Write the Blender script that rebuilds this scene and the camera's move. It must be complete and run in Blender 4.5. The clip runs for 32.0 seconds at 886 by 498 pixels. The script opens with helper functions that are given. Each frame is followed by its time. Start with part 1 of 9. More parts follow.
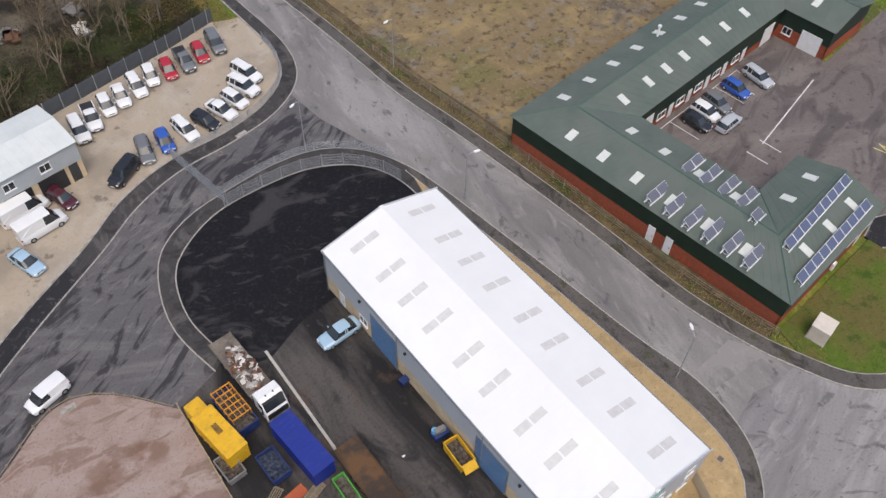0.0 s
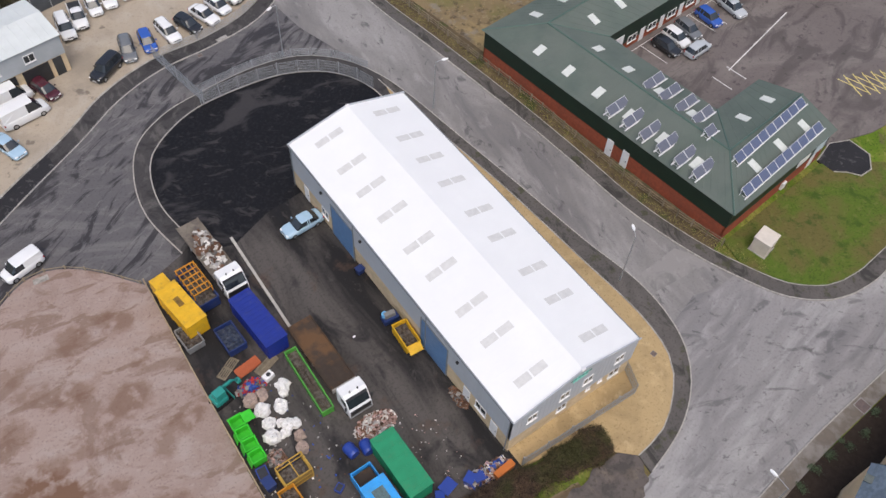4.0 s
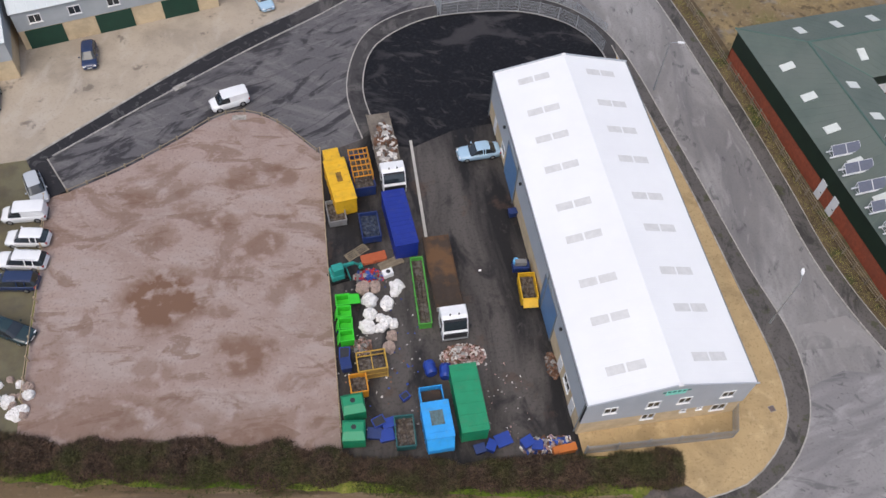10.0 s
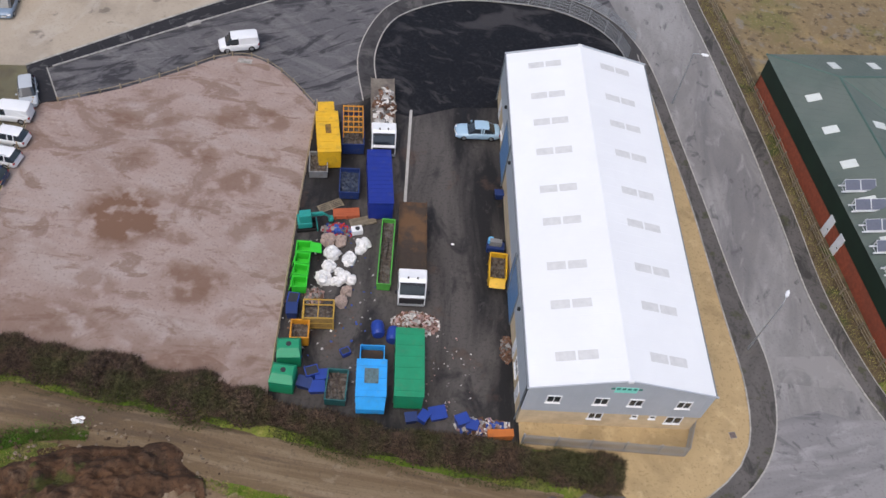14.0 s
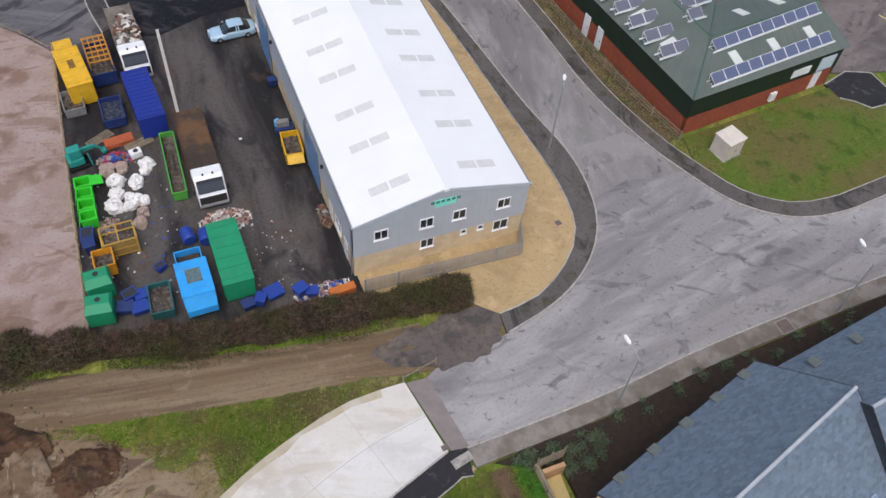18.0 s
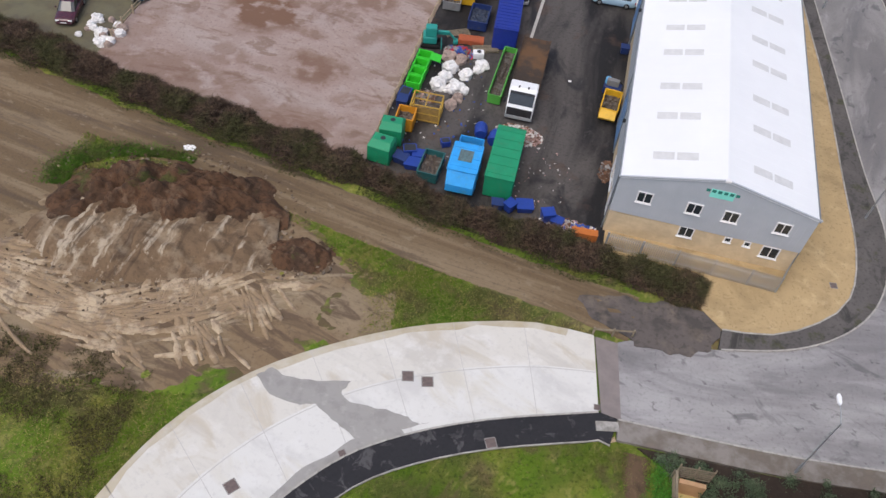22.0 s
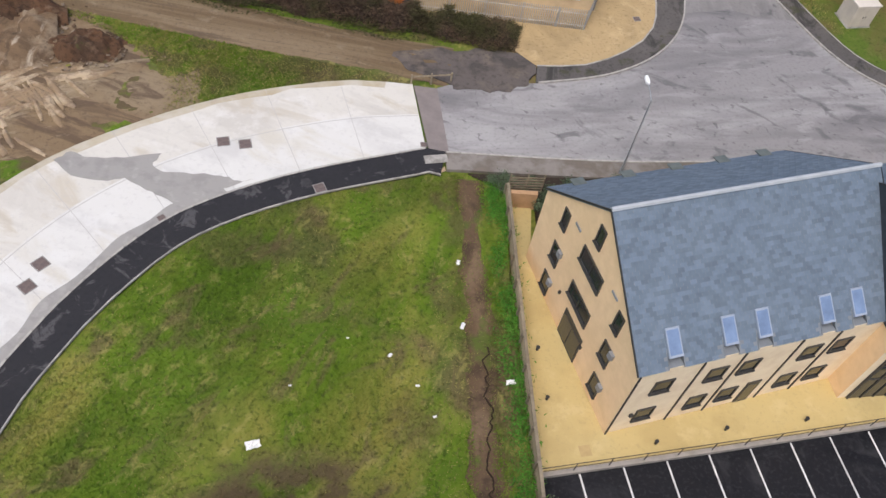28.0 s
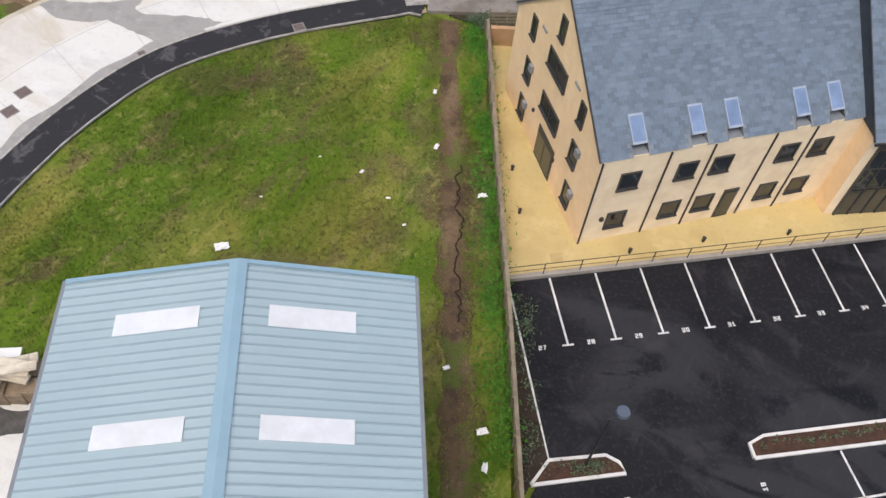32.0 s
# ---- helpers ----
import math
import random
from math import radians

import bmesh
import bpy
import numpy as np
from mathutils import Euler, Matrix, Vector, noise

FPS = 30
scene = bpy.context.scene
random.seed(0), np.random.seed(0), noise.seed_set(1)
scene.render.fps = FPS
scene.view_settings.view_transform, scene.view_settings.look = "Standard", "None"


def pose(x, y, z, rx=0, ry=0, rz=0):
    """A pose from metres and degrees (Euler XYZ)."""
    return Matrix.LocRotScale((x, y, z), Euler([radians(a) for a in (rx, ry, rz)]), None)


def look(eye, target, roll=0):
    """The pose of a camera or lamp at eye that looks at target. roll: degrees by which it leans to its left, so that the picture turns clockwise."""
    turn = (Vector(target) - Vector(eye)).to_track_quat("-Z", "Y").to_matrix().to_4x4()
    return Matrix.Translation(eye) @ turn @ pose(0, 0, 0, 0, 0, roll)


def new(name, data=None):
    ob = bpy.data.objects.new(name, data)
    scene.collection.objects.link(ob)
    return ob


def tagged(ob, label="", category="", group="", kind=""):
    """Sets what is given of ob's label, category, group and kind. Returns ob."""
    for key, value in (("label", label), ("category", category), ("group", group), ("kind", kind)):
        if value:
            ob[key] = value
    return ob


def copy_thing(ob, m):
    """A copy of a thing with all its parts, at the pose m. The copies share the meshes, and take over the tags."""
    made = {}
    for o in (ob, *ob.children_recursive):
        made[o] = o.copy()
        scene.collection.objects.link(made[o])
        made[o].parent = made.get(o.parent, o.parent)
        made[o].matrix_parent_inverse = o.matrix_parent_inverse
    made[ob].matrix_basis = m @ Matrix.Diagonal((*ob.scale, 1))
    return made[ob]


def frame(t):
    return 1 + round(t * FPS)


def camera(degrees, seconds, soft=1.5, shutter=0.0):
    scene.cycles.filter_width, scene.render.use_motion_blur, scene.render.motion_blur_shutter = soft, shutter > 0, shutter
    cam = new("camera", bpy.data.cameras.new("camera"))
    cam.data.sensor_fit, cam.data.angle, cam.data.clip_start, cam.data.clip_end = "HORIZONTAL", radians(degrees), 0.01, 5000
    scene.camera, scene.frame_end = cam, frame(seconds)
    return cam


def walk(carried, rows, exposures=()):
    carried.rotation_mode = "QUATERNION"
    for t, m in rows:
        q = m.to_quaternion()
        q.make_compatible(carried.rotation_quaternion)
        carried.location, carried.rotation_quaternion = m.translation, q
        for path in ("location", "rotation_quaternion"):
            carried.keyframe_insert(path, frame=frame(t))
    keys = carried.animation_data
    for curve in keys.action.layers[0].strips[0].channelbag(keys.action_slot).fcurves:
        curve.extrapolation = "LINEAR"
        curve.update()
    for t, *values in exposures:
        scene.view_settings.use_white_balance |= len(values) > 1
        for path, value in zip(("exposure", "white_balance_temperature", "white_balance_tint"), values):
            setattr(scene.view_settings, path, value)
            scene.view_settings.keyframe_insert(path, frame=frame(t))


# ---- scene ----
cam = camera(56.4, 32.0)
PATH = [
    (0, (-23.507, -9.812, 69.728), (-22.702, -8.832, 68.182), 1.9),
    (0.5, (-23.668, -11.112, 69.61), (-22.877, -10.129, 68.058), 2.0),
    (1, (-23.641, -12.101, 69.674), (-22.867, -11.122, 68.111), 2.7),
    (1.5, (-23.851, -13.59, 69.592), (-23.093, -12.612, 68.021), 2.8),
    (2, (-23.902, -14.721, 69.45), (-23.148, -13.753, 67.871), 3.2),
    (2.5, (-23.771, -15.755, 69.428), (-23.018, -14.793, 67.844), 3.3),
    (3, (-23.831, -16.593, 69.327), (-23.077, -15.643, 67.736), 3.2),
    (3.5, (-23.89, -17.984, 69.04), (-23.137, -17.037, 67.447), 3.0),
    (4, (-23.744, -18.761, 68.923), (-22.999, -17.83, 67.317), 3.9),
    (4.5, (-23.672, -19.942, 68.91), (-22.923, -19.012, 67.306), 4.0),
    (6.5, (-22.614, -21.671, 67.495), (-21.815, -20.735, 65.918), 3.7),
    (7, (-22.411, -24.022, 67.641), (-21.719, -23.024, 66.051), 6.1),
    (7.5, (-20.447, -25.333, 67.536), (-19.931, -24.284, 65.913), 10.5),
    (8, (-17.977, -25.287, 66.579), (-17.616, -24.195, 64.943), 12.5),
    (8.5, (-15.842, -24.799, 65.697), (-15.634, -23.683, 64.051), 9.8),
    (9, (-17.059, -25.526, 66.37), (-16.836, -24.409, 64.726), 7.3),
    (9.5, (-18.578, -24.539, 66.727), (-18.321, -23.429, 65.084), 3.5),
    (10, (-18.432, -24.016, 66.361), (-18.174, -22.914, 64.713), 4.5),
    (10.5, (-18.425, -23.301, 66.018), (-18.166, -22.208, 64.363), 4.7),
    (11, (-18.266, -23.267, 65.402), (-18.004, -22.174, 63.747), 5.6),
    (11.5, (-17.816, -23.536, 64.372), (-17.555, -22.442, 62.718), 7.9),
    (12, (-16.827, -24.582, 63.102), (-16.578, -23.463, 61.463), 8.6),
    (12.5, (-15.119, -25.225, 61.576), (-14.893, -24.085, 59.948), 10.4),
    (13, (-13.343, -26.585, 60.615), (-13.157, -25.411, 59.006), 10.9),
    (13.5, (-12.533, -27.511, 60.294), (-12.367, -26.318, 58.697), 10.0),
    (15.5, (-10.096, -33.026, 57.399), (-9.889, -31.801, 55.832), 6.9),
    (16, (-9.794, -33.833, 56.627), (-9.453, -32.632, 55.064), 7.2),
    (16.5, (-10.938, -33.986, 55.534), (-10.432, -32.821, 53.988), 4.0),
    (17, (-11.061, -34.386, 54.189), (-10.476, -33.265, 52.639), 3.6),
    (17.5, (-10.731, -35.604, 53.437), (-10.173, -34.49, 51.872), 5.0),
    (18, (-10.744, -36.546, 52.859), (-10.197, -35.446, 51.28), 6.2),
    (18.5, (-10.239, -37.54, 52.263), (-9.72, -36.446, 50.671), 7.3),
    (19, (-10.378, -38.707, 52.202), (-9.862, -37.61, 50.611), 11.7),
    (19.5, (-10.71, -39.37, 51.886), (-10.187, -38.259, 50.307), 9.9),
    (20, (-11.418, -39.329, 51.154), (-10.88, -38.21, 49.586), 6.2),
    (20.5, (-11.31, -40.725, 50.353), (-10.822, -39.558, 48.805), 4.1),
    (21, (-10.718, -41.893, 49.716), (-10.376, -40.678, 48.165), 6.2),
    (21.5, (-9.214, -43.281, 48.663), (-9.086, -42.013, 47.122), 6.0),
    (22, (-6.09, -45.094, 47.146), (-6.264, -43.815, 45.619), 7.4),
    (22.5, (-3.487, -45.925, 45.754), (-3.87, -44.688, 44.23), 5.6),
    (23, (-3.498, -45.914, 45.323), (-3.793, -44.731, 43.737), 6.6),
    (23.5, (-3.939, -47.505, 45.041), (-3.871, -46.322, 43.429), 5.7),
    (24, (-4.122, -47.86, 44.109), (-3.615, -46.759, 42.518), -2.5),
    (24.5, (-4.175, -47.722, 44.951), (-3.682, -46.679, 43.318), 3.8),
    (26.5, (-4.148, -50.91, 41.405), (-3.723, -49.763, 39.822), 10.8),
    (27, (-3.875, -51.902, 40.373), (-3.522, -50.728, 38.793), 10.5),
    (27.5, (-2.86, -52.602, 39.045), (-2.607, -51.401, 37.466), 11.9),
    (28, (-1.957, -53.411, 38.178), (-1.768, -52.198, 36.599), 11.2),
    (28.5, (-0.872, -54.208, 37.607), (-0.732, -52.994, 36.024), 8.1),
    (29, (0.069, -55.244, 37.207), (0.166, -54.023, 35.626), 4.4),
    (29.5, (0.558, -56.108, 36.954), (0.63, -54.891, 35.369), 1.1),
    (30, (1.117, -56.79, 36.214), (1.164, -55.574, 34.627), -0.1),
    (30.5, (1.335, -58.054, 35.721), (1.367, -56.834, 34.137), 0.2),
    (31, (1.688, -58.813, 35.097), (1.699, -57.608, 33.501), -0.5),
    (31.5, (2.178, -59.531, 34.307), (2.169, -58.351, 32.692), 0.0),
    (32, (2.606, -60.459, 33.175), (2.684, -59.279, 31.562), 6.2),
]
# the clip's camera brightens its picture over the darker field
walk(cam, [(t, look(eye, target, roll)) for t, eye, target, roll in PATH],
     [(0, 0.40, 6800, 10), (8, 0.38, 6750, 10), (12, 0.37, 6500, 10), (17, 0.38, 6500, 10), (20, 0.44, 6600, 10), (23.2, 0.40, 6550, 10), (24, 0.47, 6300, 10), (27, 0.57, 6700, 10), (30, 0.61, 6750, 10), (32, 0.64, 6850, 10)])

# ---- light ----
world = bpy.data.worlds.new("overcast_sky")
scene.world = world
world.use_nodes = True
wn = world.node_tree.nodes
sky = wn.new("ShaderNodeTexSky")
sky.sky_type = "NISHITA"
sky.sun_disc = False
sky.sun_elevation = radians(66)
sky.sun_rotation = radians(200)
sky.dust_density = 3.8
sky.air_density = 0.85
sky.ozone_density = 0.7
wn["Background"].inputs["Strength"].default_value = 0.145
world.node_tree.links.new(sky.outputs["Color"], wn["Background"].inputs["Color"])
sun_data = bpy.data.lights.new("sun", "SUN")
sun_data.energy = 0.8
sun_data.angle = radians(45)
sun_data.color = (1.0, 0.98, 0.95)
sun = new("sun", sun_data)
sun.matrix_world = look((-30, -40, 80), (0, 0, 0))

# ---- materials ----
MATS = {}


def rgb(c):
    return (c[0], c[1], c[2], 1.0)


def mat(name, c1, c2=None, scale=1.0, rough=0.7, metal=0.0, c3=None, scale3=0.15, bump=0.0, bscale=20.0, amount3=0.5,
        rough2=None, island=0.0, stretch=None, contrast=(0.35, 0.65), contrast3=(0.45, 0.6), detail=6.0, obrand=0.0):
    """A surface with a base colour, a grain between c1 and c2, and larger stains of c3."""
    if name in MATS:
        return MATS[name]
    m = bpy.data.materials.new(name)
    m.use_nodes = True
    nt = m.node_tree
    n, ln = nt.nodes, nt.links
    bsdf = n["Principled BSDF"]
    bsdf.inputs["Roughness"].default_value = rough
    if rough >= 0.6:
        bsdf.inputs["Specular IOR Level"].default_value = 0.2
    bsdf.inputs["Metallic"].default_value = metal
    co = n.new("ShaderNodeTexCoord")
    vec = co.outputs["Object"]
    if stretch:
        mp = n.new("ShaderNodeMapping")
        mp.inputs["Scale"].default_value = stretch
        ln.new(vec, mp.inputs["Vector"])
        vec = mp.outputs["Vector"]

    def field(sc, lo, hi, dt, vv):
        t = n.new("ShaderNodeTexNoise")
        t.inputs["Scale"].default_value = sc
        t.inputs["Detail"].default_value = dt
        t.inputs["Roughness"].default_value = 0.62
        ln.new(vv, t.inputs["Vector"])
        r = n.new("ShaderNodeMapRange")
        r.inputs["From Min"].default_value, r.inputs["From Max"].default_value = lo, hi
        ln.new(t.outputs["Fac"], r.inputs["Value"])
        return r.outputs["Result"]

    def mix(fac, a, b):
        x = n.new("ShaderNodeMix")
        x.data_type = "RGBA"
        if isinstance(fac, float):
            x.inputs["Factor"].default_value = fac
        else:
            ln.new(fac, x.inputs["Factor"])
        for s, v in ((6, a), (7, b)):
            if isinstance(v, tuple):
                x.inputs[s].default_value = rgb(v)
            else:
                ln.new(v, x.inputs[s])
        return x.outputs[2]

    col = None
    if c2 is None:
        c2 = tuple(v * 0.82 for v in c1)
    f1 = field(scale, contrast[0], contrast[1], detail, vec)
    col = mix(f1, c1, c2)
    if c3 is not None:
        f3 = field(scale3, contrast3[0], contrast3[1], detail, vec)
        k = n.new("ShaderNodeMath")
        k.operation = "MULTIPLY"
        k.inputs[1].default_value = amount3
        ln.new(f3, k.inputs[0])
        col = mix(k.outputs[0], col, c3)
        if rough2 is not None:
            rr = n.new("ShaderNodeMapRange")
            rr.inputs["To Min"].default_value, rr.inputs["To Max"].default_value = rough, rough2
            ln.new(f3, rr.inputs["Value"])
            ln.new(rr.outputs["Result"], bsdf.inputs["Roughness"])
    if island or obrand:
        g = n.new("ShaderNodeNewGeometry") if island else n.new("ShaderNodeObjectInfo")
        h = n.new("ShaderNodeHueSaturation")
        v = n.new("ShaderNodeMapRange")
        w = island or obrand
        v.inputs["To Min"].default_value, v.inputs["To Max"].default_value = 1 - w, 1 + w
        ln.new(g.outputs["Random Per Island" if island else "Random"], v.inputs["Value"])
        ln.new(v.outputs["Result"], h.inputs["Value"])
        ln.new(col, h.inputs["Color"])
        col = h.outputs["Color"]
    ln.new(col, bsdf.inputs["Base Color"])
    if bump:
        t = n.new("ShaderNodeTexNoise")
        t.inputs["Scale"].default_value = bscale
        t.inputs["Detail"].default_value = 4
        ln.new(co.outputs["Object"], t.inputs["Vector"])
        b = n.new("ShaderNodeBump")
        b.inputs["Strength"].default_value = bump
        b.inputs["Distance"].default_value = 0.05
        ln.new(t.outputs["Fac"], b.inputs["Height"])
        ln.new(b.outputs["Normal"], bsdf.inputs["Normal"])
    MATS[name] = m
    return m


def ground_mat(name, base, layers, rough=0.85, bump=0.4, bscale=12.0, wet=None):
    """A ground surface: a base colour under layers of (colour, amount, scale, low, high, turn, stretch x, stretch y, distortion)."""
    m = bpy.data.materials.new(name)
    m.use_nodes = True
    nt = m.node_tree
    n, ln = nt.nodes, nt.links
    bsdf = n["Principled BSDF"]
    bsdf.inputs["Roughness"].default_value = rough
    bsdf.inputs["Specular IOR Level"].default_value = 0.18
    co = n.new("ShaderNodeTexCoord")
    col = None
    for k, la in enumerate(layers):
        c, amount, scale, lo, hi = la[:5]
        turn, sx, sy, dist = (tuple(la[5:]) + (0, 1, 1, 0)[len(la) - 5:]) if len(la) < 9 else la[5:9]
        rt_ = n.new("ShaderNodeVectorRotate")
        rt_.rotation_type = "Z_AXIS"
        rt_.inputs["Angle"].default_value = radians(turn)
        ln.new(co.outputs["Object"], rt_.inputs["Vector"])
        mp = n.new("ShaderNodeMapping")
        mp.inputs["Scale"].default_value = (sx, sy, 1)
        mp.inputs["Location"].default_value = (k * 7.3, k * 3.1, k * 1.7)
        ln.new(rt_.outputs["Vector"], mp.inputs["Vector"])
        t = n.new("ShaderNodeTexNoise")
        t.inputs["Scale"].default_value = scale
        t.inputs["Detail"].default_value = 7 if scale < 2 else 3
        t.inputs["Roughness"].default_value = 0.6
        t.inputs["Distortion"].default_value = dist
        ln.new(mp.outputs["Vector"], t.inputs["Vector"])
        r = n.new("ShaderNodeMapRange")
        r.inputs["From Min"].default_value, r.inputs["From Max"].default_value = lo, hi
        r.inputs["To Max"].default_value = amount
        ln.new(t.outputs["Fac"], r.inputs["Value"])
        x = n.new("ShaderNodeMix")
        x.data_type = "RGBA"
        ln.new(r.outputs["Result"], x.inputs["Factor"])
        if col is None:
            x.inputs[6].default_value = rgb(base)
        else:
            ln.new(col, x.inputs[6])
        x.inputs[7].default_value = rgb(c)
        col = x.outputs[2]
        if wet is not None and k == wet[0]:
            rr = n.new("ShaderNodeMapRange")
            rr.inputs["From Max"].default_value = amount
            rr.inputs["To Min"].default_value, rr.inputs["To Max"].default_value = rough, wet[1]
            ln.new(r.outputs["Result"], rr.inputs["Value"])
            ln.new(rr.outputs["Result"], bsdf.inputs["Roughness"])
    ln.new(col, bsdf.inputs["Base Color"])
    t = n.new("ShaderNodeTexNoise")
    t.inputs["Scale"].default_value = bscale
    t.inputs["Detail"].default_value = 4
    ln.new(co.outputs["Object"], t.inputs["Vector"])
    b = n.new("ShaderNodeBump")
    b.inputs["Strength"].default_value = bump
    b.inputs["Distance"].default_value = 0.05
    ln.new(t.outputs["Fac"], b.inputs["Height"])
    ln.new(b.outputs["Normal"], bsdf.inputs["Normal"])
    MATS[name] = m
    return m


def glass(name, tint=(0.02, 0.025, 0.03)):
    if name in MATS:
        return MATS[name]
    m = mat(name, tint, tuple(v * 1.5 for v in tint), 0.8, rough=0.06)
    m.node_tree.nodes["Principled BSDF"].inputs["Specular IOR Level"].default_value = 0.8
    return m


ASPHALT = ground_mat("worn_asphalt", (0.20, 0.192, 0.188), [
    ((0.295, 0.285, 0.28), 0.8, 0.13, 0.45, 0.63, 10, 1.2, 0.4, 0.8),
    ((0.14, 0.135, 0.139), 0.75, 0.19, 0.47, 0.66, 6, 1.3, 0.35, 0.9),
    ((0.08, 0.077, 0.081), 0.7, 0.7, 0.60, 0.66, 10, 1.1, 0.6, 0.7),
    ((0.35, 0.34, 0.335), 0.45, 0.6, 0.56, 0.68, 7, 1.4, 0.4, 0.6),
    ((0.125, 0.12, 0.122), 0.3, 4.0, 0.53, 0.68)], 0.72, 0.25, 30, (2, 0.5))
ASPHALT_SOUTH = ground_mat("worn_asphalt_junction", (0.255, 0.246, 0.248), [
    ((0.375, 0.367, 0.367), 0.85, 0.12, 0.45, 0.61, -14, 0.35, 1.3, 0.9),
    ((0.16, 0.155, 0.16), 0.75, 0.2, 0.48, 0.66, -10, 0.35, 1.3, 1.0),
    ((0.09, 0.087, 0.092), 0.6, 0.42, 0.575, 0.65, 20, 0.55, 1.1, 1.3),
    ((0.09, 0.086, 0.09), 0.6, 1.4, 0.61, 0.66, 30, 0.8, 1.1, 0.6),
    ((0.37, 0.36, 0.36), 0.45, 0.6, 0.56, 0.67, -12, 0.4, 1.3, 0.6),
    ((0.125, 0.12, 0.122), 0.3, 4.0, 0.53, 0.68)], 0.72, 0.25, 30, (2, 0.5))
ASPHALT_LOOP = ground_mat("damp_asphalt", (0.112, 0.108, 0.113), [
    ((0.165, 0.158, 0.158), 0.75, 0.2, 0.48, 0.61, 30, 0.35, 1.3, 1.6),
    ((0.034, 0.032, 0.035), 0.9, 0.24, 0.505, 0.585, -28, 0.4, 1.3, 2.4),
    ((0.20, 0.19, 0.19), 0.5, 0.5, 0.57, 0.65, -20, 0.4, 1.3, 1.8),
    ((0.05, 0.048, 0.05), 0.4, 3.5, 0.54, 0.68)], 0.66, 0.25, 30, (1, 0.4))
ASPHALT_NEW = ground_mat("new_black_asphalt", (0.008, 0.008, 0.010), [
    ((0.055, 0.052, 0.054), 0.75, 0.16, 0.53, 0.62, 15, 0.6, 1.2, 1.6),
    ((0.075, 0.07, 0.07), 0.6, 0.5, 0.59, 0.66, 30, 0.6, 1.2, 1.2),
    ((0.03, 0.03, 0.033), 0.5, 3.0, 0.5, 0.7)], 0.6, 0.25, 40)
ASPHALT_YARD = ground_mat("dirty_yard_asphalt", (0.019, 0.018, 0.019), [
    ((0.098, 0.089, 0.083), 0.9, 0.10, 0.44, 0.6, 5, 1.6, 0.4, 0.8),
    ((0.014, 0.0135, 0.015), 0.8, 0.22, 0.54, 0.64, 5, 1.2, 0.5, 1.4),
    ((0.085, 0.055, 0.042), 0.55, 0.3, 0.58, 0.66),
    ((0.10, 0.09, 0.086), 0.4, 1.2, 0.6, 0.7, 5, 1.2, 0.6, 1.0),
    ((0.012, 0.012, 0.013), 0.3, 3.5, 0.52, 0.66)], 0.7, 0.2, 25, (1, 0.45))
FOOTWAY = ground_mat("dark_footway_asphalt", (0.028, 0.0275, 0.031), [
    ((0.10, 0.097, 0.1), 0.7, 0.9, 0.57, 0.62, 20, 1, 1, 1.0),
    ((0.022, 0.022, 0.025), 0.6, 0.4, 0.5, 0.62),
    ((0.02, 0.02, 0.022), 0.5, 4, 0.5, 0.7)], 0.75, 0.25, 40)
FOOTWAY_MID = ground_mat("grey_footway_asphalt", (0.058, 0.055, 0.056), [
    ((0.115, 0.108, 0.104), 0.7, 0.5, 0.52, 0.62, 20, 1, 0.6, 1.2),
    ((0.028, 0.027, 0.028), 0.7, 0.4, 0.52, 0.62, 0, 1, 1, 1.2),
    ((0.03, 0.029, 0.03), 0.4, 4, 0.52, 0.68)], 0.75, 0.25, 40)
FOOTWAY_OLD = ground_mat("old_mossy_footway", (0.10, 0.093, 0.088), [
    ((0.125, 0.115, 0.108), 0.8, 0.3, 0.48, 0.62, 10, 1, 0.5, 0.8),
    ((0.035, 0.034, 0.032), 0.8, 0.45, 0.52, 0.62, 10, 1, 0.5, 1.0),
    ((0.06, 0.062, 0.03), 0.7, 0.6, 0.58, 0.65),
    ((0.035, 0.033, 0.032), 0.5, 4, 0.52, 0.68)], 0.8, 0.3, 30)
KERB = mat("concrete_kerb", (0.42, 0.40, 0.37), (0.30, 0.29, 0.27), 3, 0.85, c3=(0.15, 0.14, 0.12), scale3=0.8, bump=0.2, obrand=0.08)
GRAVEL = ground_mat("golden_gravel", (0.44, 0.325, 0.175), [
    ((0.30, 0.22, 0.12), 0.7, 0.25, 0.5, 0.64, 0, 1, 1, 0.5),
    ((0.56, 0.43, 0.25), 0.6, 0.8, 0.55, 0.68),
    ((0.20, 0.145, 0.08), 0.55, 5, 0.55, 0.7)], 0.95, 0.7, 30)
PAD = ground_mat("pink_hardcore", (0.325, 0.25, 0.222), [
    ((0.265, 0.195, 0.167), 0.7, 0.12, 0.46, 0.6, 0, 1, 1, 0.6),
    ((0.355, 0.295, 0.27), 0.7, 0.25, 0.5, 0.62, 15, 0.5, 1.2, 0.6),
    ((0.20, 0.135, 0.105), 0.75, 0.4, 0.555, 0.62, 5, 0.55, 1.4, 0.8),
    ((0.18, 0.115, 0.085), 0.6, 0.14, 0.56, 0.62, 0, 0.8, 1.2, 1.0),
    ((0.39, 0.32, 0.292), 0.45, 1.6, 0.56, 0.68),
    ((0.15, 0.105, 0.085), 0.45, 4, 0.55, 0.7)], 0.95, 0.5, 18)
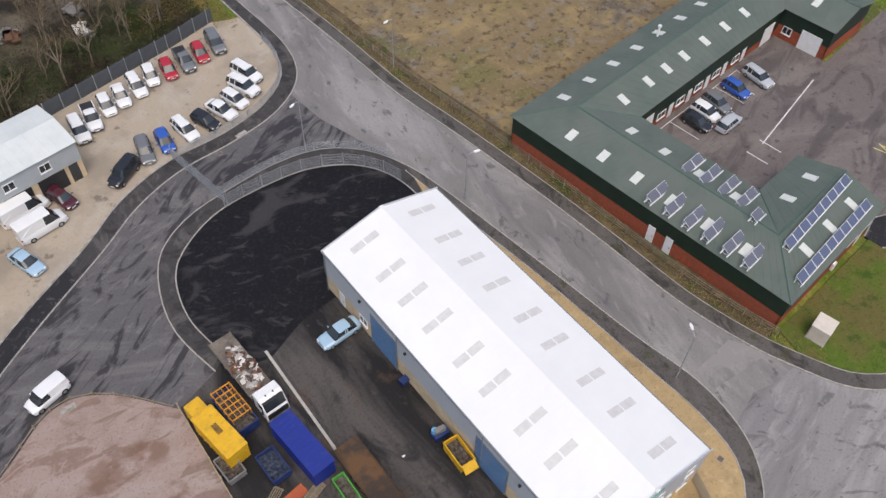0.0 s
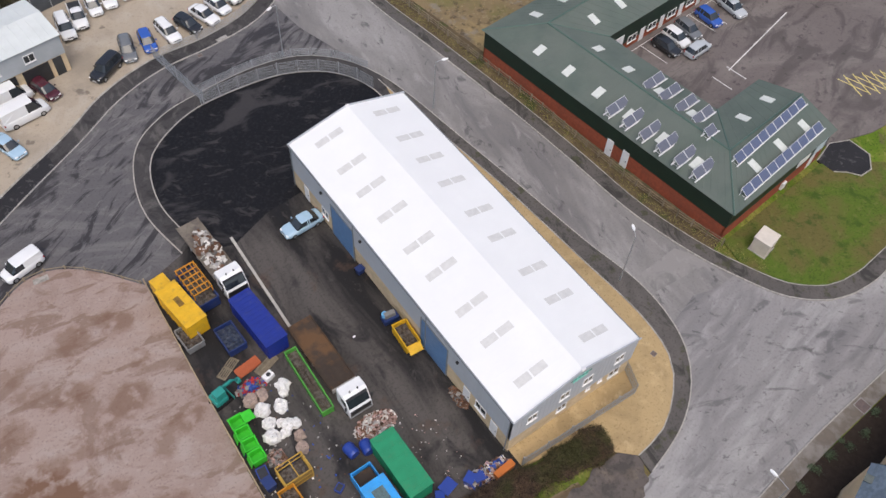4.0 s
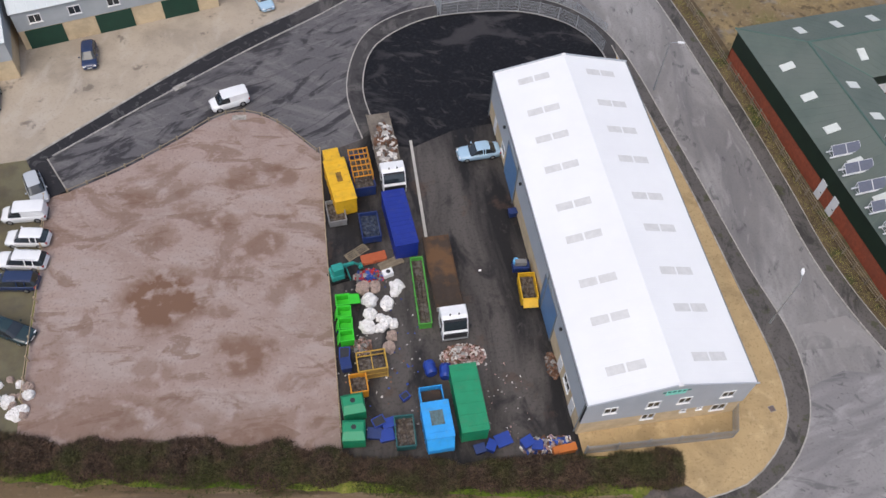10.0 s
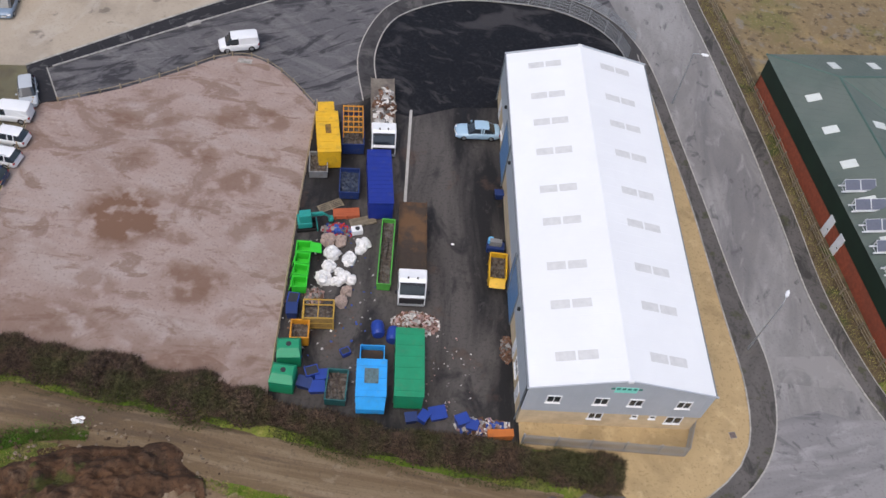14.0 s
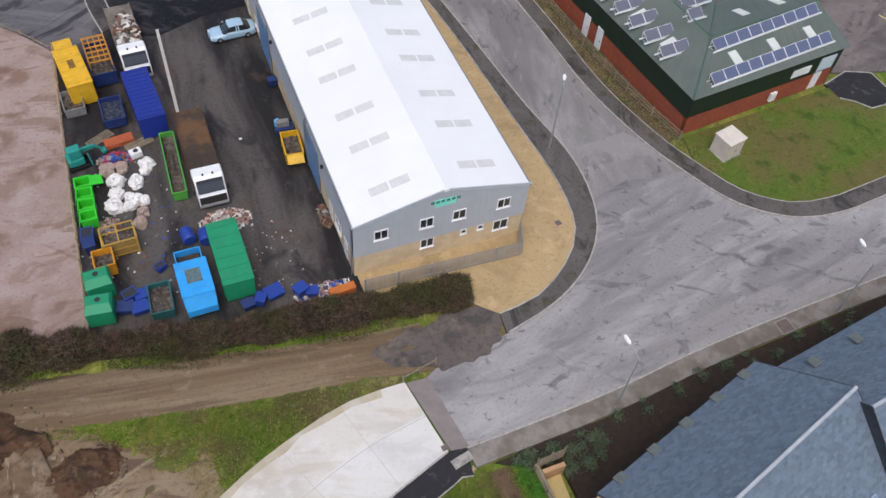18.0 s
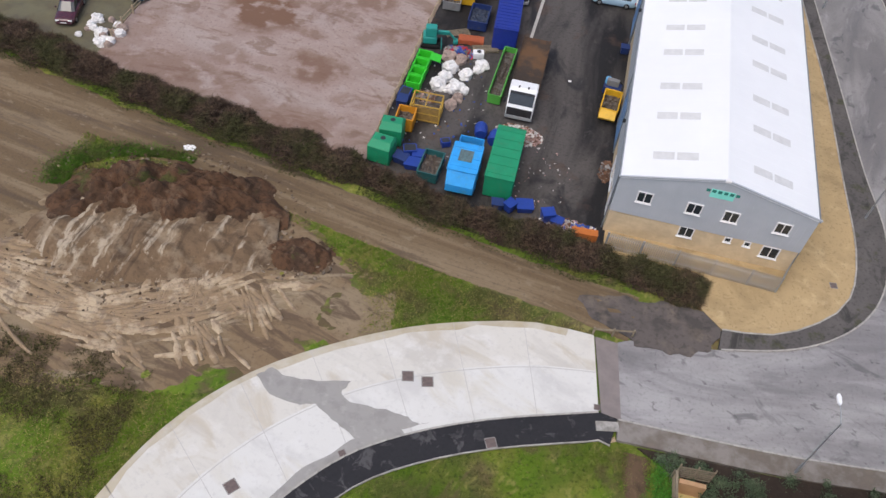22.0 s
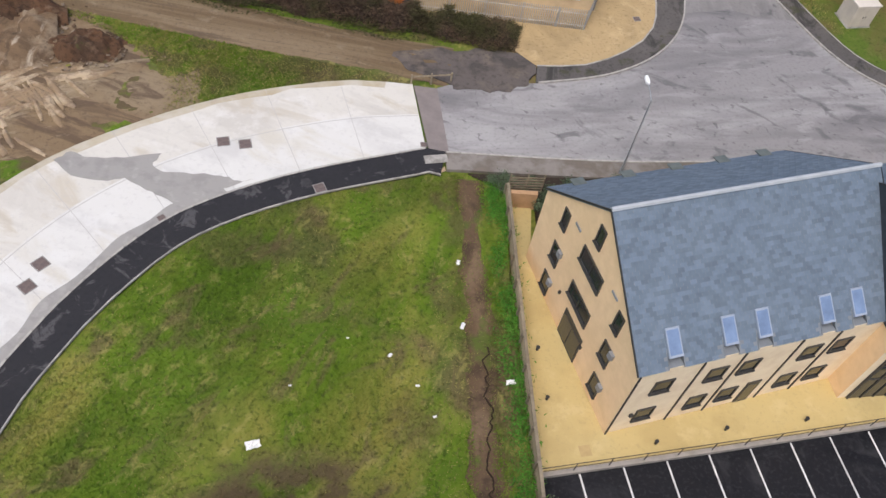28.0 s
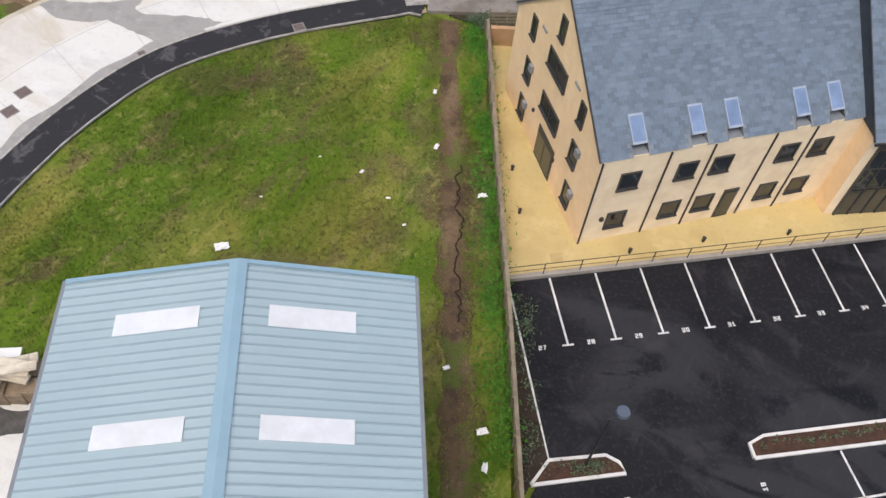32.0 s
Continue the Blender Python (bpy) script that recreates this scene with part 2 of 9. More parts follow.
# x, y, half width, half depth, strength of each puddle stain on the pad
PUDDLES = [(-34.5, 18.2, 3.9, 2.9, 1.0), (-27.4, 11.4, 2.4, 2.0, 0.8), (-25.2, 23.0, 2.2, 1.5, 0.7), (-27.3, 31.8, 1.5, 1.5, 0.6), (-22.8, 31.4, 1.9, 1.5, 0.7), (-33.0, 31.0, 1.6, 1.1, 0.5),
           (-24.3, 17.8, 1.5, 1.4, 0.6), (-34.9, 25.4, 1.8, 1.2, 0.5), (-29.0, 26.3, 2.2, 1.0, 0.6), (-32.0, 28.4, 1.5, 0.9, 0.5), (-29.2, 16.4, 1.6, 1.0, 0.6), (-21.9, 18.3, 1.5, 0.9, 0.6),
           (-35.0, 10.8, 1.8, 1.3, 0.5), (-40.5, 8.2, 2.2, 1.2, 0.5), (-37.8, 30.2, 1.4, 1.0, 0.5), (-22.5, 26.5, 1.2, 1.0, 0.5), (-30.0, 21.0, 1.1, 0.8, 0.5), (-23.0, 8.0, 1.8, 0.9, 0.4), (-39.0, 6.6, 7.0, 2.2, 0.55), (-28.0, 4.6, 6.5, 1.7, 0.5), (-44.0, 12.0, 2.0, 4.0, 0.4)]


def puddle_stains(m, spots, colour):
    """Brown stains with ragged edges, each at its own place."""
    n, ln = m.node_tree.nodes, m.node_tree.links
    bsdf = n["Principled BSDF"]
    col = bsdf.inputs["Base Color"].links[0].from_socket
    co = n.new("ShaderNodeTexCoord")
    nz = n.new("ShaderNodeTexNoise")
    nz.inputs["Scale"].default_value = 0.3
    nz.inputs["Detail"].default_value = 9
    nz.inputs["Roughness"].default_value = 0.65
    ln.new(co.outputs["Object"], nz.inputs["Vector"])
    off = n.new("ShaderNodeVectorMath")
    off.operation = "MULTIPLY_ADD"
    ln.new(nz.outputs["Color"], off.inputs[0])
    off.inputs[1].default_value = (7.0, 4.4, 0.0)
    off.inputs[2].default_value = (-3.5, -2.2, 0.0)
    wob = n.new("ShaderNodeVectorMath")
    ln.new(co.outputs["Object"], wob.inputs[0])
    ln.new(off.outputs["Vector"], wob.inputs[1])
    total = None
    for x, y, rx, ry, k in spots:
        mp = n.new("ShaderNodeMapping")
        mp.inputs["Location"].default_value = (-x / rx, -y / ry, 0)
        mp.inputs["Scale"].default_value = (1 / rx, 1 / ry, 0)
        ln.new(wob.outputs["Vector"], mp.inputs["Vector"])
        le = n.new("ShaderNodeVectorMath")
        le.operation = "LENGTH"
        ln.new(mp.outputs["Vector"], le.inputs[0])
        r = n.new("ShaderNodeMapRange")
        r.inputs["From Min"].default_value, r.inputs["From Max"].default_value = 1.15, 0.6
        r.inputs["To Max"].default_value = k
        ln.new(le.outputs["Value"], r.inputs["Value"])
        if total is None:
            total = r.outputs["Result"]
        else:
            mx_ = n.new("ShaderNodeMath")
            mx_.operation = "MAXIMUM"
            ln.new(total, mx_.inputs[0])
            ln.new(r.outputs["Result"], mx_.inputs[1])
            total = mx_.outputs[0]
    brk = n.new("ShaderNodeTexNoise")
    brk.inputs["Scale"].default_value = 0.5
    brk.inputs["Detail"].default_value = 8
    ln.new(co.outputs["Object"], brk.inputs["Vector"])
    br = n.new("ShaderNodeMapRange")
    br.inputs["From Min"].default_value, br.inputs["From Max"].default_value = 0.37, 0.48
    ln.new(brk.outputs["Fac"], br.inputs["Value"])
    mu = n.new("ShaderNodeMath")
    mu.operation = "MULTIPLY"
    ln.new(total, mu.inputs[0])
    ln.new(br.outputs["Result"], mu.inputs[1])
    x = n.new("ShaderNodeMix")
    x.data_type = "RGBA"
    ln.new(mu.outputs[0], x.inputs["Factor"])
    ln.new(col, x.inputs[6])
    x.inputs[7].default_value = rgb(colour)
    ln.new(x.outputs[2], bsdf.inputs["Base Color"])


puddle_stains(PAD, [(x, y, rx * 1.2, ry * 1.2, k) for x, y, rx, ry, k in PUDDLES], (0.17, 0.10, 0.068))
LOT = ground_mat("sandy_concrete", (0.385, 0.33, 0.262), [
    ((0.26, 0.225, 0.185), 0.7, 0.12, 0.48, 0.62),
    ((0.43, 0.385, 0.33), 0.6, 0.3, 0.53, 0.64, 20, 1, 0.5, 0.6),
    ((0.13, 0.11, 0.095), 0.7, 0.45, 0.62, 0.68),
    ((0.22, 0.19, 0.16), 0.4, 4, 0.55, 0.7)], 0.85, 0.2, 20)
CONCRETE = ground_mat("pale_concrete", (0.615, 0.612, 0.585), [
    ((0.50, 0.495, 0.48), 0.7, 0.22, 0.5, 0.62, 25, 0.5, 1.3, 0.5),
    ((0.64, 0.64, 0.62), 0.7, 0.5, 0.54, 0.64),
    ((0.50, 0.46, 0.36), 0.5, 0.3, 0.57, 0.68, 30, 0.5, 1.2, 0.8),
    ((0.47, 0.46, 0.45), 0.4, 4, 0.55, 0.7)], 0.8, 0.15, 25)
CONC_WET = ground_mat("wet_concrete", (0.31, 0.30, 0.285), [
    ((0.25, 0.24, 0.23), 0.7, 0.8, 0.48, 0.6),
    ((0.38, 0.37, 0.35), 0.5, 1.6, 0.56, 0.66)], 0.5, 0.1, 25)
WHITE_PAINT = mat("road_paint", (0.75, 0.75, 0.74), (0.55, 0.55, 0.54), 4, 0.7, c3=(0.3, 0.3, 0.3), scale3=1.2, amount3=0.4)
YELLOW_PAINT = mat("yellow_road_paint", (0.70, 0.60, 0.22), (0.6, 0.5, 0.18), 4, 0.7)
PAVING = ground_mat("buff_resin_paving", (0.52, 0.41, 0.19), [
    ((0.44, 0.34, 0.155), 0.7, 0.3, 0.5, 0.64),
    ((0.58, 0.47, 0.24), 0.6, 0.9, 0.54, 0.66),
    ((0.38, 0.30, 0.15), 0.4, 5, 0.55, 0.7)], 0.85, 0.25, 60)
MUD = ground_mat("brown_track_mud", (0.138, 0.097, 0.056), [
    ((0.215, 0.162, 0.103), 0.85, 0.3, 0.47, 0.6, 9, 0.15, 2.2, 0.5),
    ((0.088, 0.062, 0.04), 0.75, 0.4, 0.53, 0.62, 9, 0.2, 1.8, 0.8),
    ((0.25, 0.20, 0.14), 0.5, 1.5, 0.58, 0.68, 12, 0.5, 1.2, 0),
    ((0.07, 0.055, 0.042), 0.4, 4, 0.54, 0.7)], 0.85, 0.9, 5, (1, 0.55))
SOIL = ground_mat("dark_soil", (0.098, 0.054, 0.031), [
    ((0.05, 0.032, 0.022), 0.8, 0.5, 0.48, 0.6),
    ((0.15, 0.10, 0.066), 0.75, 0.9, 0.55, 0.65, 0, 1, 1, 0.6),
    ((0.055, 0.075, 0.018), 0.7, 0.3, 0.6, 0.66),
    ((0.03, 0.02, 0.015), 0.6, 4, 0.5, 0.68)], 0.95, 1.0, 4)
CLAY = ground_mat("rutted_clay", (0.20, 0.142, 0.085), [
    ((0.25, 0.195, 0.128), 0.8, 0.2, 0.48, 0.62, 0, 1, 1, 0.5),
    ((0.10, 0.07, 0.048), 0.8, 0.5, 0.5, 0.6, 15, 0.3, 1.5, 1.0),
    ((0.32, 0.26, 0.18), 0.7, 0.6, 0.56, 0.63, -25, 0.25, 1.5, 0.8),
    ((0.10, 0.07, 0.05), 0.5, 3, 0.54, 0.68)], 0.95, 1.0, 3)
CLAY_SLOPE = ground_mat("eroded_clay", (0.155, 0.105, 0.064), [
    ((0.40, 0.34, 0.26), 0.9, 0.8, 0.53, 0.60, 6, 1.5, 0.10, 0.4),
    ((0.08, 0.054, 0.035), 0.8, 0.9, 0.54, 0.62, 4, 1.4, 0.12, 0.5),
    ((0.27, 0.21, 0.145), 0.7, 0.5, 0.5, 0.62),
    ((0.09, 0.062, 0.042), 0.5, 3, 0.54, 0.68)], 0.95, 1.0, 4)
CLAY_PALE = ground_mat("pale_pressed_clay", (0.27, 0.195, 0.122), [
    ((0.45, 0.36, 0.25), 0.9, 0.5, 0.48, 0.58),
    ((0.20, 0.15, 0.11), 0.7, 1.4, 0.54, 0.64),
    ((0.16, 0.115, 0.08), 0.5, 5, 0.54, 0.68)], 0.95, 0.8, 6)
BED = mat("planting_bed_soil", (0.045, 0.033, 0.025), (0.03, 0.022, 0.018), 2, 0.95, bump=0.8, bscale=10)
WHITE_ROOF = mat("white_sheet_roof", (0.785, 0.80, 0.81), (0.76, 0.775, 0.785), 0.3, 0.45, c3=(0.72, 0.73, 0.75), scale3=0.12, amount3=0.3)
GRP = mat("grey_rooflight", (0.63, 0.635, 0.63), (0.56, 0.565, 0.56), 2.0, 0.4)
CLAD_GREY = mat("pale_grey_cladding", (0.44, 0.47, 0.51), (0.40, 0.43, 0.47), 0.5, 0.5)
BRICK_BUFF = mat("buff_block", (0.66, 0.53, 0.35), (0.58, 0.46, 0.30), 1.5, 0.9, c3=(0.38, 0.30, 0.2), scale3=0.5, amount3=0.4, bump=0.2)
TRIM_GREY = mat("grey_steel_trim", (0.20, 0.22, 0.24), (0.16, 0.18, 0.2), 2, 0.5)
BLUE_DOOR = mat("blue_roller_door", (0.10, 0.20, 0.36), (0.08, 0.16, 0.30), 1.0, 0.5)
GREEN_ROOF = mat("green_sheet_roof", (0.110, 0.139, 0.121), (0.093, 0.119, 0.105), 0.35, 0.6, c3=(0.13, 0.15, 0.134), scale3=0.15, amount3=0.6)
GREEN_RIDGE = mat("green_ridge_trim", (0.075, 0.135, 0.112), (0.065, 0.115, 0.097), 1, 0.5)
GREEN_CLAD = mat("dark_green_cladding", (0.010, 0.028, 0.016), (0.007, 0.02, 0.012), 0.6, 0.5)
BRICK_RED = mat("red_brick", (0.36, 0.095, 0.05), (0.26, 0.07, 0.04), 2.5, 0.9, c3=(0.2, 0.07, 0.045), scale3=0.5, amount3=0.4, bump=0.25)
SLATE = mat("blue_grey_slate", (0.138, 0.180, 0.232), (0.115, 0.152, 0.197), 1.4, 0.65, c3=(0.165, 0.21, 0.26), scale3=0.5, amount3=0.3, island=0.16, bump=0.1, bscale=8)
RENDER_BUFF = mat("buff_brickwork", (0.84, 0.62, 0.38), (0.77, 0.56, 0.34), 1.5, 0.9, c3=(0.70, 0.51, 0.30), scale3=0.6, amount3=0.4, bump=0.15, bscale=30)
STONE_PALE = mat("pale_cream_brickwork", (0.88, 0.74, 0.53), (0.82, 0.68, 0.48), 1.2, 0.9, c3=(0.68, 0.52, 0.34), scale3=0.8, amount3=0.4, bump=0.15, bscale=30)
SHED_ROOF = mat("pale_blue_sheet_roof", (0.31, 0.41, 0.45), (0.285, 0.38, 0.42), 0.4, 0.5, c3=(0.345, 0.44, 0.475), scale3=0.2, amount3=0.5)
SHED_CAP = mat("blue_ridge_flashing", (0.23, 0.36, 0.44), (0.21, 0.335, 0.41), 0.6, 0.5)
WHITE = mat("white_paint", (0.80, 0.80, 0.80), (0.72, 0.72, 0.72), 1.5, 0.5)
TIMBER = mat("weathered_timber", (0.27, 0.225, 0.16), (0.18, 0.15, 0.11), 3, 0.9, obrand=0.15)
TIMBER_NEW = mat("pale_timber", (0.46, 0.36, 0.24), (0.36, 0.28, 0.19), 3, 0.85, obrand=0.12)
GALV = mat("galvanised_steel", (0.42, 0.44, 0.46), (0.34, 0.36, 0.38), 3, 0.45, metal=0.5)
DARK = mat("dark_metal", (0.03, 0.03, 0.033), (0.02, 0.02, 0.022), 2, 0.5)
IRON = mat("rusty_iron_cover", (0.17, 0.13, 0.12), (0.12, 0.095, 0.09), 4, 0.7)
RUBBER = mat("tyre_rubber", (0.018, 0.018, 0.018), (0.012, 0.012, 0.012), 5, 0.8)
ALLOY = mat("alloy_rim", (0.45, 0.46, 0.47), (0.35, 0.36, 0.37), 5, 0.35, metal=0.7)
GLASS = glass("dark_glass")
LAMP_WHITE = mat("lamp_lens", (0.85, 0.86, 0.86), (0.75, 0.76, 0.77), 5, 0.3)
RED_LENS = mat("red_lens", (0.35, 0.01, 0.01), (0.3, 0.01, 0.01), 5, 0.3)
# the blue tint carries the reflected sky; the specular is lowered to match
GLASS_SKY = glass("sky_tinted_roof_glass", (0.13, 0.185, 0.29))
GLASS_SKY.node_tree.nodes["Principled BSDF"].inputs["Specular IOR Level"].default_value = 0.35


def paint(name, c, rough=0.35, wear=None):
    w = wear or tuple(v * 0.6 + 0.02 for v in c)
    return mat(name, c, tuple(v * 0.85 for v in c), 1.2, rough, c3=w, scale3=1.6, amount3=0.45, contrast3=(0.55, 0.68))


# ---- mesh helpers ----
class B:
    """Collects vertices and faces of one mesh."""

    def __init__(self):
        self.v, self.f = [], []

    def add(self, verts, faces):
        k = len(self.v)
        self.v += [tuple(p) for p in verts]
        self.f += [tuple(i + k for i in f) for f in faces]
        return self

    def box(self, x0, x1, y0, y1, z0, z1, c=0.0, rz=0.0):
        cx, cy = (x0 + x1) / 2, (y0 + y1) / 2
        if c <= 0:
            vs = [(x, y, z) for z in (z0, z1) for x, y in ((x0, y0), (x1, y0), (x1, y1), (x0, y1))]
            fs = [(3, 2, 1, 0), (4, 5, 6, 7), (0, 1, 5, 4), (1, 2, 6, 5), (2, 3, 7, 6), (3, 0, 4, 7)]
        else:
            ring = lambda d, z: [(x0 + d + c, y0 + d, z), (x1 - d - c, y0 + d, z), (x1 - d, y0 + d + c, z), (x1 - d, y1 - d - c, z),
                                 (x1 - d - c, y1 - d, z), (x0 + d + c, y1 - d, z), (x0 + d, y1 - d - c, z), (x0 + d, y0 + d + c, z)]
            vs = ring(c * 0.6, z0) + ring(0, z0 + c) + ring(0, z1 - c) + ring(c * 0.6, z1)
            fs = [tuple(range(7, -1, -1)), tuple(range(24, 32))]
            for r in range(3):
                fs += [(r * 8 + i, r * 8 + (i + 1) % 8, r * 8 + 8 + (i + 1) % 8, r * 8 + 8 + i) for i in range(8)]
        if rz:
            s, k = math.sin(rz), math.cos(rz)
            vs = [(cx + (x - cx) * k - (y - cy) * s, cy + (x - cx) * s + (y - cy) * k, z) for x, y, z in vs]
        return self.add(vs, fs)

    def prism(self, pts, z0, z1):
        n = len(pts)
        vs = [(x, y, z0) for x, y in pts] + [(x, y, z1) for x, y in pts]
        area = sum(pts[i - 1][0] * pts[i][1] - pts[i][0] * pts[i - 1][1] for i in range(n))
        top, bot = tuple(range(n, 2 * n)), tuple(range(n - 1, -1, -1))
        fs = [top, bot] + [(i, (i + 1) % n, n + (i + 1) % n, n + i) for i in range(n)]
        if area < 0:
            fs = [f[::-1] for f in fs]
        return self.add(vs, fs)

    def cyl(self, x, y, z0, z1, r0, r1=None, n=12):
        r1 = r0 if r1 is None else r1
        vs = [(x + r * math.cos(6.2832 * i / n), y + r * math.sin(6.2832 * i / n), z) for r, z in ((r0, z0), (r1, z1)) for i in range(n)]
        return self.add(vs, [tuple(range(n - 1, -1, -1)), tuple(range(n, 2 * n))] + [(i, (i + 1) % n, n + (i + 1) % n, n + i) for i in range(n)])

    def tube(self, a, b, r0, r1=None, n=6):
        """A tapered bar between two points."""
        r1 = r0 if r1 is None else r1
        a, b = Vector(a), Vector(b)
        d = (b - a).normalized()
        u = d.cross(Vector((0, 0, 1)) if abs(d.z) < 0.9 else Vector((1, 0, 0))).normalized()
        w = d.cross(u)
        vs = [p + (u * math.cos(6.2832 * i / n) + w * math.sin(6.2832 * i / n)) * r for p, r in ((a, r0), (b, r1)) for i in range(n)]
        return self.add(vs, [tuple(range(n - 1, -1, -1)), tuple(range(n, 2 * n))] + [(i, (i + 1) % n, n + (i + 1) % n, n + i) for i in range(n)])

    def wheel(self, x, y, z, r, w, n=18):
        """A disc lying on its side, its axis along y."""
        prof = [(0.0, -w / 2), (r * 0.86, -w / 2), (r, -w * 0.32), (r, w * 0.32), (r * 0.86, w / 2), (0.0, w / 2)]
        vs = [(x + q * math.cos(6.2832 * i / n), y + s, z + q * math.sin(6.2832 * i / n)) for q, s in prof for i in range(n)]
        fs = [(k * n + i, k * n + (i + 1) % n, (k + 1) * n + (i + 1) % n, (k + 1) * n + i) for k in range(len(prof) - 1) for i in range(n)]
        return self.add(vs, fs)

    def loft(self, rings):
        n = len(rings[0])
        vs = [p for r in rings for p in r]
        fs = [(k * n + i, k * n + (i + 1) % n, (k + 1) * n + (i + 1) % n, (k + 1) * n + i) for k in range(len(rings) - 1) for i in range(n)]
        m = len(rings) - 1
        fs += [tuple(range(n - 1, -1, -1)), tuple(range(m * n, m * n + n))]
        return self.add(vs, fs)

    def quad(self, a, b, c, d):
        return self.add([a, b, c, d], [(0, 1, 2, 3)])

    def slab(self, quad, t):
        """A thin plate over four points (anticlockwise from above), t thick downwards along its normal."""
        q = [Vector(p) for p in quad]
        nrm = (q[1] - q[0]).cross(q[2] - q[0]).normalized()
        vs = q + [p - nrm * t for p in q]
        return self.add(vs, [(0, 1, 2, 3), (7, 6, 5, 4), (0, 4, 5, 1), (1, 5, 6, 2), (2, 6, 7, 3), (3, 7, 4, 0)])

    def mesh(self, name, material=None, smooth=False, fix=False):
        me = bpy.data.meshes.new(name)
        me.from_pydata(self.v, [], self.f)
        if fix:
            bm = bmesh.new()
            bm.from_mesh(me)
            bmesh.ops.recalc_face_normals(bm, faces=bm.faces)
            bm.to_mesh(me)
            bm.free()
        if material:
            me.materials.append(material)
        if smooth:
            me.shade_smooth()
        me.update()
        return me


def part(name, b, material, parent, label="", smooth=False, fix=False):
    ob = new(name, b.mesh(name, material, smooth, fix) if isinstance(b, B) else b)
    ob.parent = parent
    if label:
        ob["label"] = label
    return ob


def solo(name, b, material, label, category, kind="", group="", smooth=False, fix=False, m=None):
    """A thing or a piece of the setting that is one mesh."""
    ob = new(name, b.mesh(name, material, smooth, fix))
    if m is not None:
        ob.matrix_world = m
    return tagged(ob, label, category, group, kind)


def thing(name, label, category, m=None, group="", kind=""):
    ob = new(name)
    ob.empty_display_size = 0.3
    if m is not None:
        ob.matrix_world = m
    return tagged(ob, label, category, group, kind)


def smooth_line(pts, step=1.5, closed=False):
    """Points along a Catmull-Rom curve through pts."""
    out, n = [], len(pts)
    for i in range(n if closed else n - 1):
        g = lambda k: Vector(pts[k % n]) if closed else Vector(pts[min(max(k, 0), n - 1)])
        p0, p1, p2, p3 = g(i - 1), g(i), g(i + 1), g(i + 2)
        k = max(1, int((p2 - p1).length / step))
        for j in range(k):
            t = j / k
            q = 0.5 * ((2 * p1) + (p2 - p0) * t + (2 * p0 - 5 * p1 + 4 * p2 - p3) * t * t + (3 * p1 - p0 - 3 * p2 + p3) * t ** 3)
            out.append((q.x, q.y))
    if not closed:
        out.append(tuple(pts[-1]))
    return out


def offset(line, d):
    """The line moved d metres to its left."""
    out = []
    for i, p in enumerate(line):
        a, b = line[max(i - 1, 0)], line[min(i + 1, len(line) - 1)]
        t = Vector((b[0] - a[0], b[1] - a[1])).normalized()
        out.append((p[0] - t.y * d, p[1] + t.x * d))
    return out


def ribbon(b, line, d0, d1, z0, z1):
    """A band along a line, from d0 to d1 metres on its left."""
    l, r = offset(line, max(d0, d1)), offset(line, min(d0, d1))
    for i in range(len(line) - 1):
        q = [r[i], r[i + 1], l[i + 1], l[i]]
        vs = [(x, y, z) for z in (z0, z1) for x, y in q]
        b.add(vs, [(4, 5, 6, 7), (0, 1, 5, 4), (2, 3, 7, 6), (1, 2, 6, 5), (3, 0, 4, 7)])
    return b


def resample(line, step):
    """Points at even steps along a line."""
    out, left = [line[0]], step
    for a, c in zip(line, line[1:]):
        d, l = Vector((c[0] - a[0], c[1] - a[1])), math.hypot(c[0] - a[0], c[1] - a[1])
        at = 0.0
        while l - at >= left:
            at += left
            out.append((a[0] + d.x * at / l, a[1] + d.y * at / l))
            left = step
        left -= l - at
    return out


RND = random.Random(7)

# ---- ground ----
def site_level(x, y):
    """The office plot lies a little lower than the land round it."""
    edge = 6.35 - (y + 19.3) * 0.037
    if y < -17.6 and x > edge:
        return -0.62
    return -0.06


GRASS_LAYERS = [
    ((0.25, 0.225, 0.058), 0.8, 0.22, 0.465, 0.64, 30, 1, 0.5, 0.6),
    ((0.135, 0.098, 0.055), 0.9, 0.09, 0.555, 0.62),
    ((0.058, 0.108, 0.012), 0.6, 0.16, 0.47, 0.61, 20, 1, 0.5, 0.8),
    ((0.135, 0.102, 0.056), 0.75, 0.5, 0.555, 0.66, 30, 1, 0.4, 0.8),
    ((0.29, 0.27, 0.09), 0.55, 1.6, 0.555, 0.66, 30, 1, 0.6, 0.4),
    ((0.026, 0.045, 0.010), 0.55, 3.2, 0.535, 0.66)]


BARE = [(-4.4, -38.6, 4.4, 1.8, 0.9), (-14.0, -11.4, 3.0, 1.4, 0.6), (-19.0, -13.0, 3.6, 4.0, 0.95), (-8.0, -9.2, 3.0, 0.9, 0.5), (-22.5, -19.6, 3.4, 2.4, 0.9), (-31.0, -23.6, 5.0, 2.2, 0.7), (-15.6, -9.6, 2.4, 0.7, 0.6), (-38.0, -22.5, 6.0, 3.0, 0.7), (-1.5, -19.2, 2.0, 1.2, 0.6), (3.2, -21.5, 1.3, 2.6, 0.6), (2.8, -27.5, 1.0, 2.2, 0.5),
        (-9.0, -25.0, 3.2, 1.2, 0.4), (-11.5, -31.0, 2.6, 1.0, 0.4), (1.0, -35.0, 1.4, 2.0, 0.4)]


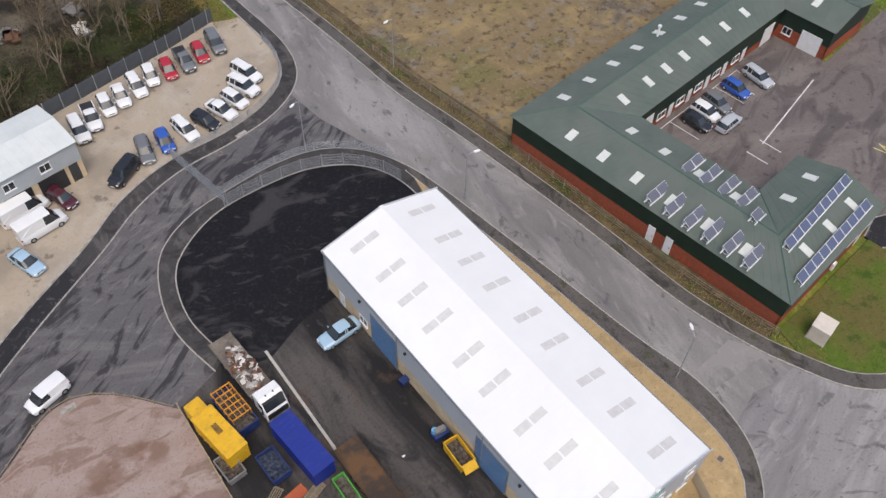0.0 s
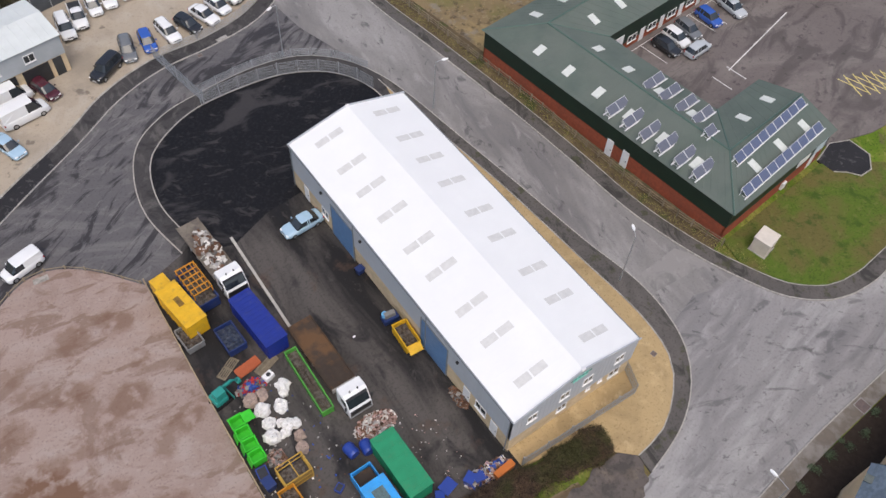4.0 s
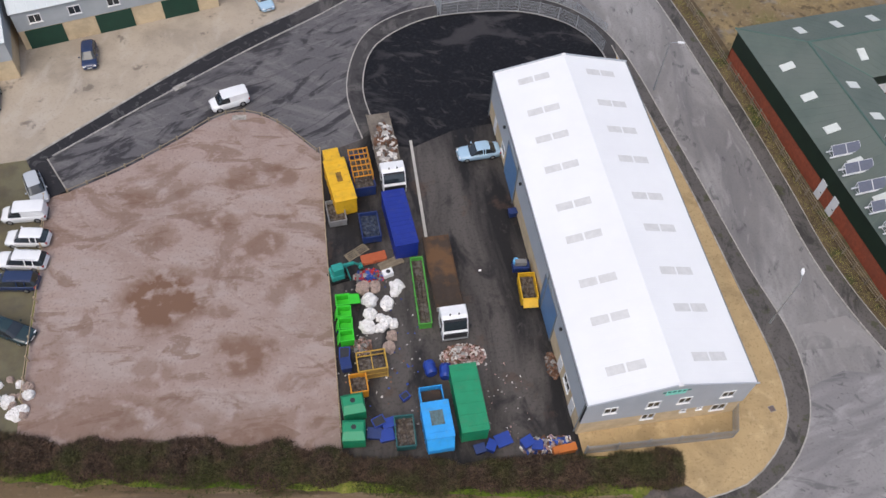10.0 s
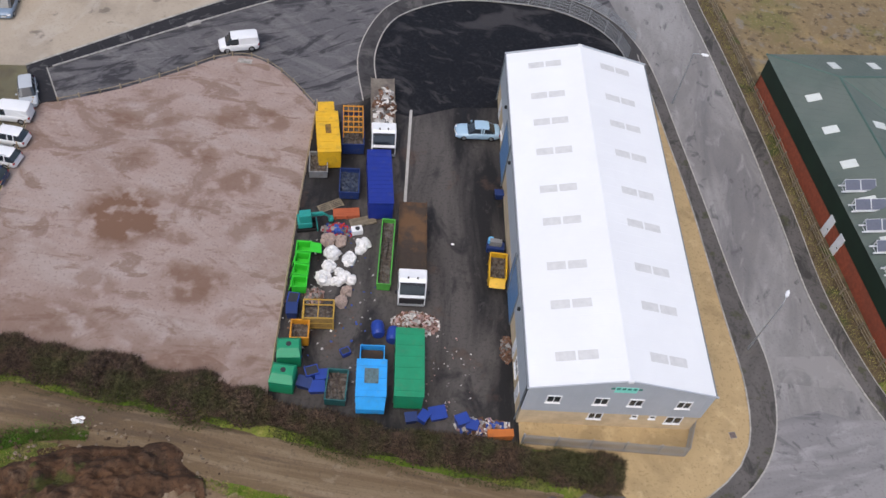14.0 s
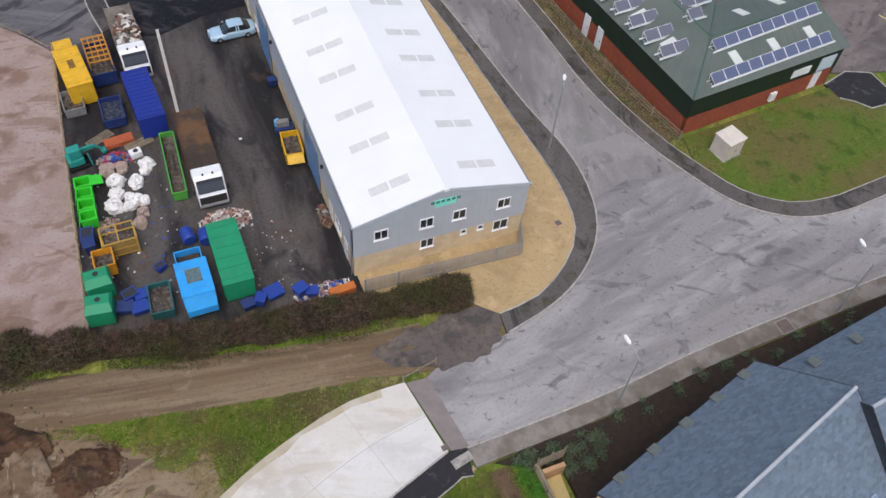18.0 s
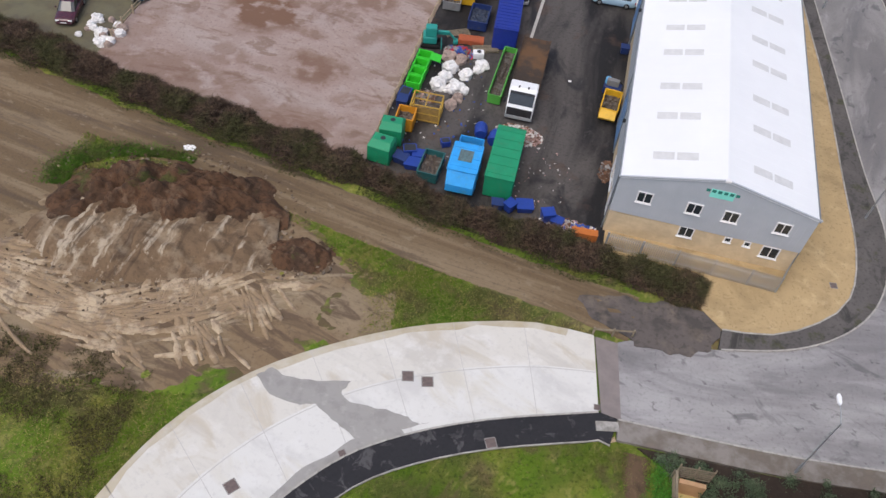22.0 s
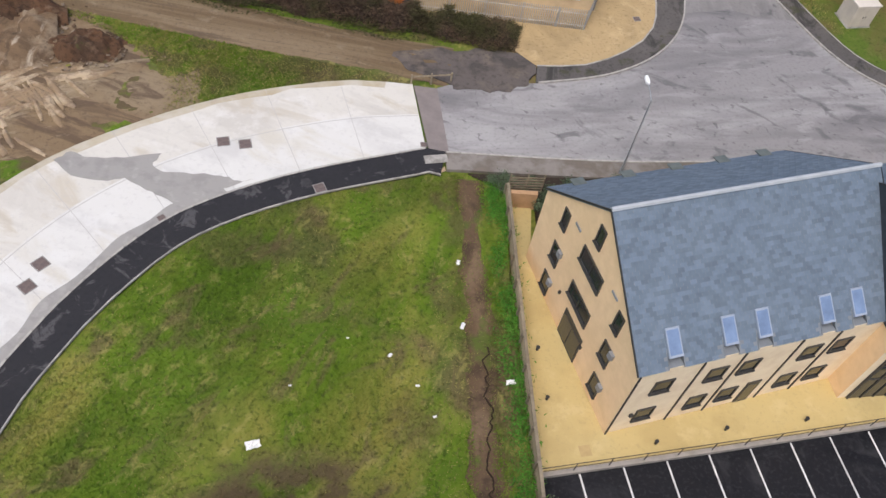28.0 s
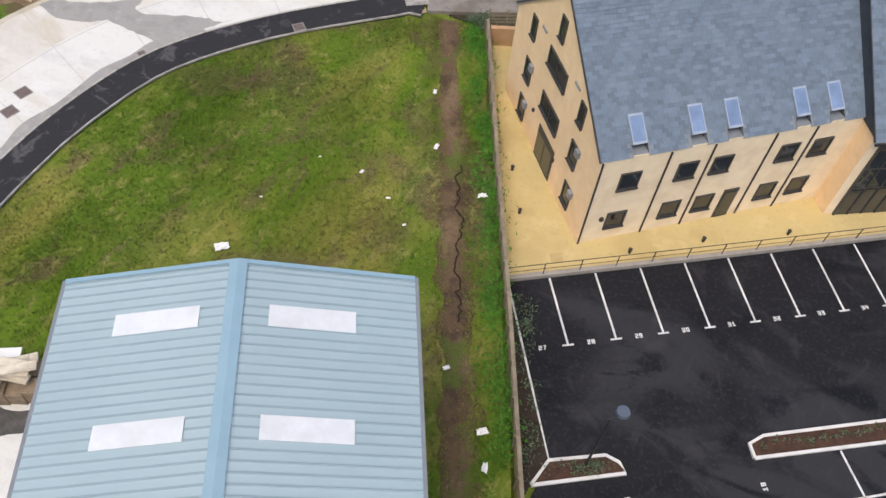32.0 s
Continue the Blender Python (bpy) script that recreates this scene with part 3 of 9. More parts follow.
def make_ground():
    near_x = [-62 + 2.0 * i for i in range(85)] + [6.3, 6.5, 6.7, 6.9, 7.1, 7.3, 7.5]
    near_y = [-92 + 2.0 * i for i in range(106)] + [-17.5, -17.7]
    xs = sorted([-1500, -400, -150, -90] + near_x + [130, 180, 400, 1500])
    ys = sorted([-1500, -400, -180, -120] + near_y + [140, 200, 400, 1500])
    vs = []
    for y in ys:
        for x in xs:
            z = site_level(x, y)
            if z > -0.1:
                z += 0.10 * (noise.noise(Vector((x * 0.2, y * 0.2, 0))) - 0.6)
            vs.append((x, y, z))
    w = len(xs)
    fs = [(j * w + i, j * w + i + 1, (j + 1) * w + i + 1, (j + 1) * w + i) for j in range(len(ys) - 1) for i in range(w - 1)]
    g = ground_mat("rough_grass_land", (0.105, 0.172, 0.016), GRASS_LAYERS, 0.95, 0.9, 6)
    puddle_stains(g, BARE, (0.105, 0.075, 0.045))
    solo("ground", B().add(vs, fs), g, "rough green and brown winter grassland", "ground", "structure")


make_ground()

# Lines of the plan, in metres.
MAIN_W = smooth_line([(16.2, 118), (17.2, 100), (17.5, 88), (17.7, 76), (15.4, 68.8), (9.9, 64.6), (2.8, 62.9), (-4.5, 62.2), (-11, 59.8), (-17, 55.9), (-28.4, 49.0), (-46.4, 36.8)])
LOT_EDGE = smooth_line([(14.6, 118), (15.4, 100), (15.7, 88), (15.7, 76), (13.8, 70.2), (9.0, 66.6), (2.6, 64.9), (-5.1, 64.4), (-12.2, 61.8), (-18.3, 57.6), (-29.8, 50.8), (-48.5, 36.9)])
MAIN_E = smooth_line([(20.5, 118), (22.0, 100), (22.9, 85.2), (23.6, 71.6), (24.0, 58.8), (25.4, 47.8), (26.8, 34.8), (27.6, 23.6), (28.1, 14.1), (29.6, 6.5),
                      (31.3, 1.7), (33.8, -3.2), (37.8, -6.3), (42.0, -7.1), (46.1, -6.9), (60, -5.5), (90, -2)])
LOOP_OUT = smooth_line([(-14.2, 35.5), (-15.2, 41.8), (-14.3, 47.3), (-11.9, 52.1), (-7.6, 54.9), (-2.6, 56.0), (4.6, 56.6), (10.5, 55.5), (14.8, 52.0), (17.2, 47.2),
                        (18.3, 42), (19.2, 34), (20.3, 24), (21.3, 14), (22.4, 6), (21.4, -0.3), (18.6, -4.5), (14.4, -7.3), (9.2, -8.8)])
LOOP_IN = smooth_line([(-12.6, 36.5), (-13.4, 42.5), (-12.2, 48.0), (-9.8, 51.0), (-4.9, 53.6), (0.6, 54.2), (7.3, 53.6), (12.4, 50.8), (14.8, 47.0), (15.4, 43), (15.2, 38.5)])
PAD_LINE = smooth_line([(-44.0, 32.1), (-39.5, 34.1), (-36.2, 36.0), (-33.2, 37.9), (-29.6, 40.4), (-27.4, 41.0), (-25.4, 40.6), (-23.3, 39.2), (-21.3, 37.1), (-19.8, 35.1), (-18.8, 33.9)], 1.0)
SOUTH_KERB = smooth_line([(2.8, -16.3), (13.4, -15.9), (23.3, -14.9), (36.6, -14.2), (52.7, -13.5), (90, -11)])
CONC_OUT = smooth_line([(0.5, -10.1), (-3.6, -10.2), (-7.6, -11.3), (-12, -13.1), (-16.6, -15.9), (-21.1, -19.6), (-24.6, -24.6), (-26.7, -31), (-28.2, -37.6), (-29.2, -50), (-30, -70)])
CONC_IN = smooth_line([(1.5, -16.1), (-5.3, -18.6), (-10.2, -21.1), (-13.8, -23.9), (-16.8, -28.1), (-18.6, -31.7), (-20.2, -36.3), (-21.6, -45), (-22.5, -70)])
GRAVEL_E = smooth_line([(16.6, 46.5), (17.0, 42), (17.8, 34), (18.8, 24), (19.4, 12.4), (19.8, 4.0), (18.9, -1.2), (16.4, -4.3), (13.0, -6.4), (9.4, -7.0)])


def flat(name, pts, z, material, label, category, thick=0.3):
    return solo(name, B().prism(pts, z - thick, z), material, label, category, "structure")


# roads
flat("road_main", [p for p in MAIN_W if p[1] > 60 and p[0] > 9] + [(9.2, 60)] + [p for p in LOOP_OUT if p[0] > 8.5] + [(3.0, -9.8), (2.2, -10.2), (2.8, -16.3)]
     + SOUTH_KERB[1:] + MAIN_E[::-1], 0.0, ASPHALT, "worn grey asphalt road with damp dark patches", "road")
flat("road_junction", [(3.0, -9.8), (2.2, -10.3), (2.9, -16.25)] + [p for p in SOUTH_KERB[1:] if p[0] < 88] + [(88, -2.4)] + [p for p in MAIN_E if p[1] < 2.2 and p[0] < 88][::-1] + [(28.5, 1.6), (25.8, 2.3), (23.6, 1.7)] + [p for p in LOOP_OUT if p[1] < 1.4 and p[0] > 5], 0.004,
     ASPHALT_SOUTH, "worn pale asphalt junction with dark damp blotches", "road")
flat("road_loop", [p for p in MAIN_W if p[0] < 13.0 and p[1] < 68] + [(-44.1, 32.3)] + PAD_LINE[1:] + [(-14.2, 35.5)] + [p for p in LOOP_OUT if p[1] > 47] + [(13.5, 60)], 0.008,
     ASPHALT_LOOP, "damp dark asphalt estate road with streaks", "road")
flat("road_concrete", CONC_OUT + CONC_IN[::-1], 0.02, CONCRETE, "pale new concrete road bending through grass", "road")
flat("road_strip", [(0.6, -10.2), (2.2, -10.3), (3.0, -16.3), (1.7, -16.15)], 0.024, mat("brown_road_strip", (0.24, 0.21, 0.20), (0.19, 0.165, 0.16), 1, 0.8), "brown block strip across the road end", "road")

flat("road_patch", [(23.3, 7.3), (28.6, 7.7), (30.6, 4.2), (23.0, 4.8)], 0.004, ground_mat("smooth_repair_asphalt", (0.25, 0.24, 0.235), [((0.16, 0.155, 0.155), 0.7, 0.4, 0.5, 0.6, 10, 1, 0.5, 1.0), ((0.3, 0.29, 0.28), 0.5, 1.5, 0.55, 0.66)], 0.75, 0.2, 30), "paler asphalt repair in the road", "road", 0.1)

# footways with kerbs
flat("footway_north", [p for p in MAIN_W if p[0] < -19.5 and p[1] < 66] + [p for p in LOT_EDGE if p[0] < -20.5 and p[1] < 68][::-1], 0.11, FOOTWAY, "dark asphalt footway along the kerb", "pavement")
flat("footway_lot", [p for p in MAIN_W if not (p[0] < -21 and p[1] < 66)] + [p for p in LOT_EDGE if not (p[0] < -22 and p[1] < 68)][::-1], 0.106, FOOTWAY_MID, "worn grey footway round the sales lot", "pavement")
fw = [p for p in LOOP_OUT if p[1] > 46.5 or p[0] < 0]
flat("footway_loop", fw + [(17.0, 46.2)] + [p for p in LOOP_IN if p[1] > 38.4][::-1] + [(-12.6, 36.5)], 0.11, FOOTWAY_MID, "dark asphalt footway round the yard apron", "pavement")
fe = [p for p in LOOP_OUT if p[1] <= 47.5 and p[0] > 5]
flat("footway_warehouse", fe + [(9.4, -7.0)] + [p for p in GRAVEL_E if p[0] > 10][::-1], 0.10, FOOTWAY_OLD, "dark mossy asphalt footway beside the gravel", "pavement")
flat("footway_east", [p for p in MAIN_E] + offset(MAIN_E, 1.7)[::-1], 0.10, FOOTWAY_OLD, "dark asphalt footway beside a fence", "pavement")
flat("footway_south", SOUTH_KERB + offset(SOUTH_KERB, -1.5)[::-1], 0.10, mat("stained_footway", (0.17, 0.145, 0.12), (0.12, 0.105, 0.09), 0.5, 0.8, c3=(0.28, 0.26, 0.24), scale3=0.5, amount3=0.7, bump=0.3),
     "stained brown asphalt footway beside the kerb", "pavement")
ci = [(2.75, -16.28)] + CONC_IN
flat("footway_bend", ci + offset(ci, 2.0)[::-1], 0.10, FOOTWAY, "new dark asphalt footway along the concrete bend", "pavement")

b = B()
ribbon(b, [p for p in MAIN_E if 4 < p[1] < 96], 1.82, 4.6, -0.1, 0.034)
solo("verge_east", b, ground_mat("brown_verge", (0.10, 0.075, 0.045), [((0.17, 0.13, 0.07), 0.8, 0.4, 0.48, 0.62), ((0.05, 0.07, 0.018), 0.8, 0.3, 0.53, 0.62), ((0.035, 0.026, 0.018), 0.6, 2, 0.53, 0.66)], 0.95, 0.8, 8), "brown overgrown verge under the road fence", "verge", "structure")

# yards and pads
flat("yard_apron", LOOP_IN + [(14.4, 36), (0, 36), (-4.5, 35.5), (-9.2, 33.6), (-12.6, 34.5)], 0.04, ASPHALT_NEW, "new black asphalt apron with grey dust", "yard")
flat("yard", [(-19.7, 0.4), (-19.2, 21.5), (-18.8, 33.9), (-14.2, 35.5), (-12.6, 36.5), (-9.2, 33.6), (-4.5, 35.5), (0.3, 37), (0.3, -3.0), (-5, -2.4), (-10, -1.6)], 0.03, ASPHALT_YARD, "dirty dark asphalt yard with mud stains", "yard")
flat("pad", PAD_LINE + [(-19.2, 21.5), (-19.75, 0.6), (-26.7, 1.9), (-35.1, 3.3), (-46, 5.2), (-45.8, 22.5), (-46.1, 31.6)], 0.06, PAD, "pinkish crushed hardcore pad with brown puddle stains", "ground")
flat("gravel_strip", [(0.2, -2.0), (0.2, 0.4), (13.9, 0.4), (13.9, 38.0), (15.3, 38.4), (15.4, 43), (16.6, 46.5)] + GRAVEL_E + [(7.5, -5.2), (7.0, -3.0)], 0.08, GRAVEL,
     "golden gravel strip round the warehouse", "ground")
flat("car_lot", [p for p in LOT_EDGE if p[1] < 85] + [(-62, 36), (-62, 78), (-13.4, 80.5), (-4.1, 82.4), (4.6, 84.2), (11.9, 86.0), (14.5, 85)], 0.07, LOT, "sandy concrete car sales lot", "yard")
flat("verge_car_park", [(-46.1, 31.4), (-48.5, 36.9), (-62, 36), (-62, 4), (-46, 6.6)], 0.02, mat("mossy_gravel", (0.13, 0.115, 0.07), (0.095, 0.085, 0.065), 0.5, 0.9, c3=(0.17, 0.16, 0.10), scale3=0.3, bump=0.5),
     "mossy gravel parking ground", "ground")

# the kerbs, stone by stone
KSTONE = B().box(-0.45, 0.45, -0.065, 0.065, -0.1, 0.13, 0.015).mesh("kerb_stone", KERB)


def kerb(line, name, d=0.0, step=0.93, z=0.0, label="pale concrete kerb"):
    t = thing(name, label, "kerb", kind="structure")
    pts = resample(line, step)
    for a, c in zip(pts, pts[1:]):
        o = new("kerb_stone", KSTONE)
        o.parent = t
        o.matrix_basis = pose((a[0] + c[0]) / 2, (a[1] + c[1]) / 2, z, 0, 0, math.degrees(math.atan2(c[1] - a[1], c[0] - a[0])))
    return t


KERBS = [(MAIN_W, "kerb_north"), (LOOP_OUT, "kerb_loop"), (LOOP_IN, "kerb_apron"), (MAIN_E, "kerb_east"), (SOUTH_KERB, "kerb_south"), (CONC_IN, "kerb_bend")]
b = B()
ribbon(b, LOT_EDGE, -0.12, 0.12, 0.0, 0.16)
solo("lot_edging", b, KERB, "pale concrete edging along the sales lot", "kerb", "structure")
b = B()
ribbon(b, offset(MAIN_E, 1.75), -0.05, 0.05, 0, 0.12)
ribbon(b, offset(ci, 2.03), -0.04, 0.04, 0, 0.12)
ribbon(b, GRAVEL_E, -0.06, 0.06, 0, 0.14)
solo("path_edging", b, KERB, "narrow concrete path edging", "kerb", "structure")

# earth: track, mound, ruts
TRACK = smooth_line([(-62, 5.2), (-44.5, 0.4), (-30.3, -2.1), (-14.2, -5.1), (-6, -6.4), (0.5, -7.4), (3.6, -7.8)])
b = B()
ll = resample(TRACK, 0.7)
cols = 9
for i, p in enumerate(ll):
    a, c = ll[max(i - 1, 0)], ll[min(i + 1, len(ll) - 1)]
    t = Vector((c[0] - a[0], c[1] - a[1])).normalized()
    wide = 2.05 + 0.35 * noise.noise(Vector((i * 0.13, 3, 0))) + 0.3 * noise.noise(Vector((i * 0.5, 9, 0)))
    for k in range(cols):
        d = (k / (cols - 1) * 2 - 1) * wide
        edge = 1 - abs(k / (cols - 1) * 2 - 1) ** 4
        z = -0.12 + 0.17 * edge - 0.06 * math.exp(-((abs(d) - 0.8) / 0.28) ** 2) + 0.04 * noise.noise(Vector((p[0] * 1.3, p[1] * 1.3 + k, 0)))
        b.v.append((p[0] - t.y * d, p[1] + t.x * d, z))
b.f = [(i * cols + k, (i + 1) * cols + k, (i + 1) * cols + k + 1, i * cols + k + 1) for i in range(len(ll) - 1) for k in range(cols - 1)]
solo("mud_track", b, MUD, "wet rutted brown mud track", "track", "structure", smooth=True)
flat("track_mouth", [(p[0] + 0.6 * noise.noise(Vector((p[0] * 0.9, p[1] * 0.9, 3))), p[1] + 0.5 * noise.noise(Vector((p[0] * 0.9, p[1] * 0.9, 7)))) for p in smooth_line([(-0.8, -6.9), (1.2, -6.3), (4.4, -5.9), (7.0, -5.6), (9.0, -6.4), (9.0, -8.2), (7.8, -9.4), (5.4, -10.2), (3.2, -9.9), (0.8, -8.8), (-0.6, -7.9)], 0.35, True)], 0.05, ground_mat("loose_planings", (0.115, 0.10, 0.092), [((0.065, 0.058, 0.055), 0.8, 0.5, 0.47, 0.6), ((0.17, 0.14, 0.11), 0.7, 0.35, 0.53, 0.63), ((0.05, 0.045, 0.045), 0.5, 3, 0.52, 0.66)], 0.9, 0.7, 12),
     "dark loose stone where the track meets the road", "track", 0.14)


def heap(name, cx, cy, rx, ry, h, material, label, category, n=46, rough=0.35, seed=1, rz=0.0, ruts=0.0, kind="structure", z0=-0.12):
    """Uneven heaped earth on a round plan."""
    b = B()
    for j in range(n + 1):
        for i in range(n + 1):
            u, v = i / n * 2 - 1, j / n * 2 - 1
            r = math.hypot(u, v)
            wob = 1 + 0.28 * noise.noise(Vector((u * 1.7 + seed, v * 1.7, seed)))
            z = h * max(0.0, 1 - (r * wob) ** 2) ** 0.9
            if r * wob < 1.05:
                z += 0.09 * rough * noise.noise(Vector((u * rx * 2.6, v * ry * 2.6, seed))) * min(1, max(0, (1.0 - r * wob) * 4))
                z += rough * h * noise.fractal(Vector((u * rx * 0.7 + seed * 9, v * ry * 0.7, 0)), 1.0, 2.0, 5) * min(1, max(0, (1.05 - r * wob) * 3))
            if ruts:
                z += ruts * math.sin(v * ry * 2.1 + 2.2 * noise.noise(Vector((u * rx * 0.25, v * ry * 0.25, seed)))) * max(0, 1 - r) ** 0.6
            x, y = u * rx, v * ry
            s, k = math.sin(rz), math.cos(rz)
            b.v.append((cx + x * k - y * s, cy + x * s + y * k, z0 + max(z, -0.08)))
    m = n + 1
    b.f = [(j * m + i, j * m + i + 1, (j + 1) * m + i + 1, (j + 1) * m + i) for j in range(n) for i in range(n)
           if max(math.hypot((i + a) / n * 2 - 1, (j + c) / n * 2 - 1) for a in (0, 1) for c in (0, 1)) < 1.25]
    return solo(name, b, material, label, category, kind, smooth=True)


heap("bare_ground", -49.0, -8.0, 9.0, 8.5, 0.10, MUD, "trodden tan earth beside the track", "ground", 40, 0.5, 6, 0.2, z0=-0.10)
heap("rutted_ground", -31.6, -14.6, 18.4, 10.4, 0.16, CLAY, "pale rutted clay with machine tracks", "ground", 100, 0.5, 3, 0.12, 0.02, z0=-0.15)
heap("clay_slope", -32.2, -10.2, 9.0, 5.6, 1.5, CLAY_SLOPE, "pale eroded clay slope below the dug earth", "earth mound", 90, 0.30, 4, 0.25, z0=-0.1)
heap("earth_mound", -32.3, -7.3, 9.0, 4.2, 2.3, SOIL, "dark brown heap of dug earth", "earth mound", 110, 0.45, 5, 0.25)
heap("earth_mound", -21.4, -9.3, 2.6, 1.6, 0.9, SOIL, "small dark heap of dug earth", "earth mound", 60, 0.7, 8, 0.1)


def tracks(name, runs, seed, material, label, wide=(0.2, 0.42), high=0.10, z=0.02):
    """Pressed ridges of clay in long bending lines; runs: (x, y, spread, heading, bend, length, number)."""
    r = random.Random(seed)
    b = B()
    for x0, y0, spread, head, bend, ln_, k in runs:
        for _ in range(k):
            x, y, a = x0 + r.gauss(0, spread), y0 + r.gauss(0, spread * 0.6), radians(head + r.gauss(0, 9))
            cv, w, n = radians(bend) * r.uniform(0.4, 1.5), r.uniform(*wide), int(ln_ * r.uniform(0.5, 1.2) / 0.35)
            base = len(b.v)
            for i in range(n):
                f = min(1, i * 0.5, (n - 1 - i) * 0.5)
                ww = w * (0.5 + 0.5 * f) * (1 + 0.5 * noise.noise(Vector((x * 1.5, y * 1.5, k))))
                hh = high * f * (0.7 + 0.8 * noise.noise(Vector((x * 1.2, y * 1.2, 4))))
                u, v = -math.sin(a), math.cos(a)
                b.v += [(x - u * ww, y - v * ww, z - 0.12), (x - u * ww * 0.55, y - v * ww * 0.55, z + hh), (x + u * ww * 0.5, y + v * ww * 0.5, z + hh * 0.9), (x + u * ww, y + v * ww, z - 0.12)]
                x, y, a = x + math.cos(a) * 0.35, y + math.sin(a) * 0.35, a + cv * 0.35 + r.gauss(0, 0.03)
            b.f += [(base + i * 4 + q, base + i * 4 + 4 + q, base + i * 4 + 5 + q, base + i * 4 + 1 + q) for i in range(n - 1) for q in range(3)]
    return solo(name, b, material, label, "ground", "stuff", smooth=True)


tracks("machine_ruts", [(-44.5, -16.5, 1.8, -6, 3, 5, 34), (-39.5, -17.2, 1.8, -12, 3, 5, 40), (-35.0, -18.6, 1.8, -2, 5, 4.5, 38), (-30.5, -17.6, 1.8, 22, 4, 4, 36), (-27.6, -15.6, 1.7, 48, -4, 3.6, 30),
                        (-26.0, -17.6, 1.1, -50, 2, 2.6, 22), (-24.0, -13.8, 1.1, -48, 2, 3.0, 26), (-30.5, -19.8, 1.0, -40, 3, 2.4, 12), (-28.5, -13.2, 1.4, -75, 2, 3.0, 20), (-21.8, -12.2, 0.7, 20, 4, 2.4, 8)],
       5, CLAY_PALE, "pale pressed ridges left by digger tracks", (0.14, 0.34), 0.11, 0.03)

# ---- buildings ----
def window_unit(parent, m, w, h, mullions=1, frame_mat=None, sill=True, name="window", open_pane=False):
    """A framed window lying in the local xz plane, its face towards -y."""
    f = frame_mat or WHITE
    o = part(name, B().box(-w / 2, w / 2, 0.0, 0.05, 0, h), GLASS, parent)
    o.matrix_basis = m
    t = 0.07
    b = B().box(-w / 2 - t, w / 2 + t, -0.05, 0.04, h - 0.01, h + t).box(-w / 2 - t, w / 2 + t, -0.05, 0.04, -t, 0.01)
    b.box(-w / 2 - t, -w / 2 + 0.01, -0.048, 0.04, 0.01, h - 0.01).box(w / 2 - 0.01, w / 2 + t, -0.048, 0.04, 0.01, h - 0.01)
    part("frame", b, f, o)
    for i in range(mullions):
        x = -w / 2 + w * (i + 1) / (mullions + 1)
        part("mullion", B().box(x - 0.03, x + 0.03, -0.04, 0.03, 0.012, h - 0.012), f, o)
    if sill:
        part("sill", B().box(-w / 2 - 0.12, w / 2 + 0.12, -0.12, 0.0, -t - 0.05, -t - 0.002), f, o)
    return o


def sheet_roof(parent, e0, e1, r1, r0, material, pitch=0.5, rib=0.035, name="roof_slope", label="", thick=0.08, seam=None):
    """A ribbed sheet from the eaves e0-e1 up to the ridge r0-r1, with ribs down the slope."""
    e0, e1, r1, r0 = (Vector(p) for p in (e0, e1, r1, r0))
    o = part(name, B().slab([e0, e1, r1, r0], thick), material, parent, label)
    n = (e1 - e0).cross(r0 - e0).normalized()
    length = (e1 - e0).length
    k = max(2, int(length / pitch))
    b = B()
    for i in range(k + 1):
        t = min(max(i / k, 0.004), 0.996)
        a, c = e0.lerp(e1, t), r0.lerp(r1, t)
        d = (e1 - e0).normalized() * 0.045
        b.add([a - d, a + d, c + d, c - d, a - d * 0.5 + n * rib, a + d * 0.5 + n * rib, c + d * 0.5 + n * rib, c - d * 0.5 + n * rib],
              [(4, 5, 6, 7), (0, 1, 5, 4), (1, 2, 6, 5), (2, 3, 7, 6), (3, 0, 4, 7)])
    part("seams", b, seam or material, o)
    return o


def on_slope(e0, e1, r1, r0, u0, u1, v0, v1, lift):
    """Four points on a slope: u along the eaves, v up to the ridge, both from 0 to 1."""
    e0, e1, r1, r0 = (Vector(p) for p in (e0, e1, r1, r0))
    n = (e1 - e0).cross(r0 - e0).normalized() * lift
    p = lambda u, v: e0.lerp(e1, u).lerp(r0.lerp(r1, u), v) + n
    return [p(u0, v0), p(u1, v0), p(u1, v1), p(u0, v1)]


# the white-roofed warehouse
W, L, EAVE, RIDGE, RX = 14.2, 37.5, 5.95, 7.72, 7.15
wh = thing("warehouse", "white-roofed grey and buff industrial warehouse", "warehouse")
bw = 0.25
SPLIT = 2.4
wallx = lambda b, x0, x1, y0, y1, z0, z1: b.box(x0, x1, y0, y1, z0, z1)
part("plinth_wall", wallx(B(), 0, bw, 0, L, -0.2, SPLIT), BRICK_BUFF, wh, "buff block wall")
part("plinth_wall", wallx(B(), W - bw, W, 0, L, -0.2, SPLIT), BRICK_BUFF, wh)
part("plinth_wall", wallx(B(), bw, W - bw, 0, bw, -0.2, SPLIT), BRICK_BUFF, wh)
part("plinth_wall", wallx(B(), bw, W - bw, L - bw, L, -0.2, SPLIT), BRICK_BUFF, wh)
part("cladding", wallx(B(), -0.06, bw, 0, L, SPLIT, EAVE - 0.05), CLAD_GREY, wh, "pale grey metal cladding")
part("cladding", wallx(B(), W - bw, W + 0.06, 0, L, SPLIT, EAVE - 0.05), CLAD_GREY, wh)
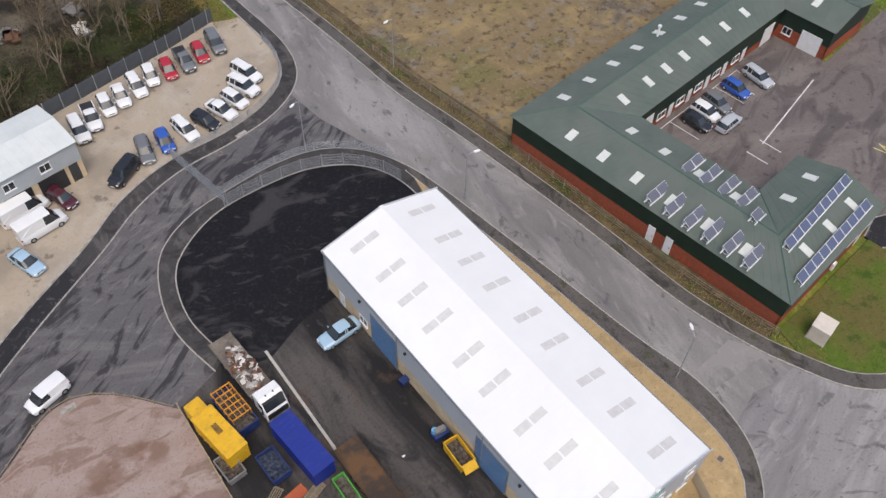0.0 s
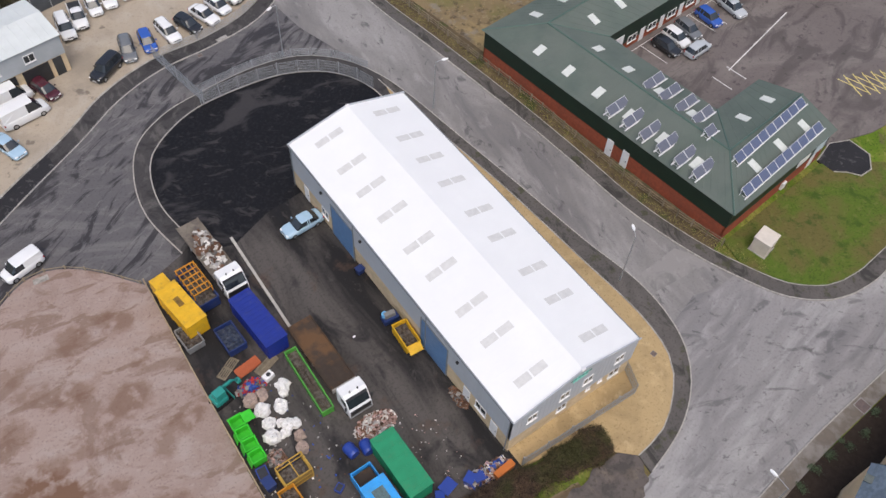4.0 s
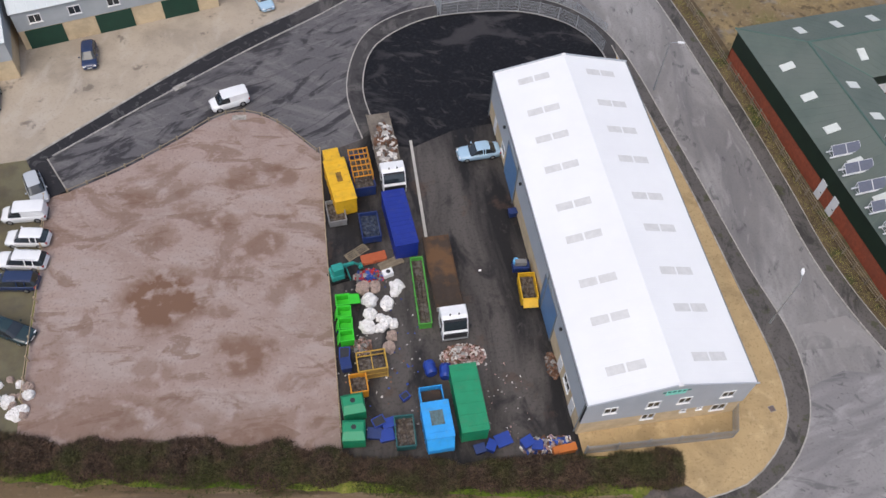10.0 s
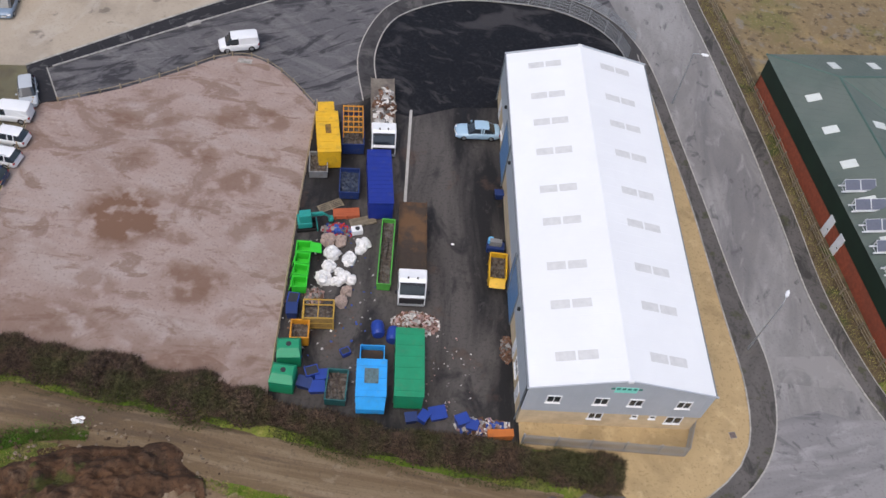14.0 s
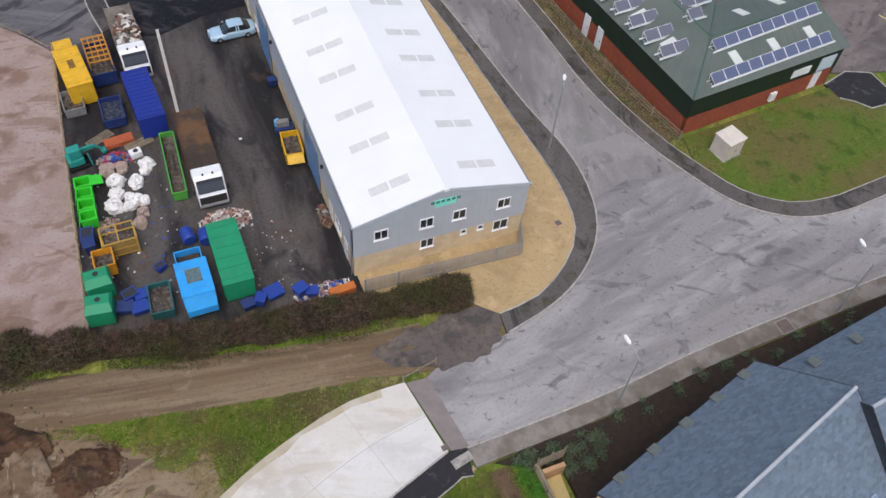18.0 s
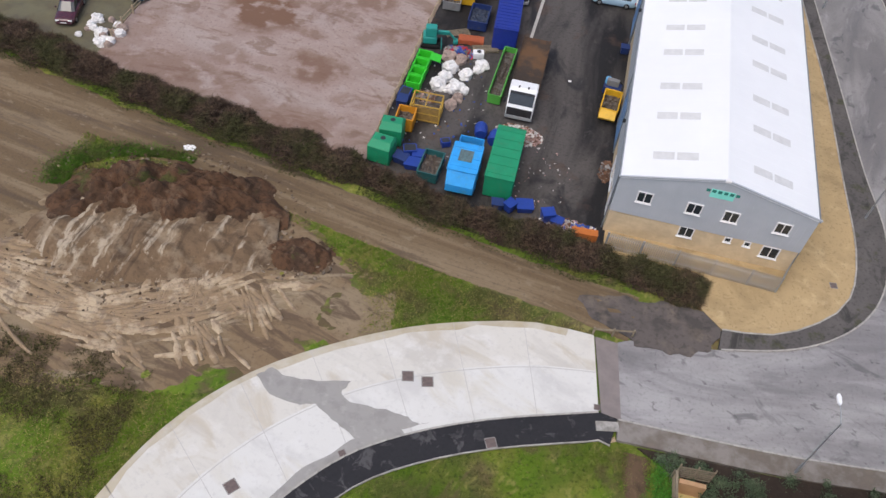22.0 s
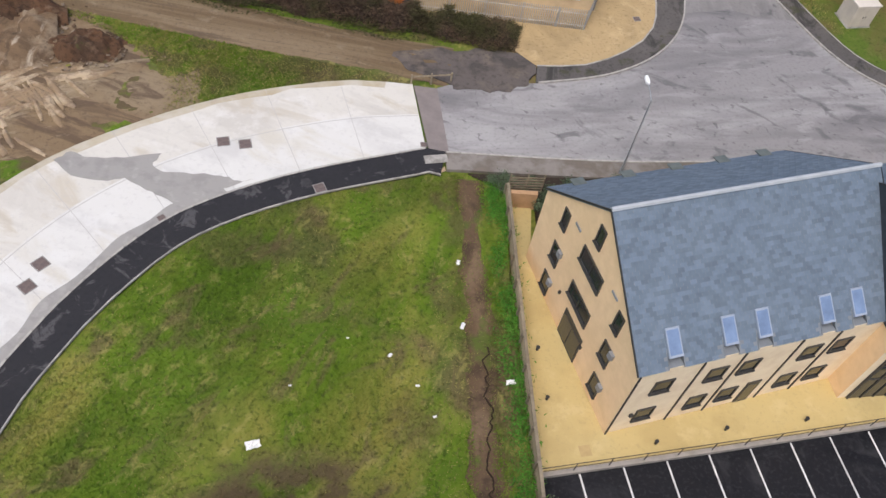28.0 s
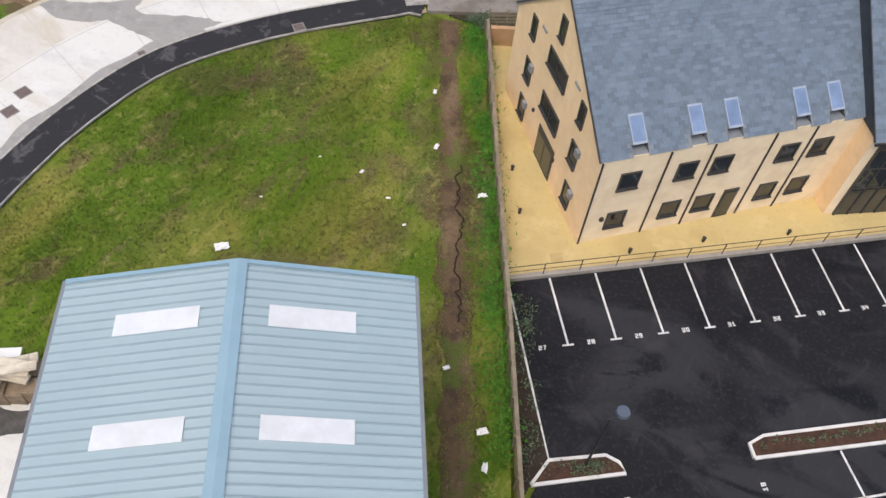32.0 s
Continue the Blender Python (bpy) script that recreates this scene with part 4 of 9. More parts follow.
for y0, y1 in ((-0.06, bw), (L - bw, L + 0.06)):
    b = B()
    pr = [(-0.06, SPLIT), (W + 0.06, SPLIT), (W + 0.06, EAVE - 0.08), (RX, RIDGE - 0.12), (-0.06, EAVE - 0.08)]
    b.add([(x, y0, z) for x, z in pr] + [(x, y1, z) for x, z in pr], [(0, 1, 2, 3, 4), (9, 8, 7, 6, 5)] + [((i + 1) % 5, i, 5 + i, 5 + (i + 1) % 5) for i in range(5)])
    g = part("gable_cladding", b, CLAD_GREY, wh, fix=True)
    seam = B()
    yy = y0 - 0.012 if y0 < 1 else y1
    for i in range(1, 28):
        x = i * W / 28
        top = EAVE + (RIDGE - EAVE) * (x / RX if x < RX else (W - x) / (W - RX)) - 0.2
        seam.box(x - 0.015, x + 0.015, yy, yy + 0.012, SPLIT + 0.02, top)
    part("cladding_ribs", seam, CLAD_GREY, g)
seam = B()
for i in range(1, 75):
    seam.box(-0.072, -0.06, i * 0.5 - 0.015, i * 0.5 + 0.015, SPLIT + 0.02, EAVE - 0.1)
part("cladding_ribs", seam, CLAD_GREY, wh)
LS = ((-0.02, L + 0.1, EAVE), (-0.02, -0.12, EAVE), (RX, -0.12, RIDGE), (RX, L + 0.1, RIDGE))
RS = ((W + 0.04, -0.12, EAVE), (W + 0.04, L + 0.1, EAVE), (RX, L + 0.1, RIDGE), (RX, -0.12, RIDGE))
for q in (LS, RS):
    o = sheet_roof(wh, *q, WHITE_ROOF, 1.0, 0.008, label="white sheet roof slope")
    left = q is LS
    for i in range(9):
        yc = (2.4, 7.05, 10.8, 15.45, 19.1, 23.6, 27.4, 31.0, 35.4)[i]
        u = (L + 0.1 - yc) / (L + 0.22) if left else (yc + 0.12) / (L + 0.22)
        for v0, v1 in ((0.285, 0.49), (0.515, 0.72)):
            du = 0.40 / (L + 0.22)
            part("rooflight", B().slab(on_slope(*q, u - du, u + du, v0, v1, 0.03), 0.02), GRP, o, "grey translucent rooflight sheet")
part("ridge_cap", B().slab([(RX - 0.35, -0.14, RIDGE - 0.055), (RX, -0.14, RIDGE + 0.035), (RX, L + 0.12, RIDGE + 0.035), (RX - 0.35, L + 0.12, RIDGE - 0.055)], 0.01)
     .slab([(RX, -0.14, RIDGE + 0.035), (RX + 0.35, -0.14, RIDGE - 0.055), (RX + 0.35, L + 0.12, RIDGE - 0.055), (RX, L + 0.12, RIDGE + 0.035)], 0.01), WHITE_ROOF, wh)
for y in (-0.1, L + 0.06):
    part("ridge_finial", B().box(RX - 0.22, RX + 0.22, y - 0.12, y + 0.14, RIDGE - 0.1, RIDGE + 0.16, 0.04), WHITE, wh)
part("gutter", B().box(-0.17, -0.06, -0.12, L + 0.1, EAVE - 0.16, EAVE - 0.03), TRIM_GREY, wh, "dark grey gutter")
part("gutter", B().box(W + 0.065, W + 0.18, -0.12, L + 0.1, EAVE - 0.16, EAVE - 0.03), TRIM_GREY, wh)
for y in (-0.13, L + 0.12):
    part("verge_trim", B().slab([(-0.16, y - 0.05, EAVE + 0.0), (RX, y - 0.05, RIDGE + 0.02), (RX, y + 0.05, RIDGE + 0.02), (-0.16, y + 0.05, EAVE + 0.0)], -0.14), CLAD_GREY, wh)
    part("verge_trim", B().slab([(RX, y - 0.05, RIDGE + 0.02), (W + 0.17, y - 0.05, EAVE + 0.0), (W + 0.17, y + 0.05, EAVE + 0.0), (RX, y + 0.05, RIDGE + 0.02)], -0.14), CLAD_GREY, wh)
for x, y in ((-0.14, 0.25), (W + 0.14, 0.25), (-0.14, 12.5), (-0.14, 25), (W + 0.14, 19), (-0.14, L - 0.3)):
    part("downpipe", B().cyl(x, y, 0.05, EAVE - 0.1, 0.055), TRIM_GREY, wh)
for x, w in ((2.12, 1.0), (5.77, 1.0), (8.46, 1.0), (12.23, 1.0)):
    window_unit(wh, pose(x, -0.075, 3.97), w, 0.95)
window_unit(wh, pose(5.95, -0.015, 1.4), 1.0, 0.95)
for x in (9.05, 10.5):
    window_unit(wh, pose(x, -0.015, 1.85), 0.4, 0.4, 0)
window_unit(wh, pose(12.3, -0.015, 1.2), 1.2, 1.05)
sg = part("sign_panel", B().box(6.35, 8.05, -0.085, -0.062, 5.95, 6.75), mat("mint_sign", (0.25, 0.78, 0.66), (0.22, 0.70, 0.60), 2, 0.5), wh, "mint green sign with dark lettering")
for i in range(6):
    part("lettering_bar", B().box(6.0 + i * 0.42, 6.28 + i * 0.42, -0.10, -0.088, 6.42, 6.68), mat("sign_lettering", (0.02, 0.22, 0.17), None, 2, 0.5), sg)
# doors in the yard wall
for y0, w, h in ((9.2, 4.0, 4.6), (25.2, 4.0, 4.6)):
    d = part("roller_door", B().box(-0.10, 0.05, y0, y0 + w, 0.04, h), BLUE_DOOR, wh, "blue steel roller door")
    s = B()
    for i in range(int(h / 0.22)):
        s.box(-0.115, -0.10, y0 + 0.03, y0 + w - 0.03, 0.06 + i * 0.22, 0.16 + i * 0.22)
    part("slats", s, BLUE_DOOR, d)
    part("door_frame", B().box(-0.13, -0.02, y0 - 0.15, y0 - 0.002, 0.04, h + 0.15).box(-0.13, -0.02, y0 + w + 0.002, y0 + w + 0.15, 0.04, h + 0.15).box(-0.13, -0.02, y0, y0 + w, h + 0.005, h + 0.15), TRIM_GREY, d)
for y0 in (1.6, 5.6, 34.2):
    d = part("door", B().box(-0.05, 0.05, y0, y0 + 0.95, 0.05, 2.1), WHITE, wh, "white personnel door")
    part("handle", B().box(-0.09, -0.05, y0 + 0.08, y0 + 0.2, 1.0, 1.05), DARK, d)
window_unit(wh, pose(-0.02, 4.0, 1.2, 0, 0, -90), 1.4, 1.0)
window_unit(wh, pose(-0.02, 30.8, 1.2, 0, 0, -90), 1.2, 1.0)
for y in (7.6, 23.6, 31):
    part("wall_light", B().box(-0.32, -0.07, y - 0.14, y + 0.14, 4.7, 4.95, 0.04), DARK, wh)

# palisade fence before the gable
pf = thing("palisade_fence", "grey steel palisade fence before the gable", "fence")
PAL = B().box(-0.035, 0.035, -0.012, 0.012, 0.05, 1.75).add([(-0.035, 0, 1.75), (0.035, 0, 1.75), (0, 0, 1.85)], [(0, 1, 2)]).mesh("pale", GALV)
runs = [((0.3, -1.85), (13.3, -2.35)), ((13.3, -2.35), (14.25, 0.2))]
for a, c in runs:
    ln = math.hypot(c[0] - a[0], c[1] - a[1])
    ang = math.degrees(math.atan2(c[1] - a[1], c[0] - a[0]))
    k = int(ln / 0.155)
    for i in range(k):
        t = (i + 0.5) / k
        o = new("pale", PAL)
        o.parent = pf
        o.matrix_basis = pose(a[0] + (c[0] - a[0]) * t, a[1] + (c[1] - a[1]) * t, 0.05, 0, 0, ang)
    for z in (0.45, 1.5):
        part("rail", B().tube((*a, z), (*c, z), 0.03, n=4), GALV, pf)
    for i in range(int(ln / 2.7) + 1):
        t = min(1, i * 2.7 / ln)
        part("post", B().box(-0.05, 0.05, -0.05, 0.05, 0.0, 1.8), GALV, pf).matrix_basis = pose(a[0] + (c[0] - a[0]) * t, a[1] + (c[1] - a[1]) * t + 0.07, 0)

# ---- the green-roofed U-shaped block ----
GO = pose(29.54, 42.45, 0, 0, 0, 6.1)
gb = thing("workshop_block", "low green-roofed brick workshop block round a court", "workshop block", GO)
GE, GR, BZ = 4.64, 6.15, 2.1
# local x runs along the north wing, local -y along the road
P = lambda x, y, z: (x, -y, z)
WW, NW, LEN, SW, SE, NE0, NE1, NEL = 10.6, 10.0, 36.9, 26.9, 18.6, 43.4, 53.6, 17.6


def green_wall(a, c, brick_top=BZ, h=GE):
    """A wall with a brick base and dark green cladding, between two plan points, its outside on the right of a to c."""
    a, c = Vector((a[0], -a[1])), Vector((c[0], -c[1]))
    d = (c - a).normalized()
    n = Vector((d.y, -d.x))
    q = [a, c, c - n * 0.25, a - n * 0.25]
    w = part("brick_wall", B().prism([tuple(p) for p in q], -0.3, brick_top), BRICK_RED, gb, "red brick base wall", fix=True)
    q = [a + n * 0.06, c + n * 0.06, c - n * 0.2, a - n * 0.2]
    part("cladding_band", B().prism([tuple(p) for p in q], brick_top, h), GREEN_CLAD, gb, "dark green ribbed cladding", fix=True)
    return w


for a, c in (((0, LEN), (0, 0)), ((0, 0), (NE1, 0)), ((SE, LEN), (0, LEN)), ((SE, SW), (SE, LEN)), ((WW, SW), (SE, SW)), ((WW, NW), (WW, SW)), ((NE0, NW), (WW, NW)), ((NE0, NEL), (NE0, NW)),
             ((NE1, NEL), (NE0, NEL)), ((NE1, 0), (NE1, NEL))):
    a, c = c, a
    green_wall(a, c, 1.25 if c[0] > 0.1 and c in ((WW, NW), (NE0, NW), (WW, SW), (SE, SW)) else BZ)
o_ = 0.35
mx, my, ms = WW / 2, NW / 2, (SW + LEN) / 2
faces = {
    "west": ((P(-o_, -o_, GE), P(-o_, LEN + o_, GE), P(mx, ms, GR), P(mx, my, GR))),
    "west_in": ((P(WW + o_, SW - o_, GE), P(WW + o_, NW + o_, GE), P(mx, my, GR), P(mx, ms, GR))),
    "north": ((P(NE1 + o_, -o_, GE), P(-o_, -o_, GE), P(mx, my, GR), P((NE0 + NE1) / 2, my, GR))),
    "north_in": ((P(WW + o_, NW + o_, GE), P(NE0 - o_, NW + o_, GE), P((NE0 + NE1) / 2, my, GR), P(mx, my, GR))),
    "south": ((P(-o_, LEN + o_, GE), P(SE + o_, LEN + o_, GE), P(SE + o_, ms, GR), P(mx, ms, GR))),
    "south_in": ((P(SE + o_, SW - o_, GE), P(WW + o_, SW - o_, GE), P(mx, ms, GR), P(SE + o_, ms, GR))),
    "east": ((P(NE1 + o_, NEL + o_, GE), P(NE1 + o_, -o_, GE), P((NE0 + NE1) / 2, my, GR), P((NE0 + NE1) / 2, NEL + o_, GR))),
    "east_in": ((P(NE0 - o_, NW + o_, GE), P(NE0 - o_, NEL + o_, GE), P((NE0 + NE1) / 2, NEL + o_, GR), P((NE0 + NE1) / 2, my, GR))),
}
slopes = {k: sheet_roof(gb, *q, GREEN_ROOF, 1.0, 0.02, label="dark green sheet roof slope") for k, q in faces.items()}
for a, c in (((mx, my), (mx, ms)), ((mx, my), ((NE0 + NE1) / 2, my)), ((mx, ms), (SE + o_, ms)), (((NE0 + NE1) / 2, my), ((NE0 + NE1) / 2, NEL + o_))):
    part("ridge_cap", B().tube(P(*a, GR + 0.0), P(*c, GR + 0.0), 0.12, n=6), GREEN_RIDGE, gb)
for a, c in (((-o_, -o_), (mx, my)), ((-o_, LEN + o_), (mx, ms)), ((WW + o_, NW + o_), (mx, my)), ((WW + o_, SW - o_), (mx, ms)), ((NE1 + o_, -o_), ((NE0 + NE1) / 2, my))):
    part("hip_cap", B().tube(P(*a, GE + 0.02), P(*c, GR), 0.09, n=6), GREEN_RIDGE, gb)
part("gable_panel", B().add([P(SE + 0.2, SW - 0.1, GE - 0.1), P(SE + 0.2, LEN + 0.1, GE - 0.1), P(SE + 0.2, ms, GR - 0.1)], [(0, 1, 2)]).add([P(SE + 0.1, SW - 0.1, GE - 0.1), P(SE + 0.1, LEN + 0.1, GE - 0.1), P(SE + 0.1, ms, GR - 0.1)], [(2, 1, 0)]), GREEN_CLAD, gb)
part("gable_panel", B().add([P(NE0, NEL + 0.2, GE - 0.1), P(NE1, NEL + 0.2, GE - 0.1), P((NE0 + NE1) / 2, NEL + 0.2, GR - 0.1)], [(0, 1, 2)]).add([P(NE0, NEL + 0.1, GE - 0.1), P(NE1, NEL + 0.1, GE - 0.1), P((NE0 + NE1) / 2, NEL + 0.1, GR - 0.1)], [(2, 1, 0)]), GREEN_CLAD, gb)
SKY = mat("white_rooflight", (0.64, 0.67, 0.64), (0.56, 0.59, 0.56), 2, 0.4)


def rooflight(face, x, y, w=0.95, d=1.5):
    """A rooflight over plan point x, y: a proud curb with a pale panel; d across the slope, w along the eaves."""
    q = [Vector(p) for p in faces[face]]
    e = (q[1] - q[0]).normalized()
    n = e.cross(q[3] - q[0]).normalized()
    up = n.cross(e)
    p0 = Vector(P(x, y, 0))
    z = q[0].z - ((p0.x - q[0].x) * n.x + (p0.y - q[0].y) * n.y) / n.z
    c = Vector((p0.x, p0.y, z)) + n * 0.07
    cs = [c - e * w / 2 - up * d / 2, c + e * w / 2 - up * d / 2, c + e * w / 2 + up * d / 2, c - e * w / 2 + up * d / 2]
    return part("rooflight", B().slab(cs, 0.09), SKY, slopes[face], "pale plastic rooflight")


for i in range(9):
    rooflight("north", 6.1 + i * 4.7, 2.4)
for x in (11.0, 15.9, 19.6, 23.3, 27.8, 32.4, 37.0):
    rooflight("north_in", x, 7.5)
for i in range(6):
    rooflight("west", 1.9, 7.2 + i * 4.65)
for i in range(4):
    rooflight("west_in", 7.1, 11.7 + i * 4.65)
for x in (6.3, 11.0, 15.6):
    rooflight("south", x, 34.7)
rooflight("south_in", 11.2, 29.6)
rooflight("south_in", 15.8, 29.6)
rooflight("east_in", 46.2, 13.0)
rooflight("east", 51, 9)
rooflight("east", 51, 14)

PVBLUE = mat("blue_solar_cells", (0.105, 0.13, 0.215), (0.085, 0.105, 0.175), 6, 0.25)
PVDARK = mat("dark_solar_cells", (0.13, 0.14, 0.18), (0.105, 0.115, 0.15), 6, 0.3)
ALU = mat("aluminium_frame", (0.72, 0.73, 0.74), (0.62, 0.63, 0.64), 4, 0.4)


def solar_array(x, y, n, rz, cells, face, tilt=33, pw=1.62, ph=1.08):
    """n panels side by side on a tilted aluminium rack."""
    q = [Vector(p) for p in faces[face]]
    e = (q[1] - q[0]).normalized()
    nn = e.cross(q[3] - q[0]).normalized()
    p0 = Vector(P(x, y, 0))
    z = q[0].z - ((p0.x - q[0].x) * nn.x + (p0.y - q[0].y) * nn.y) / nn.z
    t = thing("solar_array", "blue solar panels on an aluminium rack on a green roof", "solar panels", GO @ pose(x, -y, z + 0.12, 0, 0, rz), "solar panels on the green roof")
    s, c = math.sin(radians(tilt)), math.cos(radians(tilt))
    f = lambda u, v, h=0.0: (u, v * c - h * s, v * s + h * c + 0.12)
    for i in range(n):
        u0 = (i - n / 2) * pw + 0.02
        u1 = u0 + pw - 0.04
        pn = part("panel", B().slab([f(u0, 0), f(u1, 0), f(u1, ph), f(u0, ph)], 0.03), ALU, t)
        part("cell_panel", B().slab([f(u0 + 0.04, 0.04, 0.006), f(u1 - 0.04, 0.04, 0.006), f(u1 - 0.04, ph - 0.04, 0.006), f(u0 + 0.04, ph - 0.04, 0.006)], 0.004), cells, pn)
    for i in range(n + 1):
        u = (i - n / 2) * pw
        part("leg", B().tube((u, ph * c * 0.85, -0.05), f(u, ph * 0.9, -0.05), 0.03, n=4).tube((u, 0.1, -0.05), (u, ph * c * 0.85, -0.05), 0.03, n=4), ALU, t)
    for v in (0.0, ph * c * 0.85):
        part("skid", B().box(-n * pw / 2 - 0.32, n * pw / 2 + 0.32, v - 0.06, v + 0.06, -0.08, 0.04), ALU, t)
    part("rail", B().tube(f(-n * pw / 2, 0.3, -0.05), f(n * pw / 2, 0.3, -0.05), 0.025, n=4).tube(f(-n * pw / 2, 0.8, -0.05), f(n * pw / 2, 0.8, -0.05), 0.025, n=4), ALU, t)
    return t


for i in range(6):
    solar_array(1.55, 20.0 + i * 2.4, 2, 0, PVDARK, "west")
for i in range(4):
    solar_array(7.5, 20.2 + i * 2.32, 2, 0, PVDARK, "west_in")
solar_array(5.7, 29.4, 1, 0, PVDARK, "west_in")
solar_array(11.3, 33.4, 9, 2.5, PVBLUE, "south", pw=1.5)
solar_array(9.8, 36.5, 10, 1.5, PVBLUE, "south", pw=1.5)
part("flue", B().cyl(24, -2.8, GE + 0.3, GE + 2.3, 0.14).cyl(24, -2.8, GE + 2.3, GE + 2.55, 0.24), LAMP_WHITE, gb, "pale metal flue with a cowl")
# doors and windows of the court
for x in (12.0, 39.5):
    part("roller_door", B().box(x, x + 2.6, -NW - 0.12, -NW - 0.06, 0.02, 2.9), WHITE, gb, "white roller door")
for x in (16.5, 20.5, 24.5, 28.5, 33.0):
    window_unit(gb, pose(x, -NW - 0.08, 1.0), 1.6, 0.9)
    part("door", B().box(x + 1.6, x + 2.5, -NW - 0.09, -NW - 0.06, 0.02, 2.05), WHITE, gb, "white door")
part("roller_door", B().box(NE0 - 0.12, NE0 - 0.06, -NEL + 1.0, -NEL + 4.0, 0.02, 2.9), WHITE, gb)
window_unit(gb, pose(NE0 - 0.08, -11.6, 1.1, 0, 0, -90), 1.2, 1.0)
for y in (20.9, 23.2):
    d = part("fire_door", B().box(-0.13, -0.02, -y - 0.45, -y + 0.45, 0.02, 2.4), WHITE, gb, "white fire door in the road wall")
    part("handle", B().box(-0.17, -0.13, -y - 0.35, -y - 0.2, 1.0, 1.08), DARK, d)
for x, w, h, z in ((13.6, 2.3, 0.9, 2.6), (16.9, 2.0, 1.6, 2.3)):
    part("sign_board", B().box(x - w / 2, x + w / 2, -LEN - 0.14, -LEN - 0.07, z, z + h), mat("pale_sign_board", (0.62, 0.70, 0.74), (0.5, 0.6, 0.66), 1.2, 0.5) if w < 2.2 else WHITE, gb, "pale sign board")
part("door", B().box(16.0, 17.0, -LEN - 0.05, -LEN + 0.05, 0.0, 2.05), WHITE, gb)
part("meter_box", B().box(10.6, 11.3, -LEN - 0.3, -LEN - 0.01, 0.4, 1.4, 0.03), WHITE, gb)
flat("court", [tuple((GO @ Vector(P(*p, 0))).xy) for p in ((WW, NW), (NE0, NW), (NE0, NEL + 0.5), (NE1 + 12, NEL), (NE1 + 14, LEN + 8), (SE + 9, LEN + 2), (SE + 1.2, LEN - 1), (SE + 1.2, SW), (WW, SW))], 0.05,
     ground_mat("court_asphalt", (0.15, 0.13, 0.126), [((0.20, 0.178, 0.168), 0.7, 0.12, 0.48, 0.6, 20, 0.6, 1.2, 0.8), ((0.085, 0.075, 0.073), 0.8, 0.2, 0.51, 0.61, -20, 0.5, 1.3, 1.2), ((0.05, 0.046, 0.046), 0.6, 0.8, 0.6, 0.67), ((0.09, 0.08, 0.078), 0.4, 3, 0.54, 0.68)], 0.8, 0.2, 25), "brownish grey asphalt court", "yard")
gl = thing("court_markings", "white parking lines on the court", "road marking", GO, kind="structure")
b = B()
for i in range(8):
    x = 15.2 + i * 2.5
    b.box(x, x + 0.1, -NW - 5.3, -NW - 0.8, 0.052, 0.056)
b.box(15.2, 33, -NW - 0.9, -NW - 0.8, 0.052, 0.056)
part("line", b, WHITE_PAINT, gl)
solo("court_line", ribbon(B(), [(54.5, 23.9), (70.1, 27.7)], -0.08, 0.08, 0.052, 0.056), WHITE_PAINT, "long white line across the court", "road marking", "structure")
part("line", B().box(20.2, 20.35, -23.5, -20.5, 0.052, 0.056).box(23.2, 23.35, -23.5, -20.5, 0.052, 0.056), WHITE_PAINT, gl)

# ---- the office with slate roofs ----
FL = -0.5
OM = pose(11.08, -35.0, 0, 0, 0, 17)
of = thing("office_building", "buff brick office building with slate roofs and dark windows", "office building", OM)
DARKFRAME = mat("dark_window_frame", (0.05, 0.048, 0.045), (0.04, 0.038, 0.036), 3, 0.5)
SHUT = mat("grey_metal_panel", (0.24, 0.25, 0.27), (0.2, 0.21, 0.23), 2, 0.5)


def slates(parent, e0, e1, r1, r0, skip=(), course=0.22, width=0.36, seed=1):
    """Overlapping slates in courses up a slope, each with its own lift; skip: (u0, u1, v) spans left open below v metres up the slope."""
    e0, e1, r1, r0 = (Vector(p) for p in (e0, e1, r1, r0))
    r = random.Random(seed)
    n = (e1 - e0).cross(r0 - e0).normalized()
    up, le = (r0 - e0).normalized(), (e1 - e0).normalized()
    h, l = (r0 - e0).length, (e1 - e0).length
    b = B()
    for j in range(int(h / course) + 1):
        v0 = j * course
        v1 = min(v0 + course * 1.15, h)
        off = -width / 2 * (j % 2)
        for i in range(int(l / width) + 2):
            u0, u1 = max(0, i * width + off), min(l, (i + 1) * width + off - 0.012)
            if u1 - u0 < 0.05 or any(u1 > a and u0 < c and v0 < v for a, c, v in skip):
                continue
            z = 0.022 + r.random() * 0.012
            p = [e0 + le * u0 + up * v0 + n * z, e0 + le * u1 + up * v0 + n * z, e0 + le * u1 + up * v1 + n * 0.004, e0 + le * u0 + up * v1 + n * 0.004]
            q = [x - n * z for x in p[:2]]
            b.add([*p, *q], [(0, 1, 2, 3), (4, 5, 1, 0)])
    o = part("slate_roofing", b, SLATE, parent, "overlapping blue-grey roof slates")
    o["kind"] = "stuff"
    return o


